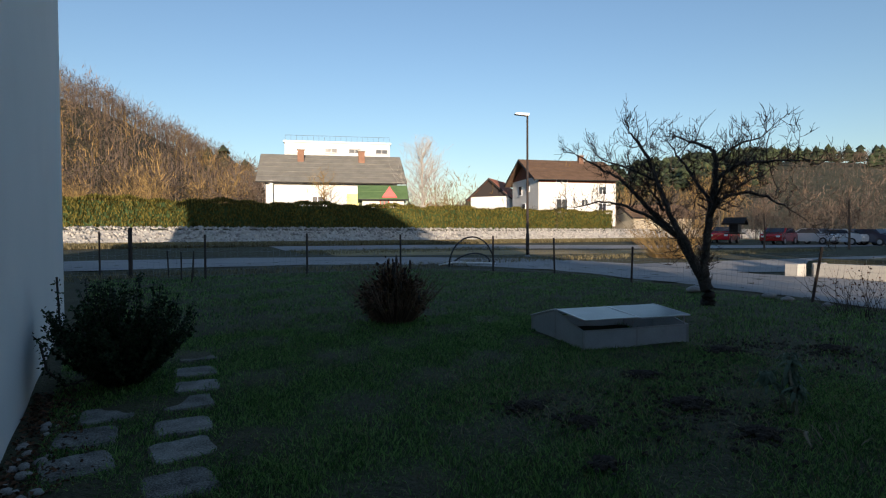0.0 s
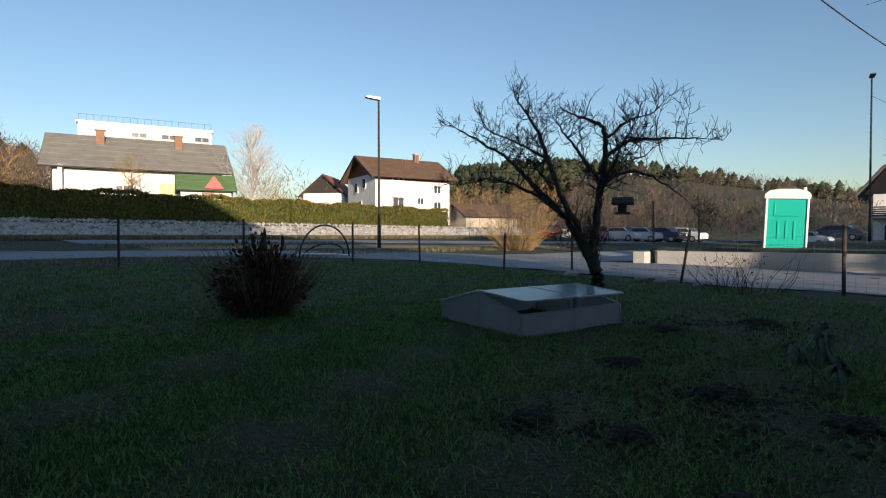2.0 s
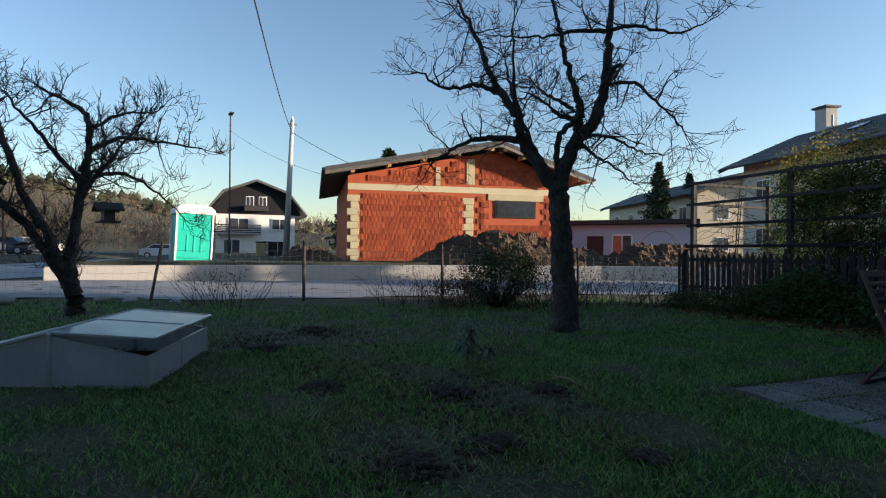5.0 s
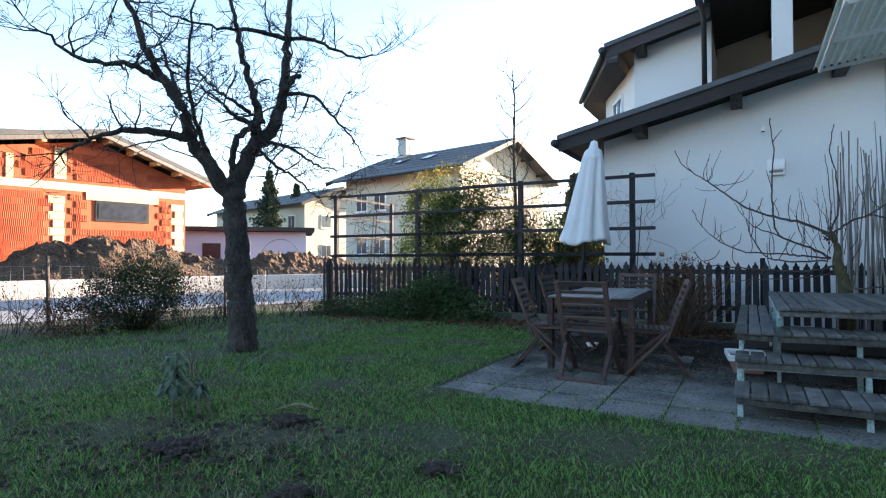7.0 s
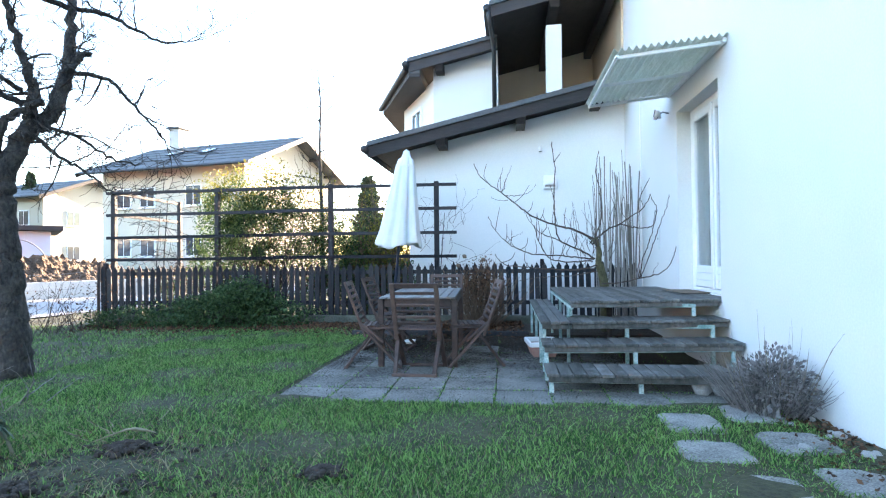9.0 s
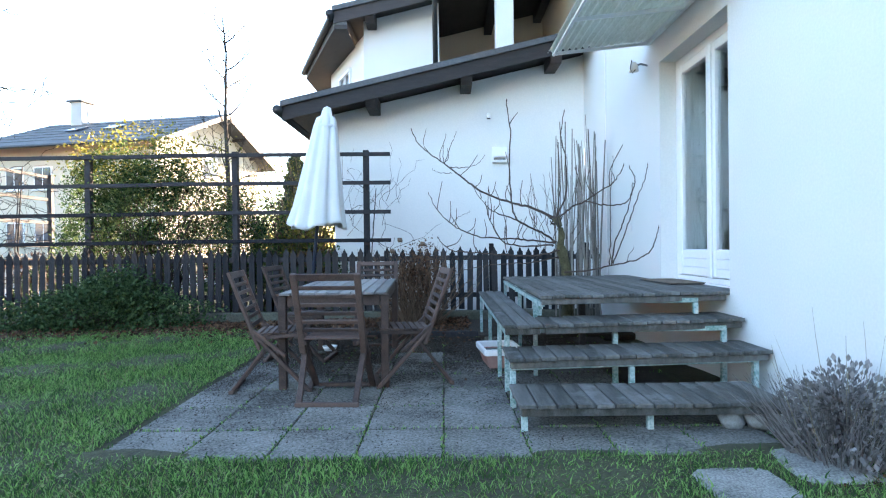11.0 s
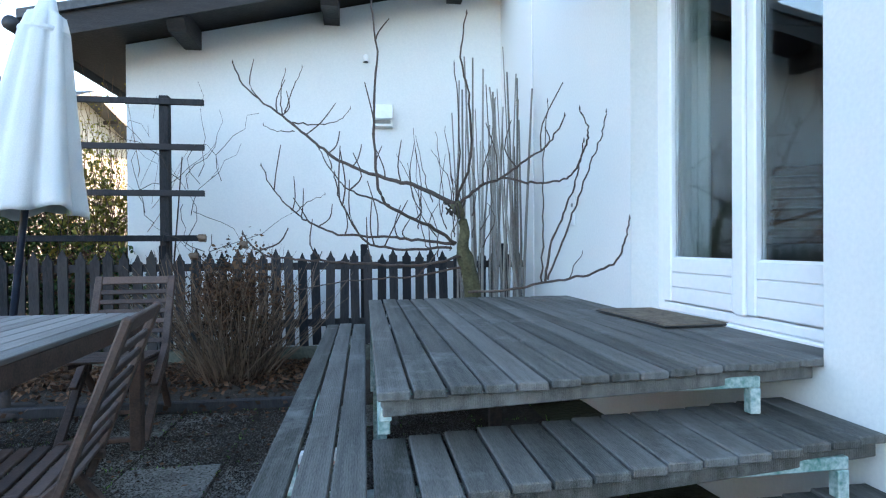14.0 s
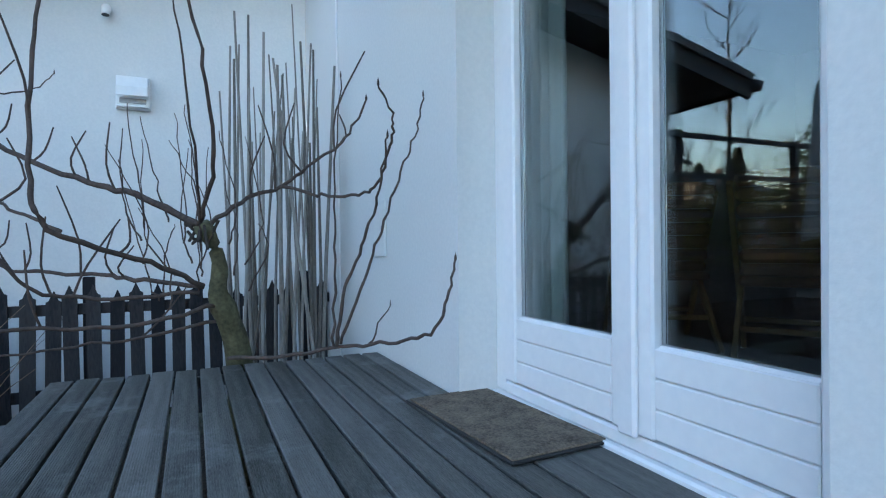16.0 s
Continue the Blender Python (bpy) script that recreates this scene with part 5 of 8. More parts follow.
# dead hydrangea in the bed by the fence
hy = thing("dead_hydrangea", "dry brown hydrangea stems with withered flower heads", "shrub", (2.35, -4.35, 0))
hy_rng = random.Random(3)
tagged(part("stems", stems((0, 0, 0), 320, 1.3, 0.6, 0.0065, hy_rng, 0.17, 6, 0.1), M_DEADSTEM, hy), kind="stuff")
hp = shell((0.0, 0, 0.72), (0.5, 0.42, 0.5), 4200, np.random.default_rng(3), 0.2)
ob = tagged(new("withered_foliage", soup("withered_foliage", *leaves(hp, 0.035, np.random.default_rng(8)), M_DEADLEAF)), kind="stuff")
ob.parent = hy
for c in ((0.22, 0.1, 1.26), (-0.1, 0.0, 1.2), (0.35, -0.1, 1.1)):
    part("flower_head", MB().blob(c, (0.04, 0.04, 0.032), 3, 8, 0.6), M_DEADSTEM, hy, "withered round flower head")

# climber on the pergola, ivy on the fence, and vines
# The yellow leaf clouds also put the low sun's backlight into leaf colour.
shrub("climbing_shrub", "dense green climbing shrub over the pergola, its yellow leaves partly painting sunlit foliage", (6.7, -5.45, 0),
      [((0.0, 0, 1.85), (1.25, 0.4, 0.95), 17000, 0.046, M_LEAF), ((0.75, -0.1, 2.3), (0.9, 0.4, 0.6), 7000, 0.042, M_LEAF), ((1.0, 0.0, 1.35), (0.75, 0.4, 0.7), 5979, 0.042, M_LEAF),
       ((-1.3, -0.3, 1.3), (0.5, 0.4, 0.9), 2850, 0.042, M_IVY), ((0.2, -0.2, 1.6), (1.1, 0.3, 0.7), 1900, 0.05, M_DEADLEAF),
       ((-0.6, -0.2, 1.85), (1.3, 0.3, 1.0), 2600, 0.042, M_LEAF_YEL), ((0.3, 0.1, 2.75), (1.4, 0.25, 0.5), 1800, 0.05, M_LEAF_YEL)], (110, 2.6, 0.5, 0.012, ), M_TWIG, 31)
shrub("ivy_mound", "sprawling dark ivy and bramble mound at the foot of the fence", (7.0, -4.45, 0.02),
      [((0.0, 0, 0.25), (1.5, 0.5, 0.45), 9000, 0.05, M_IVY), ((-0.2, 0.0, 0.5), (0.75, 0.35, 0.38), 4000, 0.05, M_IVY), ((1.8, 0.1, 0.15), (1.2, 0.4, 0.25), 3500, 0.045, M_IVY)], (60, 0.8, 1.2, 0.005), M_TWIG, 32)
shrub("evergreen_bush", "dark evergreen bush with brambles behind the fence", (5.0, -6.2, 0),
      [((0, 0, 1.1), (0.6, 0.5, 0.9), 3500, 0.06, M_LEAF), ((-0.6, -0.1, 1.5), (0.5, 0.4, 0.9), 2500, 0.06, M_LEAF_YEL), ((0.9, -0.5, 1.3), (0.6, 0.4, 1.0), 2500, 0.06, M_IVY)], (40, 2.2, 0.6, 0.01), M_TWIG, 33)


def vine(name, label, at, n, seed, size=(1.0, 0.2, 1.2), r=0.006):
    t = thing(name, label, "vine", at)
    rng = random.Random(seed)
    m = MB()
    for k in range(n):
        p = Vector((rng.uniform(-size[0], size[0]), rng.uniform(-size[1], size[1]), rng.uniform(0.1, size[2])))
        d = Vector((rng.gauss(0, 1), rng.gauss(0, 0.3), rng.gauss(0.4, 0.6))).normalized()
        pts = [p.copy()]
        for i in range(7):
            d = (d + Vector((rng.gauss(0, 0.45), rng.gauss(0, 0.2), rng.gauss(-0.05, 0.4)))).normalized()
            p = p + d * 0.14
            pts.append(p.copy())
        m.tube(pts, [r * (1 - 0.6 * i / 7) for i in range(8)], 4, False)
    m.tube([(0, 0, 0), (0.05, 0.02, size[2] * 0.5), (-0.03, 0, size[2])], [r * 3, r * 2.2, r * 1.5], 6)
    tagged(part("stems", m, M_TWIG, t), kind="stuff")
    return t


vine("grape_vine", "bare grape vine tangled on the pergola rails", (8.7, -5.2, 0), 70, 41, (1.0, 0.12, 2.5))
vine("grape_vine", "bare grape vine tangled on the side rails", (9.6, -6.3, 0), 40, 44, (0.25, 0.9, 2.4))
vine("climbing_rose", "bare rose shoots on the trellis by the wall", (3.05, -5.2, 0), 26, 42, (0.4, 0.08, 2.1), 0.004)
fruit_tree("thin_tree", "bare spindly young tree behind the fence", (5.95, -6.7, 0), [((0, 0, 0), 0.06), ((0, 0, 2.0), 0.045), ((0.05, 0, 3.6), 0.03), ((0.02, 0, 4.8), 0.016), ((0.08, 0.02, 5.5), 0.008)],
           [((0.03, 0, 1.6 + 0.17 * k), (math.cos(k * 2.4), math.sin(k * 2.4) * 0.8, 0.5), 0.85 - 0.018 * k, 0.013) for k in range(22)], 51, 2, 3, 0.5, 0.0045)
shrub("twiggy_bush", "tall tangle of bare reddish-brown twigs behind the pergola", (4.6, -7.0, 0), [((0.0, 0, 2.1), (1.3, 0.5, 1.1), 900, 0.04, M_LEAF_YEL)], (420, 3.5, 0.6, 0.008), M_DEADSTEM, 57)
for i, (x, w_) in enumerate(((4.1, 0.8), (5.5, 0.9), (7.1, 0.9), (8.6, 0.9))):
    shrub("undergrowth", "low dark evergreen undergrowth close behind the picket fence", (x, -5.75, 0),
          [((0, 0, 0.5), (w_, 0.35, 0.55), 3600, 0.05, M_IVY), ((0.2, 0.05, 0.85), (w_ * 0.7, 0.3, 0.3), 900, 0.045, M_DEADLEAF)], (50, 1.3, 0.6, 0.006), M_TWIG, 110 + i)
shrub("blossom_shrub", "tall bare shrub with pale buds behind the pergola", (5.2, -7.6, 0), [((0.0, 0, 2.2), (1.1, 0.5, 0.9), 1200, 0.04, M_LEAF_YEL)], (160, 3.2, 0.45, 0.008), M_DEADSTEM, 52)

# lavender, rosemary, dead perennial, dark bush
lv = thing("lavender", "grey dormant lavender bush beside the wall", "shrub", (-0.22, 0.62, 0))
tagged(part("stems", stems((0, 0, 0), 420, 0.50, 0.85, 0.004, random.Random(6), 0.12, 4, 0.09), M_LAV, lv), kind="stuff")
lp = shell((0, 0, 0.24), (0.30, 0.40, 0.22), 3500, np.random.default_rng(6), 0.3)
lp[:, 2] = np.maximum(lp[:, 2], 0.02)
ob = new("foliage", soup("foliage", *leaves(lp, 0.035, np.random.default_rng(6)), M_LAV))
ob.parent = lv
tagged(part("flower_stalks", stems((0, 0, 0.1), 26, 0.72, 0.5, 0.0035, random.Random(7), 0.06, 4, 0.09), M_STRAW, lv, "dry flower stalks"), kind="stuff")

rm = thing("rosemary", "large dark rosemary bush against the house wall", "shrub", (0.25, 6.05, gz(0.2, 6)))
rr = random.Random(12)
rst = MB()
rp = []
for k in range(330):
    a, q = rr.uniform(0, 2 * math.pi), rr.random() ** 0.5
    d = Vector((math.cos(a) * q * 0.95, math.sin(a) * q * 0.85, 0.5 + 0.6 * (1 - q))).normalized()
    p = Vector((math.cos(a) * 0.1, math.sin(a) * 0.1, 0))
    h = rr.uniform(0.5, 1.2) * (0.75 + 0.25 * (1 - q))
    pts = [p.copy()]
    for i in range(6):
        d = (d + Vector((rr.gauss(0, 0.08), rr.gauss(0, 0.08), 0.09))).normalized()
        p = p + d * (h / 6)
        pts.append(p.copy())
        for j in range(24):
            q2 = pts[-2].lerp(p, rr.random())
            rp.append((q2.x + rr.gauss(0, 0.012), q2.y + rr.gauss(0, 0.012), q2.z))
    rst.tube(pts, [0.007 * (1 - 0.6 * i / 6) for i in range(7)], 4, False)
for pts in ([(-0.2, -0.15, 0.15), (-0.45, -0.35, 0.12), (-0.58, -0.45, 0.3), (-0.62, -0.5, 0.55)], [(-0.3, -0.05, 0.3), (-0.5, -0.1, 0.6), (-0.52, -0.1, 1.1)]):
    rst.tube(pts, 0.01, 5)
    for i in range(len(pts) - 1):
        for j in range(60):
            q2 = Vector(pts[i]).lerp(Vector(pts[i + 1]), rr.random())
            rp.append((q2.x + rr.gauss(0, 0.02), q2.y + rr.gauss(0, 0.02), q2.z + rr.gauss(0, 0.01)))
tagged(part("stems", rst, M_TWIG, rm), kind="stuff")
ob = new("needles", soup("needles", *leaves(np.array(rp), 0.034, np.random.default_rng(2)), M_ROSEMARY))
ob.parent = rm

pr = thing("dead_perennial", "brown dead perennial clump with dark seed heads on the lawn", "plant", (4.15, 7.85, gz(4.1, 7.8)))
tagged(part("stems", stems((0, 0, 0), 360, 1.05, 0.95, 0.008, random.Random(13), 0.10, 4, 0.1), M_DEADSTEM, pr), kind="stuff")
r13 = random.Random(14)
hs = MB()
for k in range(26):
    a, q = r13.uniform(0, 6.28), r13.random()
    bx_, by_, h = 0.45 * q * math.cos(a), 0.45 * q * math.sin(a), r13.uniform(0.55, 1.1) - 0.2 * q
    hs.tube([(bx_ * 0.3, by_ * 0.3, 0), (bx_, by_, h)], 0.007, 4)
    hs.blob((bx_, by_, h), (0.025, 0.025, 0.09), k, 6, 0.5)
part("seed_heads", hs, M_POST, pr, "dark brown seed heads")
dl = shell((0, 0, 0.45), (0.5, 0.5, 0.45), 3600, np.random.default_rng(15), 0.2)
dl[:, 2] = np.maximum(dl[:, 2], 0.02)
ob = new("withered_leaves", soup("withered_leaves", *leaves(dl, 0.06, np.random.default_rng(15)), M_DEADLEAF))
ob.parent = pr
shrub("dark_bush", "dark untrimmed bush by the wire fence", (10.5, -0.75, 0), [((0, 0, 0.6), (0.8, 0.95, 0.6), 11000, 0.034, M_ROSEMARY), ((-0.1, -0.2, 0.85), (0.6, 0.7, 0.4), 4500, 0.034, M_ROSEMARY), ((0.2, 0.9, 0.3), (0.5, 0.6, 0.35), 2500, 0.034, M_DEADLEAF)], (150, 1.3, 1.1, 0.007), M_TWIG, 61)
for i, (bx_, by_) in enumerate(((11.6, 0.9), (10.9, -1.8), (10.2, -3.3), (12.2, 4.4), (9.4, -3.9), (10.5, -2.5), (10.0, -1.6), (11.0, -0.2))):
    t = thing("bramble", "bare thorny bramble shoots along the wire fence", "shrub", (bx_, by_, gz(bx_, by_)), group="brambles along the fence")
    tagged(part("stems", stems((0, 0, 0), 48, 1.2, 0.8, 0.006, random.Random(70 + i), 0.22, 6, 0.25, 4), M_TWIG, t), kind="stuff")
    q = shell((0, 0, 0.55), (0.7, 0.7, 0.5), 150, np.random.default_rng(70 + i), 0.3)
    ob = new("leaves", soup("leaves", *leaves(q, 0.045, np.random.default_rng(i)), M_DEADLEAF))
    ob.parent = t

# ---- cold frame ----
cf_ = thing("cold_frame", "low cold frame of frosted sheets with one lid propped open", "cold frame", (5.45, 4.9, gz(5.9, 5.2) - 0.02), -12.5)
L, Wd, HN, HR = 1.68, 1.42, 0.245, 0.425

part("front_panel", MB().box((L / 2, 0, HN / 2), (L, 0.012, HN)), M_POLY, cf_)
part("rear_panel", MB().box((L / 2, Wd, HN / 2), (L, 0.012, HN)), M_POLY, cf_)
for x in (0, L):
    part("gable_panel", MB().prism([(0, 0), (Wd, 0), (Wd, HN), (Wd / 2, HR), (0, HN)], "x", x - 0.006, x + 0.006), M_POLY, cf_)
    for y in (0, Wd):
        part("corner_bar", MB().box((x, y, HN / 2 + 0.01), (0.03, 0.03, HN + 0.02), chamfer=0.003), M_ALU, cf_)
    part("edge_bar", MB().beam((x, 0, HN + 0.005), (x, Wd / 2, HR + 0.005), 0.022, 0.018), M_ALU, cf_)
    part("edge_bar", MB().beam((x, Wd, HN + 0.005), (x, Wd / 2, HR + 0.005), 0.022, 0.018), M_ALU, cf_)
    part("mid_bar", MB().box((x, Wd / 2, HR / 2), (0.026, 0.03, HR), chamfer=0.003), M_ALU, cf_)
part("ridge_bar", MB().beam((-0.02, Wd / 2, HR + 0.012), (L + 0.02, Wd / 2, HR + 0.012), 0.04, 0.025, 0.004), M_ALU, cf_)
part("front_bar", MB().beam((0, 0, HN + 0.008), (L, 0, HN + 0.008), 0.022, 0.018), M_ALU, cf_)
part("middle_post", MB().box((L / 2, -0.002, HN / 2), (0.03, 0.02, HN), chamfer=0.003), M_ALU, cf_)


def lid(x0, x1, sgn, lift):
    """One lid hinged on the ridge; lift is how far its free edge is raised."""
    y0, y1 = Wd / 2 - sgn * 0.01, Wd / 2 - sgn * (Wd / 2 + 0.05)
    z0, z1 = HR + 0.028, HN + 0.02 + lift
    li = part("lid", MB().add([(x0, y0, z0), (x1, y0, z0), (x1, y1, z1), (x0, y1, z1), (x0, y0, z0 + 0.01), (x1, y0, z0 + 0.01), (x1, y1, z1 + 0.01), (x0, y1, z1 + 0.01)],
                             [(0, 1, 2, 3), (4, 5, 6, 7), (0, 1, 5, 4), (1, 2, 6, 5), (2, 3, 7, 6), (3, 0, 4, 7)]), M_LIDPANE, cf_, "shiny twin-wall lid sheet")
    for p, q in (((x0, y0, z0), (x0, y1, z1)), ((x1, y0, z0), (x1, y1, z1)), ((x0, y1, z1), (x1, y1, z1))):
        part("lid_edge", MB().beam(Vector(p) + Vector((0, 0, 0.006)), Vector(q) + Vector((0, 0, 0.006)), 0.025, 0.022, 0.003), M_ALU, li)
    if lift > 0.02:
        part("prop", MB().beam((x1 - 0.06, y1 * 0.5 + 0.02, HN + 0.01), (x1 - 0.06, y1 + 0.05 * sgn, z1), 0.014, 0.014), M_ALU, li)


lid(0.0, L / 2 - 0.01, 1, 0.13)
lid(L / 2 + 0.01, L, 1, 0.12)
lid(0.0, L / 2 - 0.01, -1, 0.0)
lid(L / 2 + 0.01, L, -1, 0.0)

# ---- wire fence towards the road ----
wf = thing("wire_fence", "sagging wire mesh fence on dark leaning steel posts", "fence")
posts = [(-3.0, 17.3, 1.25, 0, 0.025), (-0.1, 17.2, 1.25, 0, 0.025), (0.62, 17.0, 1.35, 0, 0.055), (2.35, 15.8, 1.2, 0, 0.03), (5.2, 15.95, 1.22, 0, 0.03), (8.0, 15.3, 1.2, 0, 0.03), (10.95, 14.4, 1.18, 0, 0.03),
         (12.45, 13.1, 1.15, 0.06, 0.03), (12.6, 10.15, 1.0, -0.05, 0.028), (14.0, 8.9, 1.0, 0, 0.028), (13.2, 5.8, 1.2, -0.22, 0.03), (12.7, 2.8, 1.3, 0, 0.035), (11.9, -0.1, 1.25, 0.03, 0.03), (11.0, -3.0, 1.2, 0, 0.03), (10.0, -4.95, 1.2, 0, 0.03)]
tops = []
for x, y, h, tl, r in posts:
    g = gz(x, y)
    top = (x + 0.3 * tl, y + tl, g + h)
    part("post", MB().tube([(x, y, g - 0.05), top], r, 8), M_POST, wf)
    tops.append(((x, y, g), top))
wrng = random.Random(2)
for (a, at_), (b, bt) in zip(tops, tops[1:]):
    a, b, at_, bt = Vector(a), Vector(b), Vector(at_), Vector(bt)
    n = max(3, int((b - a).length / 0.16))
    m = MB()
    hts = (0.06, 0.2, 0.34, 0.48, 0.62, 0.76, 0.88)

    def wire(u, v, a=a, b=b, at_=at_, bt=bt):
        p = a.lerp(at_, v).lerp(b.lerp(bt, v), u)
        p.z += -0.07 * v * 4 * u * (1 - u) + 0.012 * math.sin(u * 31 + v * 9)
        return p
    for v in hts:
        m.tube([wire(k / 12, v) for k in range(13)], 0.0028, 3, False)
    for k in range(1, n):
        u = k / n + wrng.uniform(-0.004, 0.004)
        m.tube([wire(u, hts[0]), wire(u + 0.002, 0.5), wire(u, hts[-1])], 0.002, 3, False)
    part("wire_mesh", m, M_METAL, wf, "thin galvanised wire mesh")
for i, (x, y) in enumerate(((1.5, 16.3), (1.75, 15.7), (2.05, 15.9), (1.9, 14.9))):
    solid("garden_stake", MB().tube([(x, y, gz(x, y) - 0.02), (x + 0.03 * (i - 1), y, gz(x, y) + 0.75)], 0.018, 6), M_POST, "thin dark stake in the lawn", "stake", group="stakes by the fence")

hoop = thing("pipe_hoop", "black plastic pipes bent into a hoop beside the road", "pipe", (11.6, 16.6, gz(11.6, 16.6)))
for k, (r, dx) in enumerate(((0.95, 0.0), (0.8, 0.15))):
    part("pipe", MB().tube([(dx + r * math.cos(math.pi * i / 16) * 1.05, 0.3 * k - 0.25 * math.sin(math.pi * i / 16) * k, (r * 1.12 if k == 0 else 0.45) * math.sin(math.pi * i / 16)) for i in range(17)], 0.03, 8), M_BLACK, hoop, smooth=True)
part("pipe", MB().tube([(-1.3, 0.2, 0.05), (-0.7, 0.1, 0.14), (0.2, -0.1, 0.1), (1.2, 0.2, 0.05)], 0.03, 8), M_WHITEPL, hoop, "pale pipe lying on the ground", True)

# bird feeder in the apple tree
bf = thing("bird_feeder", "dark wooden bird feeder hanging in the apple tree", "bird feeder", (10.9, 6.15, 1.52), 20)
part("tray", MB().box((0, 0, 0.02), (0.44, 0.30, 0.03), chamfer=0.004), M_DARKWOOD, bf)
part("hopper", MB().box((0, 0, 0.14), (0.28, 0.16, 0.2), chamfer=0.004), M_DARKWOOD, bf)
part("roof", MB().prism([(-0.22, 0.22), (0, 0.34), (0.22, 0.22), (0.22, 0.19), (0, 0.31), (-0.22, 0.19)], "y", -0.2, 0.2), M_DARKWOOD, bf)
part("hanging_wire", MB().tube([(0, 0, 0.35), (0.02, 0.0, 1.0)], 0.004, 4), M_METAL, bf)


# ---- street furniture ----
def street_lamp(at, h, rz, label):
    s = thing("street_lamp", label, "street lamp", at, rz)
    part("pole", MB().tube([(0, 0, 0), (0, 0, 1.1), (0, 0, 1.12), (0, 0, h)], [0.085, 0.085, 0.06, 0.045], 12), M_POST, s, "slim dark steel pole", True)
    head = part("lamp_head", MB().prism([(-0.05, 0.0), (0.55, 0.07), (0.62, 0.11), (0.5, 0.16), (-0.08, 0.12)], "y", -0.14, 0.14), M_METAL, s, "flat grey lamp head")
    head.matrix_basis = pose(0, 0, h - 0.02)
    part("base_collar", MB().lathe([(0.13, 0), (0.13, 0.05), (0.09, 0.1)], 12), M_METAL, s)
    return s


street_lamp((17.35, 20.34, gz(17.35, 20.34)), 6.75, 150, "slim dark street lamp with a flat head on the verge")
street_lamp((41.5, 4.3, gz(41.5, 4.3)), 9.7, 190, "slim street lamp at the end of the street")
street_lamp((62, 22, gz(62, 22)), 6.5, 190, "slim street lamp by the car park")
mast_at = (34.0, 0.9, gz(34, 0.9))
mast = thing("power_mast", "tall pale concrete power mast with cables", "mast", mast_at)
part("mast_pole", MB().tube([(0, 0.3, 0), (0, 0.0, 8.1)], [0.20, 0.11], 12), M_CONCRETE, mast, smooth=True)
part("insulator", MB().lathe([(0, 0), (0.05, 0.02), (0.06, 0.1), (0.03, 0.2)], 10, (0, 0, 8.05)), M_WHITEPL, mast)
part("bracket", MB().box((0, 0, 7.8), (0.12, 0.5, 0.08)), M_METAL, mast)


def cable(p, q, sag, r, label):
    pts = [Vector(p).lerp(Vector(q), k / 24) - Vector((0, 0, sag * 4 * (k / 24) * (1 - k / 24))) for k in range(25)]
    solid("overhead_cable", MB().tube(pts, r, 5), M_BLACK, label, "cable")


cable((34, 0.9, 8.0), (-0.3, 5.6, 6.15), 0.75, 0.016, "black overhead cable from the mast to the house")
cable((34, 0.9, 8.0), (27.0, -3.2, 4.6), 0.2, 0.016, "black overhead cable from the mast to the unfinished house")
cable((41.5, 4.3, 9.3), (28.0, -2.2, 4.5), 0.6, 0.01, "thin overhead cable from the lamp to the unfinished house")

# ---- building plot across the road ----
cw = thing("retaining_wall", "low pale concrete retaining wall along the road", "wall", kind="structure")
wl_ = [(18.7, 8.3), (18.75, 5), (18.6, 0), (18.0, -4), (16.8, -8), (15.0, -12), (12, -18)]
for (x0, y0), (x1, y1) in zip(wl_, wl_[1:]):
    part("wall_section", MB().beam((x0, y0, 0.26), (x1, y1, 0.26), 0.24, 0.72, 0.012), M_CONCRETE, cw)
part("wall_section", MB().beam((18.85, 8.35, 0.26), (25.0, 8.9, 0.26), 0.24, 0.72, 0.012), M_CONCRETE, cw)
part("kerb_stone", MB().box((18.45, 8.75, 0.3), (0.5, 0.4, 0.6), chamfer=0.02), M_CONCRETE, cw)

wc = thing("portable_toilet", "turquoise portable toilet with a white roof and frame", "toilet", (24.4, 5.75, 0.33), -78)
wc.matrix_world = wc.matrix_world @ pose(0, 0, 0, 0, 2.5, 0)
W2, HT = 0.64, 2.12
part("body", MB().box((0, 0, HT / 2), (2 * W2 - 0.04, 1.4, HT), chamfer=0.03), M_TURQ, wc)
for sx in (-W2, W2):
    for sy in (-0.7, 0.7):
        part("corner_post", MB().box((sx, sy, HT / 2), (0.07, 0.07, HT), chamfer=0.01), M_WHITEPL, wc)
rf = MB()
rf.prism([(-0.71, HT), (0.71, HT), (0.71, HT + 0.16), (0.57, HT + 0.29), (0.26, HT + 0.35), (-0.26, HT + 0.35), (-0.57, HT + 0.29), (-0.71, HT + 0.16)], "y", -0.78, 0.78)
part("roof", rf, M_WHITEPL, wc, "white domed plastic roof")
part("vent_pipe", MB().tube([(0.6, 0.6, HT), (0.6, 0.6, HT + 0.5)], 0.055, 10), M_WHITEPL, wc)
for side in (1, -1):
    for sx in (-0.28, 0.0, 0.28):
        part("pressed_rib", MB().box((sx * 0.9, side * 0.705, 0.98), (0.07, 0.03, 0.66), chamfer=0.012), M_TURQ, wc)
    part("pressed_rib", MB().box((0, side * 0.705, 1.5), (0.9, 0.03, 0.05), chamfer=0.012), M_TURQ, wc)
    part("pressed_rib", MB().box((-0.38, side * 0.705, 1.76), (0.05, 0.03, 0.45), chamfer=0.012), M_TURQ, wc)
    part("pressed_rib", MB().box((0, side * 0.705, 0.42), (0.95, 0.03, 0.05), chamfer=0.012), M_TURQ, wc)

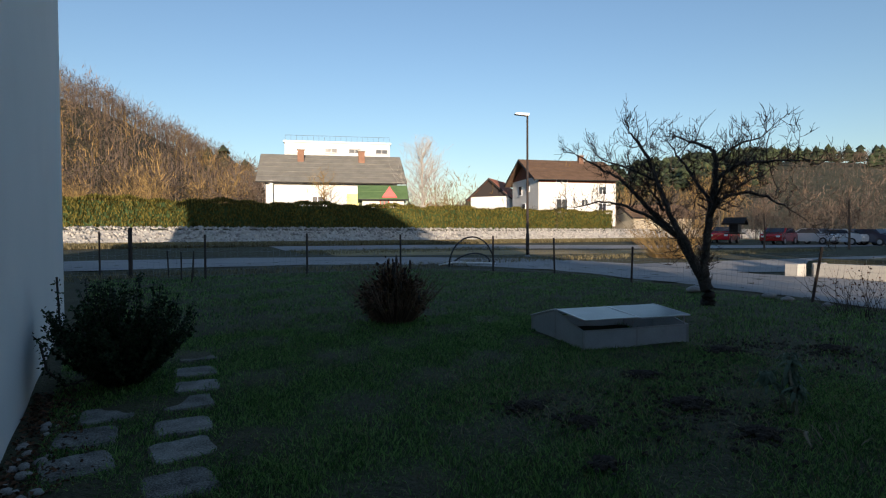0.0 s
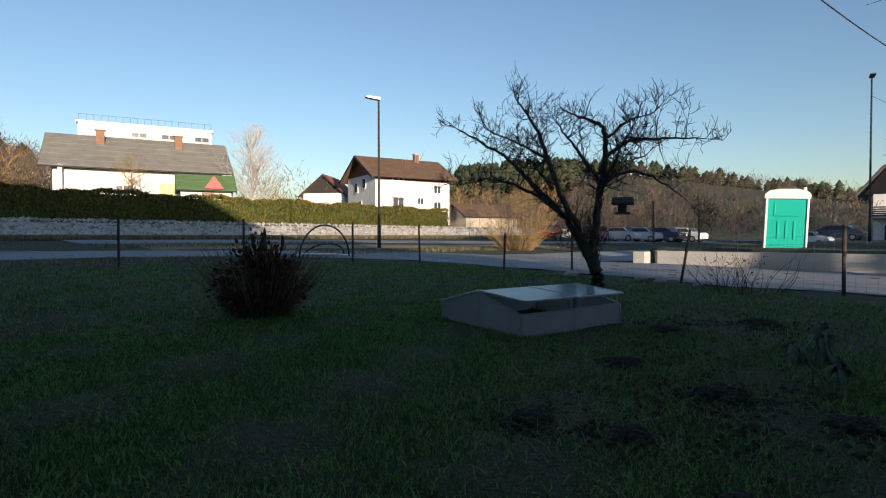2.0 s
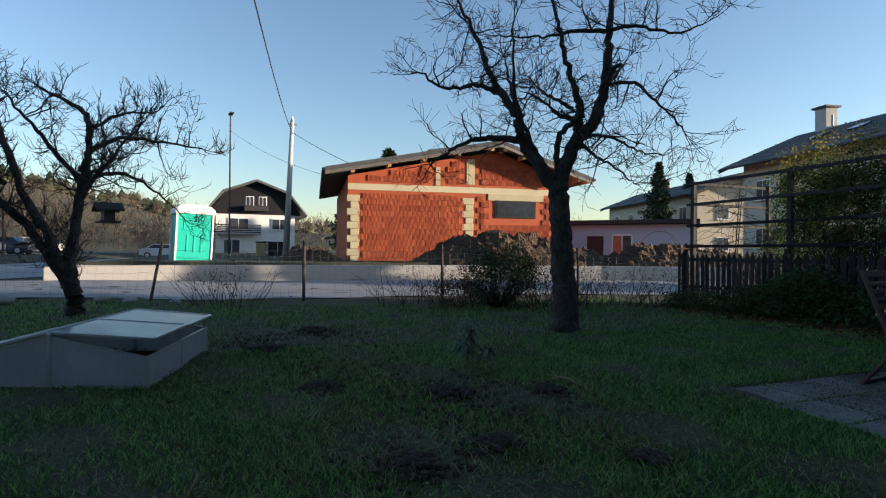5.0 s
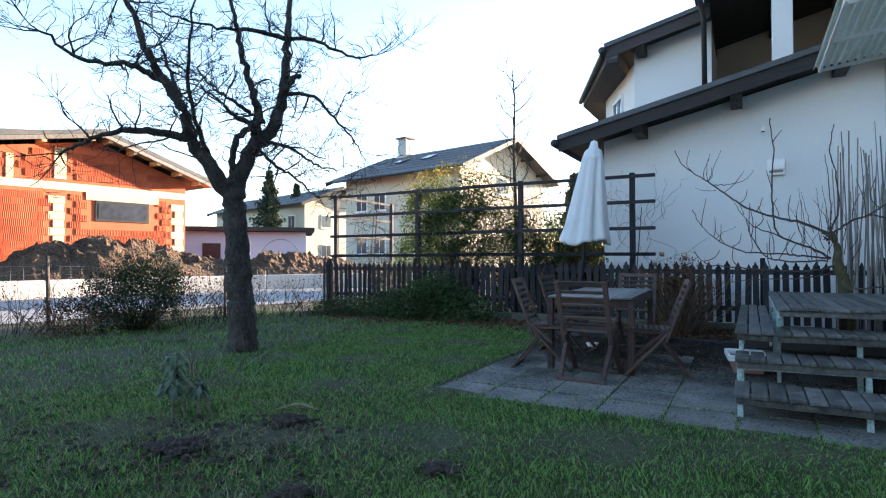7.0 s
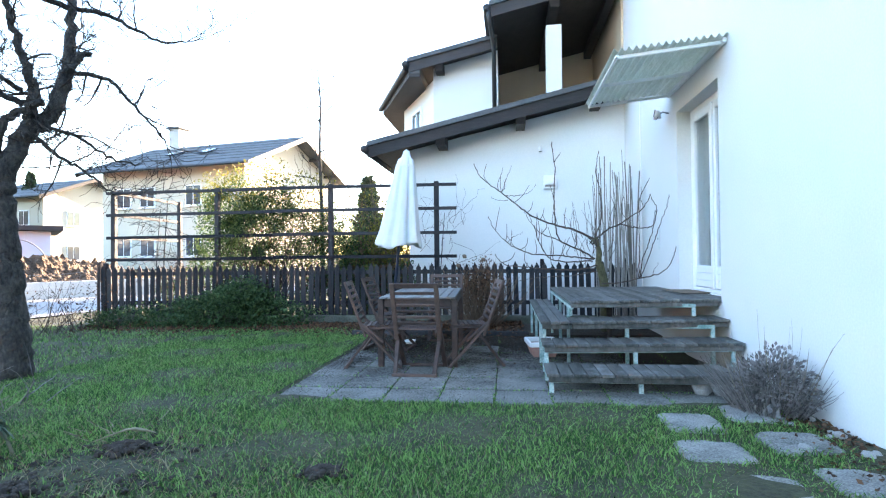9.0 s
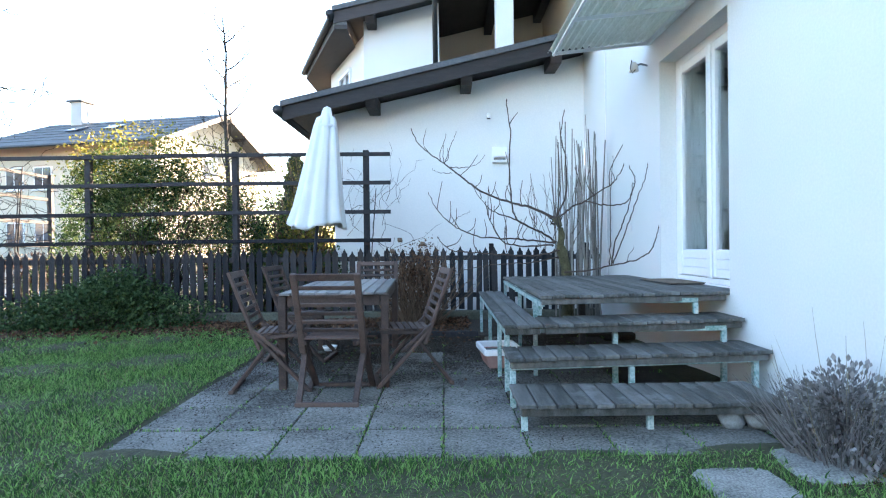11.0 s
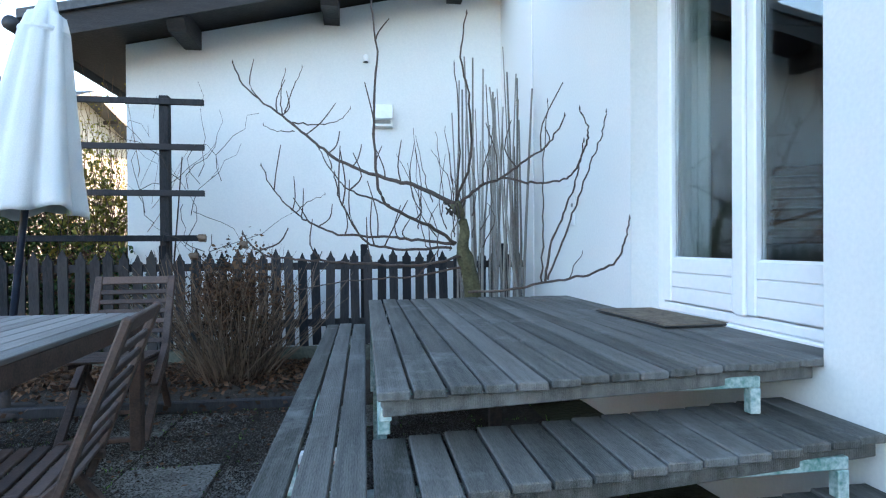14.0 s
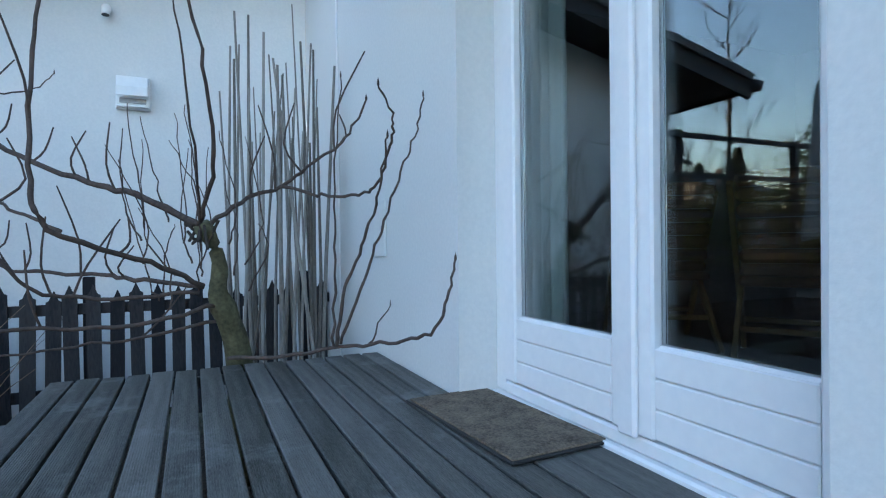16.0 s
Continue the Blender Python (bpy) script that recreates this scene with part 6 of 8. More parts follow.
# unfinished brick house; its front runs along local -y
BX, BY0, BY1, BG = 0.0, 0.0, -9.75, 0.6
bh_ = thing("brick_house", "unfinished red hollow-brick bungalow with pale block corners", "house", (23.2, -0.25, 0), -8)
RY, RZ = -6.4, 5.5
EZ0, EZ1 = 4.2, 4.33          # wall heads at the two ends of the front


def head(y):
    """Height of the front wall under the roof."""
    return EZ0 + (RZ - EZ0) * (BY0 - y) / (BY0 - RY) if y > RY else EZ1 + (RZ - EZ1) * (y - BY1) / (RY - BY1)


def bwall(name, poly, lo, hi, m, axis="x", label=""):
    return part(name, MB().prism(poly, axis, lo, hi), m, bh_, label)


front = bwall("front_wall", [(BY0, BG - 0.6), (BY0, EZ0), (RY, RZ), (BY1, EZ1), (BY1, BG - 0.6)], BX, BX + 0.3, M_BRICK)
for y_, ez_ in ((BY0 - 0.3, EZ0), (BY1, EZ1)):
    bwall("side_wall", [(BX + 0.31, BG - 0.6), (BX + 11, BG - 0.6), (BX + 11, ez_), (BX + 0.31, ez_)], y_, y_ + 0.3, M_BRICK, "y")
bwall("rear_wall", [(BY0, BG - 0.6), (BY0, EZ0), (RY, RZ), (BY1, EZ1), (BY1, BG - 0.6)], BX + 11.01, BX + 11.3, M_BRICK)
for yy, ez in ((BY0 + 0.95, EZ0 + 0.02), (BY1 - 0.95, EZ1 - 0.12)):
    zz = RZ + 0.36
    ez = ez + 0.2
    rp_ = bwall("roof_plane", [(RY, zz), (yy, ez), (yy, ez - 0.15), (RY, zz - 0.15)], BX - 0.75, BX + 12, M_ROOF)
    part("underlay_edge", MB().prism([(RY, zz - 0.16), (yy, ez - 0.16), (yy, ez - 0.30), (RY, zz - 0.30)], "x", BX - 0.74, BX - 0.69), M_STAKE, rp_, "pale grey edge board")
    part("rafter_board", MB().prism([(RY, zz - 0.16), (yy, ez - 0.16), (yy, ez - 0.20), (RY, zz - 0.20)], "x", BX - 0.68, BX - 0.01), M_RAWWOOD, rp_, "raw pine soffit boarding")
    for k in range(5):
        t = 0.05 + 0.2 * k
        y_, z_ = RY + (yy - RY) * t, zz + (ez - zz) * t
        part("purlin_end", MB().box((BX - 0.36, y_, z_ - 0.30), (0.66, 0.14, 0.18)), M_RAWWOOD, rp_)
    part("eave_gutter", MB().tube([(BX - 0.75, yy + (0.06 if yy > RY else -0.06), ez - 0.1), (BX + 12, yy + (0.06 if yy > RY else -0.06), ez - 0.1)], 0.07, 8), M_BLACK, rp_)
ridge_ = bwall("ridge_roof", [(RY + 2.6, RZ + 0.10), (RY - 0.05, RZ + 0.46), (RY - 0.05, RZ + 0.58), (RY + 2.7, RZ + 0.22)], BX + 1.5, BX + 12, M_ROOF, label="raised strip of dark roof")
ring = bwall("ring_beam", [(BY0 + 0.004, 3.62), (BY1 - 0.004, 3.62), (BY1 - 0.004, 3.88), (BY0 + 0.004, 3.88)], BX - 0.02, BX - 0.001, M_YELLOWBLOCK, label="pale concrete block ring beam")
# block columns at the corners and in the middle
for cy, w0 in ((BY0 - 0.28, 0.52), (-5.2, 0.5), (BY1 + 0.28, 0.52)):
    for k in range(14):
        z = BG - 0.55 + k * 0.28
        if z > 3.4:
            break
        wv = w0 if k % 2 else w0 * 0.66
        part("corner_block", MB().box((BX - 0.016, cy + (0.06 if k % 2 else 0.0), z + 0.137), (0.034, wv, 0.268), chamfer=0.008), M_YELLOWBLOCK, bh_)
part("block_pillar", MB().box((BX - 0.014, -3.8, 4.3), (0.03, 0.2, 0.8)), M_YELLOWBLOCK, bh_)
part("block_pillar", MB().box((BX - 0.014, -5.25, 4.55), (0.03, 0.36, 1.1)), M_YELLOWBLOCK, bh_)
part("lintel", MB().box((BX - 0.018, -7.35, 3.48), (0.036, 2.6, 0.3), chamfer=0.01), M_YELLOWBLOCK, bh_)
win = part("window", MB().box((BX - 0.01, -7.32, 2.96), (0.06, 1.92, 0.78), chamfer=0.01), M_BLACK, bh_, "dark-framed ribbon window")
part("pane", MB().box((BX - 0.045, -7.32, 2.96), (0.02, 1.72, 0.58)), M_DIM_GLASS, win)
# grooved hollow bricks, one mesh shared
hb = MB()
for k in range(7):
    hb.box((0, -0.158 + k * 0.0528, 0), (0.05, 0.030, 0.232), chamfer=0.006)
hb.box((0.012, 0, 0), (0.03, 0.372, 0.236))
hbm = hb.mesh("brick", M_BRICK)
rows_out = []
for r_ in range(20):
    z = BG - 0.4 + r_ * 0.245
    y = BY0 - 0.6 - (0.19 if r_ % 2 else 0)
    while y > BY1 + 0.65:
        gap_mid = abs(y + 5.2) < 0.42
        gap_win = -8.75 < y < -5.95 and 2.4 < z < 3.7
        gap_ring = 3.5 < z < 4.0
        gap_pil = z > 3.9 and abs(y + 3.8) < 0.25
        if z < head(y) - 0.22 and not (gap_mid or gap_win or gap_ring or gap_pil):
            rows_out.append((y, z))
        y -= 0.38
for y, z in rows_out[:300]:
    shared("brick", hbm, front, pose(BX - 0.012 + random.uniform(-0.004, 0.004), y, z))
if len(rows_out) > 300:
    hm = MB()
    base_v, base_f = list(hb.v), list(hb.f)
    for y, z in rows_out[300:]:
        hm.add([(v[0] + BX - 0.012, v[1] + y, v[2] + z) for v in base_v], base_f)
    tagged(part("upper_bricks", hm, M_BRICK, front), kind="stuff")

# spoil heaps
def heap(name, label, c, s, seed, material=M_CLAY, n=60, turn=0.0):
    vs, fs = [], []
    ct, st = math.cos(radians(turn)), math.sin(radians(turn))
    for i in range(n + 1):
        for k in range(n + 1):
            u, v = 2 * i / n - 1, 2 * k / n - 1
            r = min(1, math.hypot(u, v))
            px, py = c[0] + u * s[0] * ct - v * s[1] * st, c[1] + u * s[0] * st + v * s[1] * ct
            q = Vector((px * 0.8, py * 0.8, seed))
            h = s[2] * (1 - r * r) ** 1.2 * (1 + 0.5 * noise.noise(q * 0.9)) + (1 - r * r) * (0.34 * noise.noise(q * 2.7) + 0.28 * noise.noise(q * 7) + 0.2 * noise.noise(q * 15)) * min(1, s[2])
            vs.append((px, py, c[2] + max(-0.05, h) - 0.04))
    for i in range(n):
        for k in range(n):
            fs.append((i * (n + 1) + k, (i + 1) * (n + 1) + k, (i + 1) * (n + 1) + k + 1, i * (n + 1) + k + 1))
    return solid(name, MB().add(vs, fs), material, label, "soil heap", smooth=False)


heap("spoil_heap", "brown heap of excavated clay before the unfinished house", (19.6, -6.1, 0.5), (1.7, 4.8, 1.35), 1, turn=-15)
heap("spoil_heap", "brown heap of excavated clay before the unfinished house", (17.4, -11.2, 0.45), (1.4, 3.4, 0.9), 2, turn=-22)
heap("spoil_heap", "small heap of light clay beside the unfinished house", (23.4, 1.2, 0.55), (1.6, 1.5, 0.62), 3)
heap("spoil_heap", "long heap of clay along the retaining wall", (17.8, -13.5, 0.3), (1.6, 4.5, 0.8), 6)

# ---- houses ----
M_CHIMNEY = mat("orange_chimney_brick", (0.17, 0.09, 0.06), (0.28, 0.16, 0.11), 0.9, 2, 14, 0.2)


def window_at(parent, c, w, h, rz=0.0, frame=M_PVC, bars_=1):
    f = part("window", MB().box((0, 0, 0), (w, 0.1, h), chamfer=0.01), frame, parent)
    f.matrix_basis = pose(*c, 0, 0, rz)
    n = bars_ + 1
    pw = (w - 0.08 * (n + 1)) / n
    for k in range(n):
        part("pane", MB().box((-w / 2 + 0.08 + pw / 2 + k * (pw + 0.08), -0.06, 0), (pw, 0.02, h - 0.16)), M_DIM_GLASS, f)
    part("sill", MB().box((0, -0.1, -h / 2 - 0.04), (w + 0.1, 0.16, 0.05)), frame, f)
    return f


def gable_house(label, at, rz, size, wall_h, ridge_h, wall_mat, roof_mat, gable_mat=None, over=0.7, name="house", chimneys=(), roofside=None):
    """A house with its ridge along local x; local -y faces the garden."""
    h = thing(name, label, "house", at, rz)
    lx, ly = size
    part("wall", MB().box((0, -ly / 2 + 0.15, wall_h / 2 - 0.5), (lx, 0.3, wall_h + 1)), wall_mat, h)
    part("wall", MB().box((0, ly / 2 - 0.15, wall_h / 2 - 0.5), (lx, 0.3, wall_h + 1)), wall_mat, h)
    for sx in (-1, 1):
        part("wall", MB().box((sx * (lx / 2 - 0.15), 0, wall_h / 2 - 0.5), (0.3, ly - 0.61, wall_h + 1)), wall_mat, h)
        part("gable", MB().prism([(-ly / 2, wall_h), (ly / 2, wall_h), (0, ridge_h - 0.1)], "x", sx * lx / 2 - (0.3 if sx > 0 else 0), sx * lx / 2 + (0.3 if sx < 0 else 0)), gable_mat or wall_mat, h)
    k = (ridge_h - wall_h) / (ly / 2)
    for sy in (-1, 1):
        ye, ze = sy * (ly / 2 + over), wall_h - over * k
        rp__ = part("roof", MB().prism([(0, ridge_h + 0.12), (ye, ze + 0.12), (ye, ze - 0.06), (0, ridge_h - 0.06)], "x", -lx / 2 - over, lx / 2 + over), roof_mat, h)
        part("gutter", MB().tube([(-lx / 2 - over, ye + sy * 0.06, ze), (lx / 2 + over, ye + sy * 0.06, ze)], 0.07, 8), M_BLACK, rp__)
        # battens give the roof its courses
        n = int((ly / 2 + over) / 0.9)
        for i in range(1, n):
            t = i / n
            part("roof_course", MB().box((0, ye * t, ridge_h + 0.135 + (ze - ridge_h) * t), (lx + 2 * over, 0.05, 0.03)), roof_mat, rp__)
        for sx in (-1, 1):
            part("bargeboard", MB().prism([(0, ridge_h + 0.1), (ye, ze + 0.1), (ye, ze - 0.22), (0, ridge_h - 0.22)], "x", sx * (lx / 2 + over) - 0.03, sx * (lx / 2 + over) + 0.03), M_DARKWOOD, rp__)
    for cx, cy, ch in chimneys:
        c = part("chimney", MB().box((cx, cy, ridge_h - 0.5 + ch / 2), (0.7, 0.6, ch + 1.0), chamfer=0.02), M_CHIMNEY, h, "orange brick chimney")
        part("chimney_cap", MB().box((cx, cy, ridge_h + ch + 0.06), (0.9, 0.8, 0.1)), M_CONCRETE, c)
    return h


def polar(az, d, ex=0.5, ey=1.66):
    a = radians(az)
    return ex + d * math.sin(a), ey + d * math.cos(a)


# long white house behind the hedge
lx_, ly_ = polar(20.1, 62)
lh = gable_house("long white house with a grey sheet roof behind the hedge", (lx_, ly_, 2.6), -19, (13.6, 9.0), 5.1, 8.0, M_PLASTER, M_GREYROOF, M_DARKWOOD, 0.9, chimneys=((-3.4, -1.2, 0.45), (3.2, -1.2, 0.45)))
window_at(lh, (-1.6, -4.52, 2.6), 1.2, 1.2)
part("garage_door", MB().box((2.6, -4.52, 2.3), (2.4, 0.08, 2.3), chamfer=0.02), mat("pale_yellow_door", (0.62, 0.55, 0.22), (0.70, 0.63, 0.30), 0.6, 2, 20, 0.02), lh, "pale yellow door")
part("alcove_wall", MB().box((-6.2, -4.75, 2.2), (0.3, 1.2, 5.0)), M_PLASTER, lh)
part("balcony_edge", MB().box((-7.0, -4.9, 1.0), (1.9, 0.8, 0.25)), M_DARKWOOD, lh)
wbx, wby = polar(20.6, 85)
wbh = thing("apartment_building", "large white flat-roofed building with a roof railing", "building", (wbx, wby, 5.6), -20)
part("wall", MB().box((0, 0, 4.5), (15, 10, 10.0)), M_PLASTER, wbh)
part("roof", MB().box((0, 0, 9.6), (15.4, 10.4, 0.25)), M_PLASTER, wbh)
for k in range(20):
    part("rail_post", MB().box((-7.4 + k * 0.78, -5.0, 10.1), (0.03, 0.03, 0.8)), M_ROOF, wbh)
part("railing", MB().box((0, -5.0, 10.5), (14.9, 0.035, 0.035)), M_ROOF, wbh)
for x in (-5.5, -1.0, 2.4, 6.3):
    window_at(wbh, (x, -5.02, 8.4), 1.8, 0.7, frame=M_METAL)
# playhouse
px_, py_ = polar(25.4, 52)
ph = gable_house("small white playhouse with a green roof and red trim", (px_, py_, 3.45), -22, (3.9, 3.0), 1.8, 2.9, M_PLASTER, mat("green_roof_sheet", (0.07, 0.13, 0.05), (0.12, 0.20, 0.08), 0.7, 2, 20, 0.1), None, 0.4, name="playhouse")
M_REDTRIM = mat("red_painted_wood", (0.50, 0.03, 0.03), (0.6, 0.06, 0.05), 0.5, 3, 20, 0.05)
part("dormer", MB().prism([(-0.2, 1.7), (1.3, 1.7), (0.55, 2.75)], "y", -2.1, -0.9), M_REDTRIM, ph, "red dormer gable")
window_at(ph, (0.1, -1.53, 1.1), 0.9, 0.8, frame=M_REDTRIM)
part("balustrade", MB().box((-0.7, -1.7, 0.45), (5.2, 0.1, 0.5)), mat("bright_yellow_paint", (0.75, 0.62, 0.02), (0.8, 0.7, 0.05), 0.5, 3, 20, 0.02), ph, "bright yellow balustrade")
# white and brown two-storey house
hx, hy_ = polar(44.0, 80)
wh = gable_house("white two-storey house with brown timber gable and roof", (hx, hy_, 3.8), -17, (11.5, 9.5), 5.7, 8.4, M_PLASTER, M_BROWNROOF, mat("red_brown_cladding", (0.10, 0.035, 0.022), (0.18, 0.065, 0.04), 0.7, 2, 12, 0.2, stretch=(1, 1, 6)), 1.0, chimneys=((2.6, -0.6, 0.8),))
part("cladding", MB().box((0, -4.78, 5.3), (11.5, 0.06, 0.85)), mat("brown_cladding", (0.10, 0.035, 0.022), (0.18, 0.065, 0.04), 0.7, 2, 12, 0.2, stretch=(1, 1, 6)), wh)
for x, z, w, h in ((-2.4, 5.2, 1.7, 0.8), (3.7, 3.9, 1.2, 1.2), (-2.4, 1.9, 1.7, 1.6), (1.0, 2.2, 1.0, 1.0), (3.7, 1.4, 1.2, 1.6)):
    window_at(wh, (x, -4.78, z), w, h)
for y, z in ((1.5, 4.2), (-1.2, 4.6), (0.2, 1.6)):
    window_at(wh, (-5.78, y, z), 1.1, 1.4, -90)
rx_, ry_ = polar(37.2, 90)
rh = gable_house("small house with a red tiled roof behind the hedge", (rx_, ry_, 4.4), 35, (7, 6.5), 3.4, 6.2, M_PLASTER, M_REDROOF, M_DARKWOOD, 0.6)
window_at(rh, (0, -3.3, 2.0), 1.2, 1.2)
sx_, sy_ = polar(52.5, 82)
gable_house("low brown-roofed shed beyond the railway", (sx_, sy_, 1.5), -17, (9, 6), 2.6, 4.2, M_PLASTER_OLD, M_BROWNROOF, None, 0.5, name="shed")
hx2, hy2 = polar(11.5, 150)
gable_house("pale house on the hillside", (hx2, hy2, 12.0), 10, (9, 8), 4, 6.5, M_PLASTER, M_GREYROOF)

# dark-gabled house down the street
dx_, dy_ = polar(92.3, 72, 0.54, 4.31)
dh = thing("chalet_house", "white house with a broad dark timber gable and balconies", "house", (dx_, dy_, 0.5), 90)
part("wall", MB().box((0, 0, 2.1), (8.6, 10, 5.2)), M_PLASTER, dh)
part("gable", MB().prism([(-5.0, 4.6), (5.0, 4.6), (3.4, 7.0), (0, 8.3), (-3.4, 7.0)], "y", 4.6, 5.1), M_FENCE, dh, "dark timber gable")
for sg in (-1, 1):
    part("roof", MB().prism([(0, 8.55), (sg * 3.6, 7.2), (sg * 5.6, 4.6), (sg * 5.6, 4.4), (sg * 3.5, 6.95), (0, 8.3)], "y", -6, 6), M_ROOF, dh)
for x, z, w, h in ((-0.7, 6.0, 0.9, 1.3), (0.7, 6.0, 0.9, 1.3), (-2.6, 3.5, 1.8, 1.3), (1.9, 3.5, 2.2, 1.3), (2.6, 0.9, 1.8, 1.6), (-1.2, 0.9, 1.2, 1.4)):
    window_at(dh, (x, 5.08, z), w, h, 180)
bal_ = part("balcony", MB().box((2.0, 5.7, 2.35), (5.0, 1.2, 0.15)), M_CONCRETE, dh)
for k in range(5):
    part("balcony_board", MB().box((2.0, 6.3, 2.5 + k * 0.2), (5.0, 0.05, 0.13)), M_DARKWOOD, bal_)
part("balcony", MB().box((0, 5.5, 5.25), (2.6, 0.8, 0.6)), M_FENCE, dh, "small dark balcony")

# neighbour house, its flat annex and a further house
nb = gable_house("large cream neighbouring house with a dark corrugated roof", (23.5, -35.28, 0), -11.2, (12.0, 11.1), 7.81, 10.16, M_PLASTER_OLD, M_ROOF, None, 1.15, chimneys=())
nch = part("chimney", MB().box((4.34, 0.2, 10.6), (0.95, 0.95, 2.1), chamfer=0.02), M_CONCRETE, nb, "pale brick chimney")
part("chimney_cap", MB().box((4.34, 0.2, 11.7), (1.3, 1.3, 0.12)), M_ROOF, nch)
part("flue", MB().tube([(3.5, 0.5, 9.8), (3.5, 0.5, 11.0)], 0.08, 8), M_METAL, nb)
for x in (2.1, -0.8):
    part("skylight", MB().box((x, 2.9, 9.14), (0.9, 1.1, 0.1), pose(0, 0, 0, -23), 0.01), M_DIM_GLASS, nb, "dark skylight")
for x in (4.0, 1.9, -2.0):
    window_at(nb, (x, 5.58, 5.6), 1.3, 1.4, 180)
    window_at(nb, (x, 5.58, 2.2), 1.3, 1.4, 180)
window_at(nb, (-6.02, 0.3, 6.6), 1.3, 1.3, -90)
for k in range(5):
    part("purlin_end", MB().box((-6.5, -4.6 + 2.3 * k, 9.9 - 0.424 * abs(-4.6 + 2.3 * k)), (1.1, 0.16, 0.2)), M_DARKWOOD, nb)
ax_, ay_ = polar(131.5, 38, 1.56, 5.02)
an = thing("flat_annex", "long white flat-roofed garage building with a dark roof edge", "building", (ax_ + 1.0, ay_ + 0.97, 0.1), 44)
part("wall", MB().box((0, 0, 1.3), (10.4, 6, 2.8)), M_SHADEWHITE, an)
part("roof", MB().box((0, 0, 2.85), (11.4, 7, 0.24)), M_BLACK, an)
for sgn in (1, -1):
    part("door", MB().box((0.2, sgn * 3.01, 1.0), (1.0, 0.06, 2.0)), M_BLACK, an)
    window_at(an, (-1.4, sgn * 3.02, 1.5), 1.2, 1.2, 180 if sgn > 0 else 0)
fh = gable_house("cream house with a dark roof beyond the annex", (51.6, -45.8, 0), -14.5, (21.0, 8.6), 7.3, 9.0, M_PLASTER_OLD, M_ROOF, None, 0.9, chimneys=((2.0, 0.8, 0.8),))
for x in (-8, -4, 0, 4, 8):
    window_at(fh, (x, 4.32, 5.2), 1.4, 1.4, 180)
for z in (2.0, 5.2):
    window_at(fh, (-10.52, 1.6, z), 1.3, 1.4, -90)
hoop2 = thing("arched_frame", "thin arched metal frame standing before the flat garage", "frame", (22.6, -16.0, 0.3), 44)
part("arch", MB().tube([(1.25 * math.cos(math.pi * k / 20), 0, 1.9 * math.sin(math.pi * k / 20)) for k in range(21)], 0.025, 6), M_METAL, hoop2, smooth=True)
part("ground_bar", MB().beam((-1.25, 0, 0.02), (1.25, 0, 0.02), 0.03, 0.03), M_METAL, hoop2)


# ---- cars ----
def car(c, paint, label, at, rz):
    k = thing("car", label, "car", at, rz, group="cars in the car park")
    side = [(-2.05, 0.35), (-2.1, 0.75), (-1.9, 0.95), (-1.25, 1.02), (-0.75, 1.45), (0.75, 1.47), (1.55, 1.05), (2.05, 0.9), (2.1, 0.4), (1.7, 0.28), (-1.7, 0.28)]
    part("body", MB().prism(side, "y", -0.86, 0.86), paint, k, smooth=False)
    for sg in (-1, 1):
        part("side_window", MB().prism([(-1.1, 1.03), (-0.7, 1.38), (0.7, 1.40), (1.3, 1.06)], "y", sg * 0.865 - 0.005, sg * 0.865 + 0.005), M_DIM_GLASS, k)
        for x in (-1.3, 1.3):
            w = part("wheel", MB().lathe([(0.0, -0.09), (0.32, -0.09), (0.33, 0), (0.32, 0.09), (0.0, 0.09)], 18), M_BLACK, k)
            w.matrix_basis = pose(x, sg * 0.80, 0.33, 90, 0, 0)
            part("rim", MB().lathe([(0.0, -0.1), (0.2, -0.1), (0.2, 0.1), (0, 0.1)], 12), M_ALU, w)
    part("windscreen", MB().prism([(-1.22, 1.04), (-0.8, 1.42), (-0.83, 1.45), (-1.27, 1.06)], "y", -0.72, 0.72), M_DIM_GLASS, k)
    part("rear_window", MB().prism([(1.5, 1.1), (0.82, 1.45), (0.85, 1.47), (1.54, 1.12)], "y", -0.72, 0.72), M_DIM_GLASS, k)
    for sg in (-0.6, 0.6):
        part("headlight", MB().box((-2.08, sg, 0.72), (0.06, 0.32, 0.14), chamfer=0.02), M_WHITEPL, k)
        part("tail_light", MB().box((2.06, sg, 0.82), (0.06, 0.25, 0.2), chamfer=0.02), M_REDTRIM, k)
    return k


for az, d, col, nm, rz in ((59.6, 54, (0.45, 0.02, 0.03), "red", 20), (64.0, 56, (0.35, 0.02, 0.02), "dark red", 10), (66.6, 60, (0.5, 0.52, 0.55), "silver", 80), (68.6, 60, (0.55, 0.57, 0.6), "silver", 80),
                           (70.4, 60, (0.05, 0.06, 0.09), "dark blue", 80), (72.2, 61, (0.6, 0.6, 0.6), "white", 80), (82.0, 64, (0.6, 0.62, 0.65), "silver", 80), (84.3, 66, (0.08, 0.1, 0.16), "blue", 80)):
    x, y = polar(az, d)
    car(None, car_paint(nm.replace(" ", "_") + "_car_paint", col), nm + " parked hatchback car", (x, y, gz(x, y)), rz)
for i, (ddx, ddy) in enumerate(((40.0, 2.3), (40.4, 1.5), (39.6, 0.9))):
    b = thing("waste_bin", "wheeled waste bin beside the unfinished house", "bin", (ddx, ddy, 0.55), group="bins")
    part("bin_body", MB().box((0, 0, 0.5), (0.55, 0.6, 1.0), chamfer=0.04), M_BLACK if i else M_RAWWOOD, b)
    part("lid", MB().box((0, 0, 1.04), (0.6, 0.66, 0.08), chamfer=0.02), M_BLACK, b)

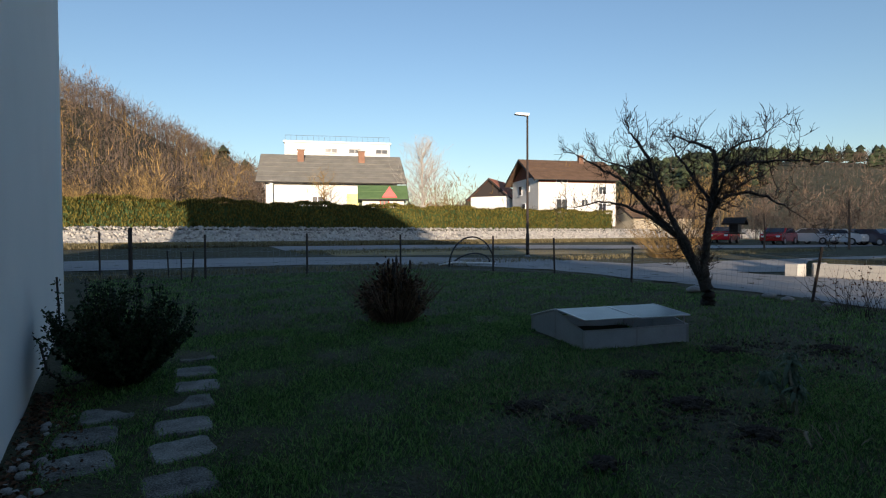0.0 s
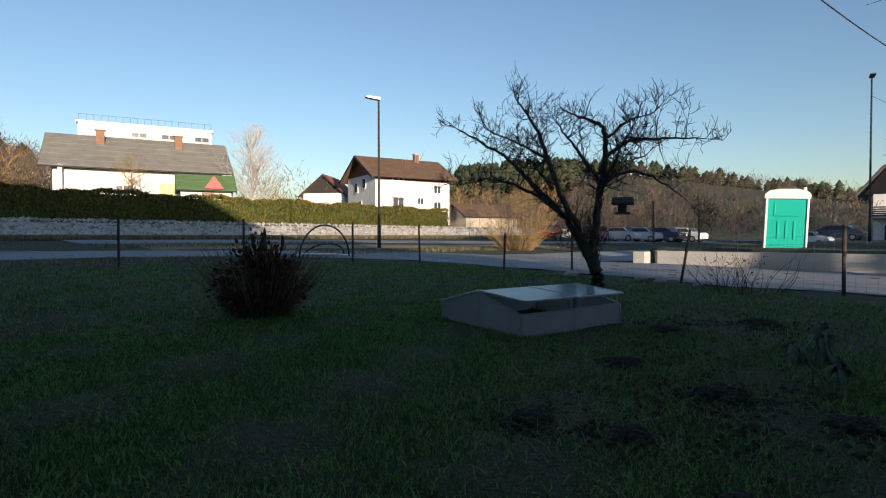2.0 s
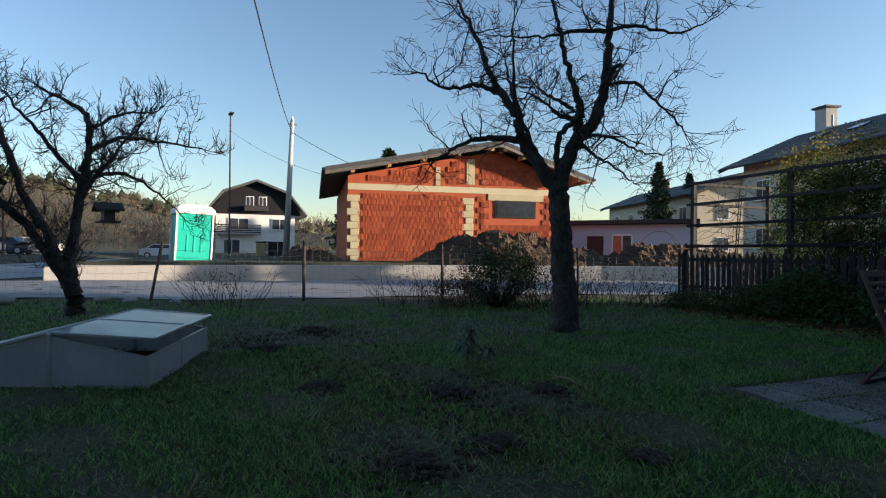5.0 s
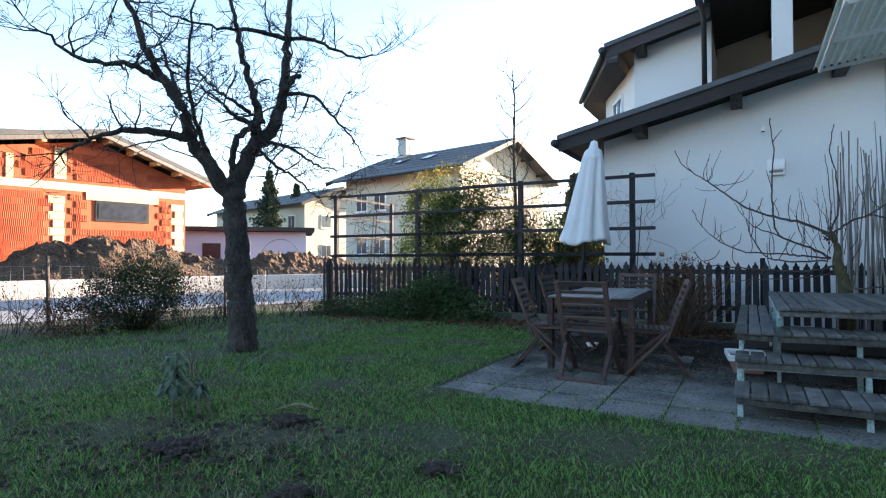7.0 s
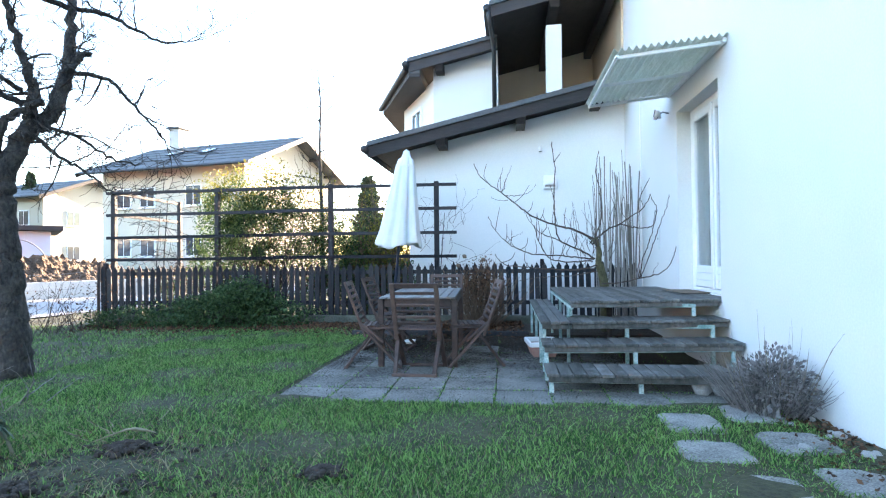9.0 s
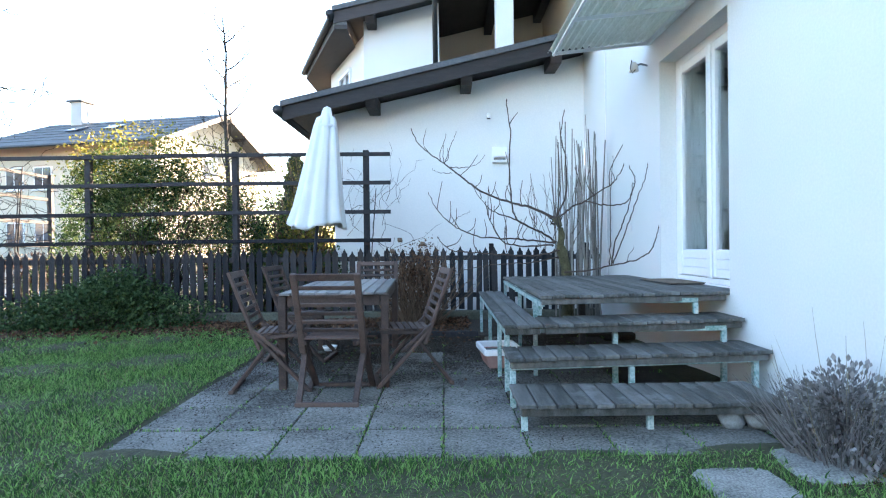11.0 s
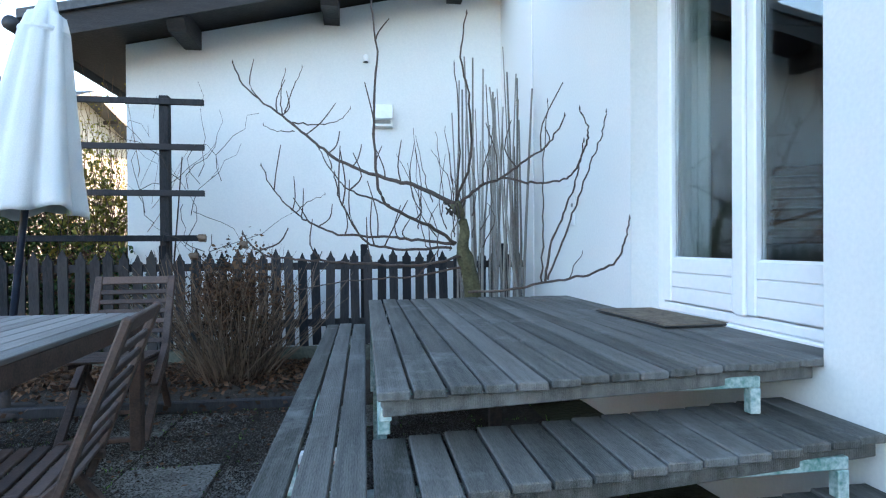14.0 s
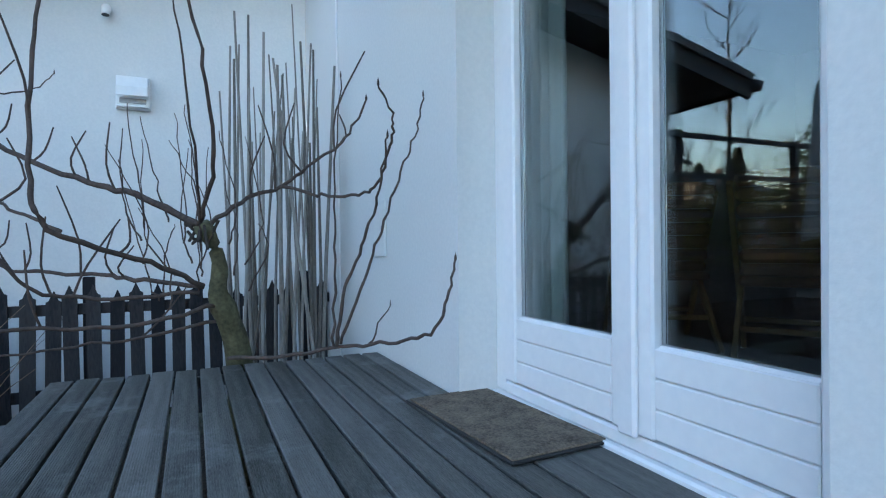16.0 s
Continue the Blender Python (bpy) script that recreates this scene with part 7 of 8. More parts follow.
# ---- hedge, trees and woods in the distance ----
hd = np.random.default_rng(77)
n = 90000
u = hd.uniform(-40, 51, n)
v = hd.uniform(0, 1, n)
face = hd.integers(0, 3, n)
w = np.where(face == 2, hd.uniform(42.6, 43.8, n), np.where(face == 0, 42.6, 43.7)) + hd.normal(0, 0.06, n)
hz = np.where(face == 2, 1.0, v) * (1.95 + 0.12 * np.sin(u * 0.9) + 0.08 * np.sin(u * 3.1))
hx_, hy2_ = u - 0.03 * w, 0.03 * u + w
hpts = np.c_[hx_, hy2_, land(hx_, hy2_) + hz + hd.normal(0, 0.05, n)]
hg = thing("thuja_hedge", "long trimmed yellow-green thuja hedge above the railway bank", "hedge")
hv, hf = blades(hpts, 0.19, 0.075, 0.7, hd)
ob = new("foliage", soup("foliage", hv, hf, M_HEDGE))
ob.parent = hg
# Added dark sheet within the foliage, painting the shade inside the hedge.
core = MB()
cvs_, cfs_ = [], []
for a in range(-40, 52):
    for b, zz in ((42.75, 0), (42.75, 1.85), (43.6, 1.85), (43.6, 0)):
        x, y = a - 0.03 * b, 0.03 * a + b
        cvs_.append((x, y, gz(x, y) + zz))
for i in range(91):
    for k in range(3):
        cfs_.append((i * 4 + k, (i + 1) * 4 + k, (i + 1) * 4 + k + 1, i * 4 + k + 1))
part("inner_branches", core.add(cvs_, cfs_), M_IVY, hg, "dark sheet standing in for the shaded inside of the hedge")


def wispy(pts, h, wd, n, rng, fan=0.55):
    """Far bare trees: a trunk sliver and a round crown of short fine twigs at each foot."""
    pts = np.asarray(pts)
    m = len(pts)
    hh_ = np.repeat(h * rng.uniform(0.6, 1.2, m), n)
    base = np.repeat(pts, n, 0)
    d = rng.normal(size=(m * n, 3))
    d /= np.linalg.norm(d, axis=1)[:, None]
    r = rng.uniform(0.15, 1, m * n)[:, None]
    start = base + d * r * np.array([0.30, 0.30, 0.36]) * hh_[:, None] + np.c_[np.zeros(m * n), np.zeros(m * n), hh_ * 0.56]
    way = d * 0.55 + np.array([0, 0, 0.15]) + rng.normal(0, 0.4, (m * n, 3))
    tip = start + way * (hh_ * rng.uniform(0.07, 0.16, m * n))[:, None]
    b = rng.uniform(0, 2 * np.pi, m * n)
    s = np.c_[np.cos(b), np.sin(b), np.zeros(m * n)] * (wd * hh_[:, None])
    v = np.stack([start - s, start + s, tip], 1).reshape(-1, 3)
    tr = pts + np.c_[np.zeros(m), np.zeros(m), np.full(m, h * 0.7)]
    sw = np.array([[0.012 * h, 0, 0]])
    v2 = np.stack([pts - sw, pts + sw, tr], 1).reshape(-1, 3)
    v = np.concatenate([v, v2])
    return v, np.arange(len(v)).reshape(-1, 3)


wr = np.random.default_rng(91)


def scatter(n, az0, az1, d0, d1):
    az, d = np.radians(wr.uniform(az0, az1, n)), wr.uniform(d0, d1, n)
    x, y = 0.5 + d * np.sin(az), 1.6 + d * np.cos(az)
    return np.c_[x, y, hills(x, y) - 0.3]


for nm, lab, pts, h, wd, k, m in (
        ("woodland", "bare brown woodland on the steep hillside", scatter(1500, -25, 22, 78, 220), 9, 0.007, 120, M_FOREST),
        ("woodland", "bare brown trees on the hills beyond the railway", scatter(1700, 15, 100, 130, 420), 9, 0.011, 60, M_FOREST),
        ("ochre_woodland", "yellowish budding trees among the hillside woods", scatter(520, -25, 60, 75, 240), 10, 0.006, 130, M_OCHRE),
        ("orchard_row", "bare trees and bushes round the car park", scatter(120, 55, 84, 62, 90), 5.0, 0.006, 170, M_FOREST),
        ("willow_thicket", "yellowish bare willows behind the hedge", scatter(60, -12, 10, 48, 66), 5.5, 0.005, 260, M_OCHRE),
        ("thicket", "bare brown bushes beyond the hedge", scatter(90, 8, 60, 52, 95), 4.0, 0.007, 150, M_FOREST),
        ("street_wood", "bare trees further down the street", scatter(60, 84, 140, 60, 150), 5.5, 0.008, 120, M_FOREST)):
    tagged(new(nm, soup(nm, *wispy(pts, h, wd, k, wr), m)), lab, "trees", kind="stuff")
pv, pf = [], []
for pts, h in ((scatter(700, 22, 62, 230, 420), 9), (scatter(120, 8, 40, 150, 230), 8), (scatter(350, 60, 100, 300, 520), 9)):
    for x, y, z in pts:
        hh2 = h * wr.uniform(0.7, 1.2)
        o = len(pv)
        for j in range(4):
            r0, zb, zt = hh2 * (0.34, 0.36, 0.30, 0.2)[j], z + hh2 * (0.12 + 0.2 * j), z + hh2 * (0.5 + 0.16 * j)
            o = len(pv)
            for t in range(7):
                a = t * 2 * math.pi / 7 + j
                rr_ = r0 * wr.uniform(0.6, 1.25)
                pv.append((x + rr_ * math.cos(a), y + rr_ * math.sin(a), zb + hh2 * wr.uniform(-0.05, 0.05)))
            pv.append((x, y, zt))
            pf += [(o + t, o + (t + 1) % 7, o + 7) for t in range(7)]
tagged(new("pine_woods", soup("pine_woods", pv, pf, M_FORESTGRN)), "dark green pine woods on the hills", "trees", kind="stuff")


def wild_tree(name, label, at, h, seed, material, n=60, category="tree"):
    t = thing(name, label, category, at)
    rng = random.Random(seed)
    wood, twig = MB(), MB()
    wood.tube([(0, 0, 0), (0.05, 0, h * 0.35), (0.0, 0.05, h * 0.7), (0, 0, h * 0.95)], [h * 0.018, h * 0.014, h * 0.008, h * 0.003], 7)
    for k in range(n):
        z = h * (0.15 + 0.75 * k / n)
        a = rng.uniform(0, 6.28)
        grow((0, 0, z), (math.cos(a), math.sin(a), 0.9), h * 0.32 * (1.15 - 0.75 * k / n), h * 0.0045, 2, wood, twig, rng, 0.3, 0.55, 3, 0.5, 0.14, 4, h * 0.0013, 4)
    part("trunk", wood, material, t)
    part("crown", twig, material, t)
    return t


M_BIRCH = mat("pale_birch_bark", (0.28, 0.25, 0.22), (0.5, 0.47, 0.43), 0.9, 2, 20, 0.1)
x, y = polar(29.6, 56)
wild_tree("birch_tree", "tall bare pale birch beyond the hedge", (x, y, gz(x, y)), 9.6, 5, M_BIRCH, 60)
x, y = polar(19.3, 50)
wild_tree("young_tree", "small bare budding tree behind the hedge", (x, y, gz(x, y)), 5.6, 6, M_OCHRE, 30)
x, y = polar(56.3, 27)
yb = thing("yellow_bush", "large bare yellow-twigged bush beside the road", "shrub", (x, y, gz(x, y)))
tagged(part("stems", stems((0, 0, 0), 340, 2.7, 1.0, 0.009, random.Random(81), 0.12, 5, 0.25), M_OCHRE, yb), kind="stuff")
for i, (az, d, h) in enumerate(((63.5, 40, 3.6), (58.3, 42, 3.3), (69.5, 46, 4.6), (73.5, 55, 5.5))):
    x, y = polar(az, d)
    wild_tree("orchard_tree", "small bare orchard tree beside the car park", (x, y, gz(x, y)), h, 90 + i, M_FOREST, 22)


def conifer(at, h, seed, label, wide=0.26, power=1.0):
    t = thing("conifer", label, "tree", at)
    rng = np.random.default_rng(seed)
    part("trunk", MB().tube([(0, 0, 0), (0, 0, h)], [h * 0.02, 0.02], 7), M_BARK, t)
    z = rng.uniform(0.15, 1, 5000)
    a = rng.uniform(0, 6.28, 5000)
    lay = 0.75 + 0.25 * np.sin(z * 40)
    r = (1 - z) ** power * h * wide * lay * rng.uniform(0.3, 1.05, 5000) * (1 + 0.25 * np.sin(a * 3 + z * 9))
    p = np.c_[r * np.cos(a), r * np.sin(a), z * h - r * 0.25]
    ob = new("crown", soup("crown", *leaves(p, 0.32, rng), M_FORESTGRN))
    ob.parent = t


for az, d, h, sd in ((105.5, 42, 8.0, 1), (101.3, 55, 6.0, 2), (132.5, 60, 9.5, 3), (135.2, 66, 9.0, 4), (162.5, 26.4, 5.0, 5), (171.5, 30, 4.6, 6)):
    x, y = polar(az, d, 0.54, 4.31)
    conifer((x, y, gz(x, y)), h, sd, "dark green conifer between the houses", 0.34 if sd < 3 else 0.3, 0.55 if sd < 3 else 0.8)

# ---- paving ----
patio = tagged(new("patio"), "paved patio of mossy exposed-aggregate slabs under the table", "paving", kind="structure")
SW = 0.495
slab_me = [MB().box((0, 0, 0), (SW - 0.008 - 0.003 * k, SW - 0.009, 0.05), chamfer=0.004).mesh("slab", M_SLAB) for k in range(3)]
for i in range(8):
    for j in range(8):
        x, y = 3.94 - SW * (i + 0.5), 0.58 - SW * (j + 0.5)
        if x < 1.3 and y < -0.4 and x < 0.4:
            continue
        shared("slab", slab_me[(i * 3 + j) % 3], patio, pose(x, y, -0.018 + random.uniform(-0.006, 0.005), random.uniform(-0.5, 0.5), random.uniform(-0.5, 0.5), random.uniform(-0.6, 0.6)))
solid("joint_fill", MB().box((1.96, -1.4, -0.034), (3.92, 3.94, 0.066)), M_SOIL, "dark earth in the joints of the patio", "paving", kind="structure")
bed = MB().box((1.95, -4.18, -0.02), (4.9, 1.5, 0.09), chamfer=0.02)
solid("flower_bed", bed, M_SOIL, "dark soil bed with leaf litter along the fence", "flower bed", kind="structure")
bk = MB().beam((1.52, -3.44, 0.03), (4.35, -3.46, 0.03), 0.05, 0.1, 0.01)
solid("bed_edging", bk, M_FENCE, "low dark wooden edging of the flower bed", "edging", kind="structure")
path = tagged(new("stepping_path"), "two rows of worn stepping slabs in the grass along the wall", "paving", kind="structure")
STEPS = [(0.50, 0.98), (0.56, 1.62), (0.50, 2.2), (0.50, 2.8), (0.50, 3.38), (0.58, 3.95), (0.64, 4.5), (0.74, 5.1), (0.88, 5.6), (0.93, 6.15), (1.02, 6.8),
         (-0.02, 0.75), (-0.03, 1.42), (-0.06, 2.05), (-0.1, 2.7), (-0.12, 3.4), (-0.05, 4.02), (-0.02, 4.6), (0.12, 5.1)]
step_me = []
for k in range(5):
    srg = random.Random(60 + k)
    top, low = [], []
    for c in range(28):
        a = 2 * math.pi * c / 28
        rr0 = 0.212 / max(abs(math.cos(a)), abs(math.sin(a))) ** 0.86 * (1 + srg.uniform(-0.045, 0.03))
        top.append(((rr0 - 0.012) * math.cos(a), (rr0 - 0.012) * math.sin(a), 0.025 + srg.uniform(-0.003, 0.003)))
        low.append((rr0 * math.cos(a), rr0 * math.sin(a), 0.008))
    foot = [(x, y, -0.03) for x, y, _ in low]
    q = [tuple(range(28))] + [(r * 28 + c, r * 28 + (c + 1) % 28, (r + 1) * 28 + (c + 1) % 28, (r + 1) * 28 + c) for r in range(2) for c in range(28)]
    step_me.append(MB().add(top + low + foot, q).mesh("slab", M_STEPSLAB))
for i, (x, y) in enumerate(STEPS):
    shared("slab", step_me[(i * 2) % 5], path, pose(x, y, gz(x, y) - 0.008 + random.uniform(-0.004, 0.004), random.uniform(-1, 1), random.uniform(-1, 1), random.uniform(-7, 7)))

# river stones by the wall
pn = random.Random(21)
for i in range(70):
    y = pn.uniform(0.4, 5.2)
    x = WX + 0.05 + abs(pn.gauss(0, 0.12)) + 0.02
    r = pn.uniform(0.02, 0.05)
    if i == 0:
        stone_me = [MB().blob((0, 0, 0), (1.0, 0.8, 0.6), k, 8, 0.3).mesh("stone", M_ROCK, True) for k in range(4)]
    o = new("pebble", stone_me[i % 4])
    o.matrix_world = pose(x, y, gz(x, y) + r * 0.35, 0, 0, pn.uniform(0, 360)) @ Matrix.Diagonal((r, r, r, 1))
    tagged(o, "pale rounded pebble at the foot of the wall", "stone", "pebbles along the wall")
for x, y, r in ((0.13, 0.11, 0.10), (-0.03, 0.12, 0.10), (-0.24, 0.06, 0.08)):
    o = new("field_stone", stone_me[1])
    o.matrix_world = pose(x, y, r * 0.6, 0, 0, 40 * r * 10) @ Matrix.Diagonal((r, r, r * 1.3, 1))
    tagged(o, "rounded grey stone beside the bottom step", "stone", "stones by the steps")
for x, y, r in ((13.0, 6.6, 0.16), (12.8, 6.1, 0.14), (12.75, 5.3, 0.11), (12.3, 8.0, 0.2)):
    o = new("field_stone", stone_me[2])
    o.matrix_world = pose(x, y, gz(x, y) + r * 0.3, 0, 0, 400 * r) @ Matrix.Diagonal((r, r * 1.2, r * 0.8, 1))
    tagged(o, "pale field stone below the wire fence", "stone", "stones below the fence")

# bare patches and molehills in the lawn
for i, (x, y, s, h) in enumerate(((4.3, 1.95, 0.26, 0.06), (3.25, 3.4, 0.22, 0.05), (4.5, 2.7, 0.34, 0.06), (2.9, 2.2, 0.18, 0.04), (6.9, 3.9, 0.4, 0.05), (5.0, 3.6, 0.28, 0.05), (8.2, 3.2, 0.4, 0.05), (3.4, 2.85, 0.2, 0.04))):
    hp_ = thing("molehill", "small crumbly mound of dark earth in the lawn", "soil heap", (x, y, gz(x, y)), group="molehills in the lawn")
    clods, crg = MB(), random.Random(400 + i)
    for _ in range(int(90 + 260 * s)):
        a, q = crg.uniform(0, 6.28), abs(crg.gauss(0, 0.42))
        cr = crg.uniform(0.008, 0.032)
        clods.blob((q * s * math.cos(a), q * s * 0.8 * math.sin(a), h * max(0, 1 - q) + cr * 0.2), (cr, cr * crg.uniform(0.7, 1.2), cr * 0.7), crg.randint(0, 9), 6, 0.5)
    tagged(part("soil", clods, M_SOIL, hp_), kind="stuff")

# moss and weeds in the patio joints
jr = np.random.default_rng(44)
jn = 9000
jx, jy = jr.uniform(0.0, 3.94, jn), jr.uniform(-3.85, 0.58, jn)
snap = jr.uniform(0, 1, jn) < 0.5
jx = np.where(snap, 3.94 - SW * np.round((3.94 - jx) / SW) + jr.normal(0, 0.012, jn), jx)
jy = np.where(~snap, 0.58 - SW * np.round((0.58 - jy) / SW) + jr.normal(0, 0.012, jn), jy)
keep = jr.uniform(0, 1, jn) < 0.25 + 0.6 * step01(-0.6, 0.6, jy)
tagged(new("moss", soup("moss", *blades(np.c_[jx, jy, np.full(jn, 0.0)][keep], 0.022, 0.009, 1.0, jr), M_GRASS)), "moss and weeds in the joints of the patio", "moss", kind="stuff")
dn = 420
dx2, dy2 = jr.uniform(1.5, 3.9, dn), -3.5 + np.abs(jr.normal(0, 0.8, dn))
tagged(new("fallen_leaves", soup("fallen_leaves", *leaves(np.c_[dx2, dy2, np.full(dn, 0.014)], 0.028, jr, 0.9), M_DEADLEAF)), "small dry leaves scattered over the patio", "leaf litter", kind="stuff")

# ---- grass ----
gr = np.random.default_rng(123)


def lawn_points(n, x0, x1, y0, y1):
    x, y = gr.uniform(x0, x1, n), gr.uniform(y0, y1, n)
    ok = np.ones(n, bool)
    ok &= ~((x < 4.0) & (y < 0.56) & (y > -4.9))
    ok &= x > WX + 0.18
    ok &= y > -4.3
    ok &= (x < 11.4) | (y > 3.5) | (x < 11 + 0.3 * y)
    ok &= x < 13.0
    ok &= y < 16.6 - 0.06 * x - 0.9 * np.maximum(0, x - 9)
    for sx, sy in STEPS:
        ok &= ~((np.abs(x - sx) < 0.175) & (np.abs(y - sy) < 0.17))
    ok &= ~((x > 5.55) & (x < 7.2) & (y > 4.85) & (y < 6.1))
    dens = 0.70 - 0.55 * np.exp(-((x - 4.4) ** 2 + (y - 2.5) ** 2) / 0.5) - 0.4 * np.exp(-((x - 3.4) ** 2 + (y - 3.3) ** 2) / 0.25) - 0.45 * np.exp(-((x - 7.6) ** 2 + (y - 3.6) ** 2) / 1.2) + 0.22 * np.sin(x * 2.1 + np.sin(y * 1.7)) * np.sin(y * 2.4 + np.cos(x * 1.3)) + 0.22 * np.sin(x * 7.3 + 2 * np.sin(y * 5.1)) * np.sin(y * 6.7 + 2 * np.cos(x * 4.3))
    ok &= gr.uniform(0, 1, n) < dens
    x, y = x[ok], y[ok]
    return np.c_[x, y, land(x, y) - 0.005]


g1 = blades(lawn_points(560000, -0.3, 7.0, -4.3, 8.0), 0.036, 0.0050, 1.4, gr)
g2 = blades(lawn_points(150000, -0.3, 13.0, -4.3, 17.0), 0.055, 0.011, 1.2, gr)
# tufts of longer grass
tc = lawn_points(1500, -0.3, 12.5, -4.3, 14.0)
tp = np.repeat(tc, 22, 0)
tp[:, :2] += gr.normal(0, 0.04, (len(tp), 2))
tp[:, 2] = land(tp[:, 0], tp[:, 1]) - 0.005
g5 = blades(tp, 0.062, 0.005, 1.0, gr)
pp = lawn_points(120000, -0.3, 11.0, -4.3, 12.0)
pp = pp[np.sin(pp[:, 0] * 1.1 + 1.5 * np.sin(pp[:, 1] * 0.9)) * np.sin(pp[:, 1] * 1.3 + np.cos(pp[:, 0] * 0.7)) + gr.normal(0, 0.3, len(pp)) > 0.25]
tagged(new("pale_grass", soup("pale_grass", *blades(pp, 0.04, 0.007, 1.3, gr), M_GRASS_PALE)), "paler mossy patches in the lawn", "grass", kind="stuff")
# clover and other small weeds between the grass
wp = lawn_points(90000, -0.3, 8.0, -4.3, 9.0)
wp = wp[np.sin(wp[:, 0] * 1.9 + 1.2 * np.sin(wp[:, 1] * 1.6)) * np.sin(wp[:, 1] * 2.1 + np.cos(wp[:, 0] * 1.2)) + gr.normal(0, 0.35, len(wp)) > 0.15]
wp[:, 2] += gr.uniform(0.008, 0.03, len(wp))
tagged(new("clover", soup("clover", *leaves(wp, 0.021, gr, 0.7), M_GRASS_PALE)), "small round clover and weed leaves in the lawn", "weeds", kind="stuff")
# loose clods where the lawn has been dug up
clod = MB()
crg2 = random.Random(77)
for cx0, cy0, sg, n_ in ((4.4, 2.5, 0.42, 420), (3.4, 3.3, 0.28, 200), (7.6, 3.6, 0.6, 380), (5.6, 3.2, 0.5, 160)):
    for _ in range(n_):
        x, y, r = crg2.gauss(cx0, sg), crg2.gauss(cy0, sg), crg2.uniform(0.008, 0.028)
        clod.blob((x, y, gz(x, y) + r * 0.4), (r, r * crg2.uniform(0.7, 1.2), r * 0.7), crg2.randint(0, 9), 6, 0.5)
tagged(new("soil_clods", clod.mesh("soil_clods", M_SOIL)), "loose dark clods of dug-up earth in the lawn", "soil", kind="stuff")
tagged(new("grass", soup("grass", *join(g1, g2, g5), M_GRASS)), "short green winter grass of the lawn", "grass", kind="stuff")
g3 = blades(lawn_points(16000, -0.3, 13.0, -4.3, 17.0), 0.07, 0.006, 1.3, gr)
xr = gr.uniform(-25, 40, 110000)
yr = gr.uniform(14, 39.5, 110000)
dr = RAIL_N.x * xr + RAIL_N.y * yr
okr = ((dr > 32.5) & (dr < 39.2)) | ((dr > 25) & (dr < 28) & (xr > 8) & (xr < 22)) | ((xr < 12) & (yr < 17.8) & (yr > 16.2)) | ((xr > 12) & (yr > 17) & (dr < 18.6))
g4 = blades(np.c_[xr, yr, land(xr, yr)][okr], 0.14, 0.02, 1.0, gr)
uv, wv_ = gr.uniform(-22, 58, 190000), gr.uniform(32.4, 38.8, 190000)
xv, yv = uv - 0.03 * wv_, 0.03 * uv + wv_
g6 = blades(np.c_[xv, yv, land(xv, yv) + 0.01], 0.22, 0.045, 0.9, gr)
tagged(new("dry_grass", soup("dry_grass", *join(g3, g4, g6), M_GRASS_DRY)), "dry straw-coloured grass on lawn and verges", "grass", kind="stuff")
# straw and dead stems lying about the dug-up part of the lawn
sn_ = 5200
sx2 = np.concatenate([gr.normal(c, w, sn_ // 4) for c, w in ((4.2, 0.9), (5.6, 1.0), (3.6, 0.8), (7.2, 1.2))])
sy2 = np.concatenate([gr.normal(c, w, sn_ // 4) for c, w in ((2.2, 0.7), (3.4, 0.7), (3.6, 0.8), (3.0, 1.0))])
oks = (sy2 > 0.8) & (sx2 > 1.2)
tagged(new("lawn_straw", soup("lawn_straw", *blades(np.c_[sx2, sy2, land(sx2, sy2) + 0.02][oks], 0.045, 0.006, 3.2, gr), M_GRASS_DRY)), "pale straw and dead stems lying on the lawn", "straw", kind="stuff")
# earth crumbs over the patio, denser to the rear to darken it like shade, and litter along the wall
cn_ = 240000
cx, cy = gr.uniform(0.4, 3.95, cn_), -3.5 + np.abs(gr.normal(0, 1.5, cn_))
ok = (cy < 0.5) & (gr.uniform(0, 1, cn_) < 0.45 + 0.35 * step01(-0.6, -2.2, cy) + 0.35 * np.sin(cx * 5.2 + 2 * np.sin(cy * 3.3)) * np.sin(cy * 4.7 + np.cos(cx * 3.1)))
tagged(new("loose_earth", soup("loose_earth", *leaves(np.c_[cx, cy, np.full(cn_, 0.010)][ok], 0.010, gr, 0.8), M_SOIL)), "dark crumbs of earth over the patio, denser to the rear to paint its shade", "soil", kind="stuff")
wx_, wy_ = WX + 0.03 + np.abs(gr.normal(0, 0.2, 2600)), gr.uniform(0.9, 6.0, 2600)
tagged(new("wall_litter", soup("wall_litter", *leaves(np.c_[wx_, wy_, land(wx_, wy_) + gr.uniform(0.005, 0.025, 2600)], 0.035, gr, 0.75), M_DEADLEAF)), "brown leaf litter along the foot of the wall", "leaf litter", kind="stuff")
# leaf litter in the beds
lx2, ly2 = gr.uniform(1.6, 9.6, 12000), -4.85 + np.abs(gr.normal(0, 0.55, 12000))
tagged(new("leaf_litter", soup("leaf_litter", *leaves(np.c_[lx2, ly2, land(lx2, ly2) + gr.uniform(0.01, 0.05, 12000) + np.where((lx2 < 4.3), 0.03, 0) + 0.06 * ((lx2 < 3.9) & (ly2 > -3.9))], 0.05, gr, 0.7), M_DEADLEAF)), "brown fallen leaves in the bed along the fence", "leaf litter", kind="stuff")
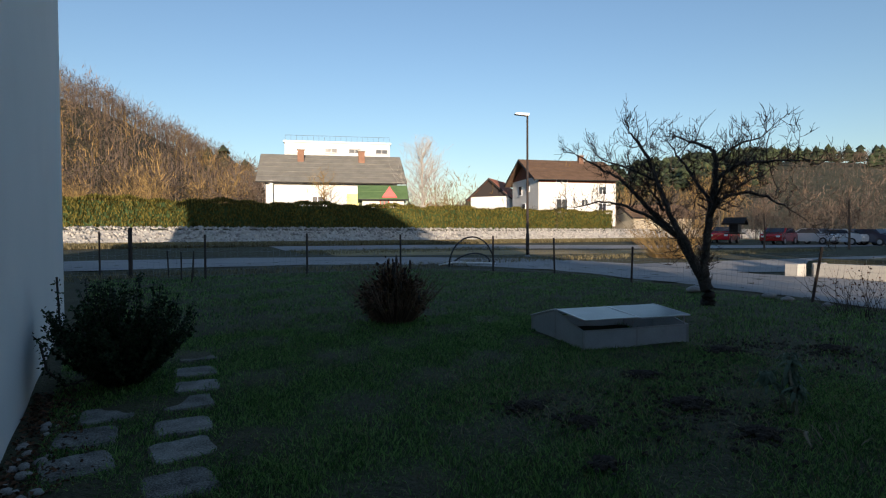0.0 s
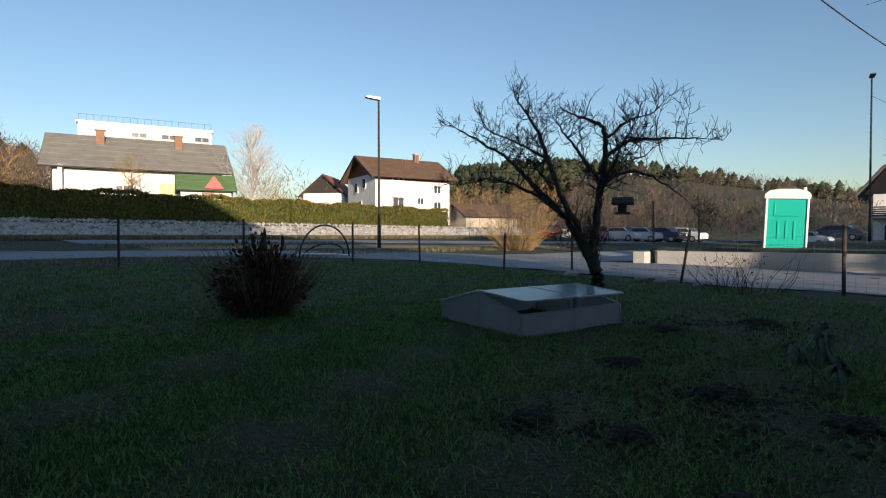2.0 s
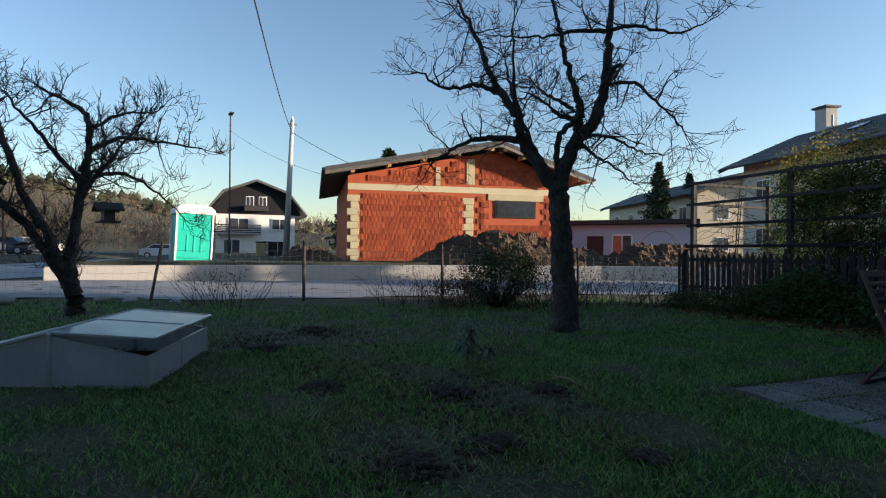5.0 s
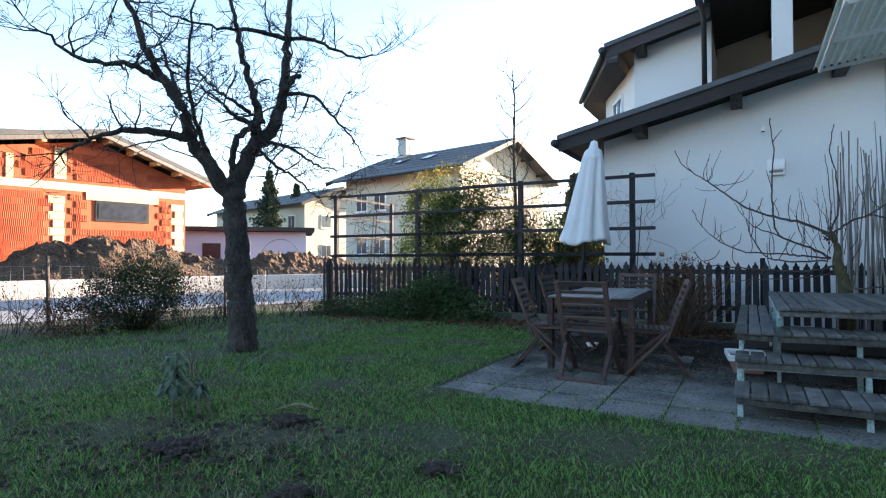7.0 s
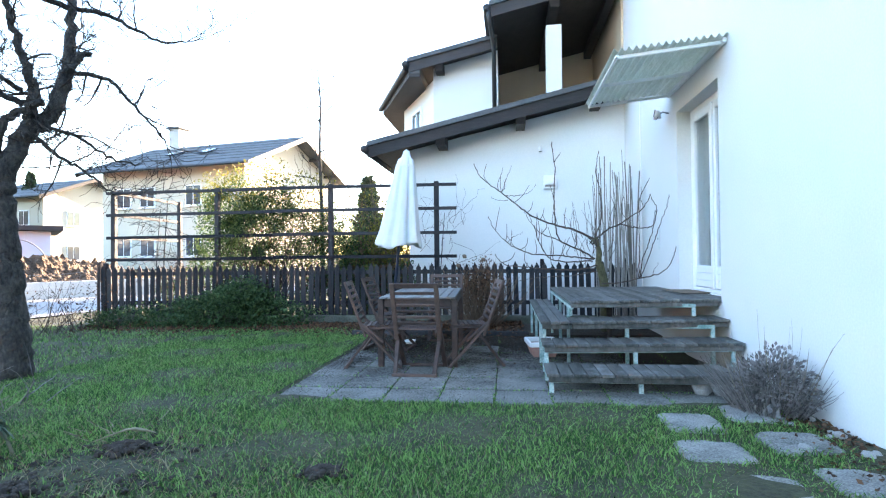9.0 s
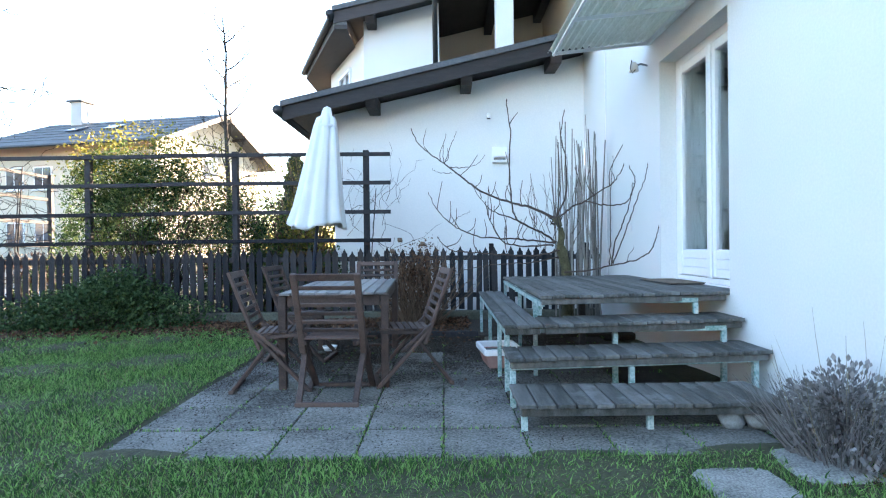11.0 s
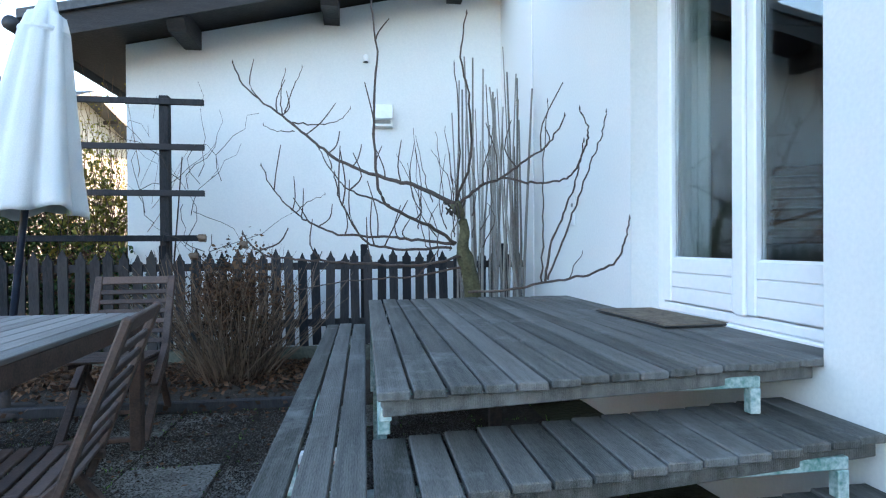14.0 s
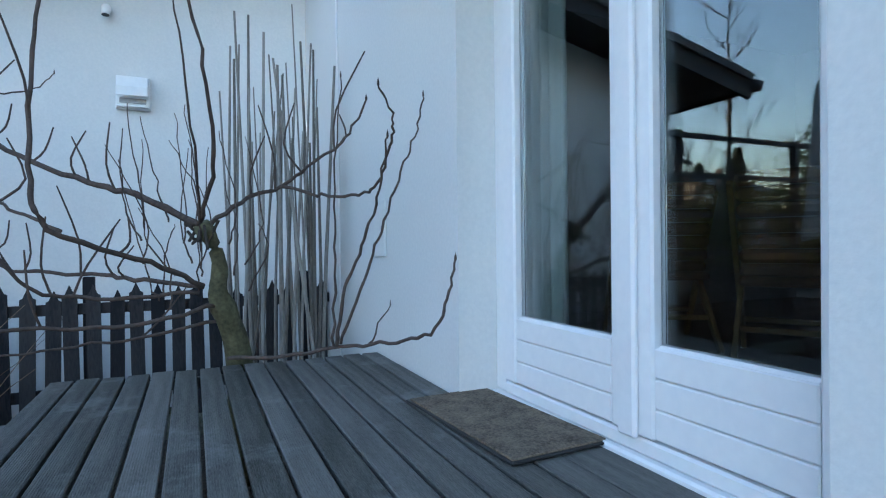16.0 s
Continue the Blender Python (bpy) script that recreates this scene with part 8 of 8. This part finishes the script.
# clumps of dry stalks left in the lawn
for i, (x, y, n_, h) in enumerate(((6.1, 1.4, 22, 0.35), (3.6, 3.2, 12, 0.16), (4.2, 4.0, 14, 0.15), (4.6, 1.5, 14, 0.18), (3.3, 4.6, 12, 0.14), (6.0, 2.9, 14, 0.18), (4.9, 4.4, 14, 0.15), (2.9, 5.2, 10, 0.12))):
    t = thing("dry_stalks", "clump of dry pale stalks standing in the lawn", "plant", (x, y, gz(x, y)), group="dry stalks in the lawn")
    tagged(part("stalks", stems((0, 0, 0), n_, h, 1.6, 0.006, random.Random(200 + i), 0.3, 4, 0.1), M_STRAW, t), kind="stuff")
solid("bean_canes", stems((6.3, 1.0, 0), 16, 0.6, 0.9, 0.007, random.Random(300), 0.35, 5, 0.15), M_LAV, "tangle of grey-green dead stalks on the lawn", "plant", kind="stuff")

# overwintered kale: bare pale stalks, drooping leaves on top
M_STALK = mat("pale_kale_stalk", (0.10, 0.10, 0.065), (0.24, 0.23, 0.16), 0.85, 6, 40, 0.3, dist=0.004)
for i, (x, y, tip, hgt) in enumerate(((5.16, 2.27, (0.06, -0.05), 0.46), (5.0, 2.06, (0.22, 0.16), 0.38), (5.12, 2.2, (-0.03, 0.14), 0.30), (5.06, 2.12, (0.02, -0.02), 0.24))):
    kl = thing("kale_plant", "overwintered kale with a bare pale stalk and drooping leaves", "plant", (x, y, gz(x, y) - 0.01), group="kale in the lawn")
    kp = curve([(0, 0, 0), (tip[0] * 0.2, tip[1] * 0.1, hgt * 0.35), (tip[0] * 0.6, tip[1] * 0.7, hgt * 0.75), (tip[0], tip[1], hgt)], 4)
    part("stalk", MB().tube(kp, [0.012 * (1 + 0.15 * math.sin(q * 2.1)) for q in range(len(kp))], 8), M_STALK, kl, smooth=True)
    krg = random.Random(500 + i)
    for q in range(30):
        a, ln = krg.uniform(0, 6.28), krg.uniform(0.04, 0.13)
        o = Vector((tip[0], tip[1], hgt * krg.uniform(0.62, 1.04)))
        d, s = Vector((math.cos(a), math.sin(a), 0)), Vector((-math.sin(a), math.cos(a), 0))
        vs, fs = [], []
        for r in range(6):
            u = r / 5
            c = o + d * (ln * u) + Vector((0, 0, 0.08 * u - 0.13 * u * u))
            w = 0.004 + 0.014 * math.sin(math.pi * min(1, max(0, u - 0.2) / 0.8)) * krg.uniform(0.7, 1.2)
            vs += [c - s * w + Vector((0, 0, krg.uniform(-0.012, 0.02))), c, c + s * w + Vector((0, 0, krg.uniform(-0.012, 0.02)))]
        for r in range(5):
            fs += [(r * 3 + k, r * 3 + k + 1, r * 3 + k + 4, r * 3 + k + 3) for k in range(2)]
        part("leaf", MB().add(vs, fs), M_KALE, kl, smooth=True)
dr_ = MB().tube(curve([(4.32, 1.62, 0.03), (4.42, 1.71, 0.08), (4.52, 1.74, 0.06), (4.62, 1.86, 0.03)], 4), [0.004, 0.006, 0.009, 0.013, 0.012, 0.008, 0.010, 0.007, 0.006, 0.005, 0.004, 0.003, 0.003], 7)
solid("dug_root", dr_, M_STRAW, "pale dug-up root lying on the lawn", "root", smooth=True)
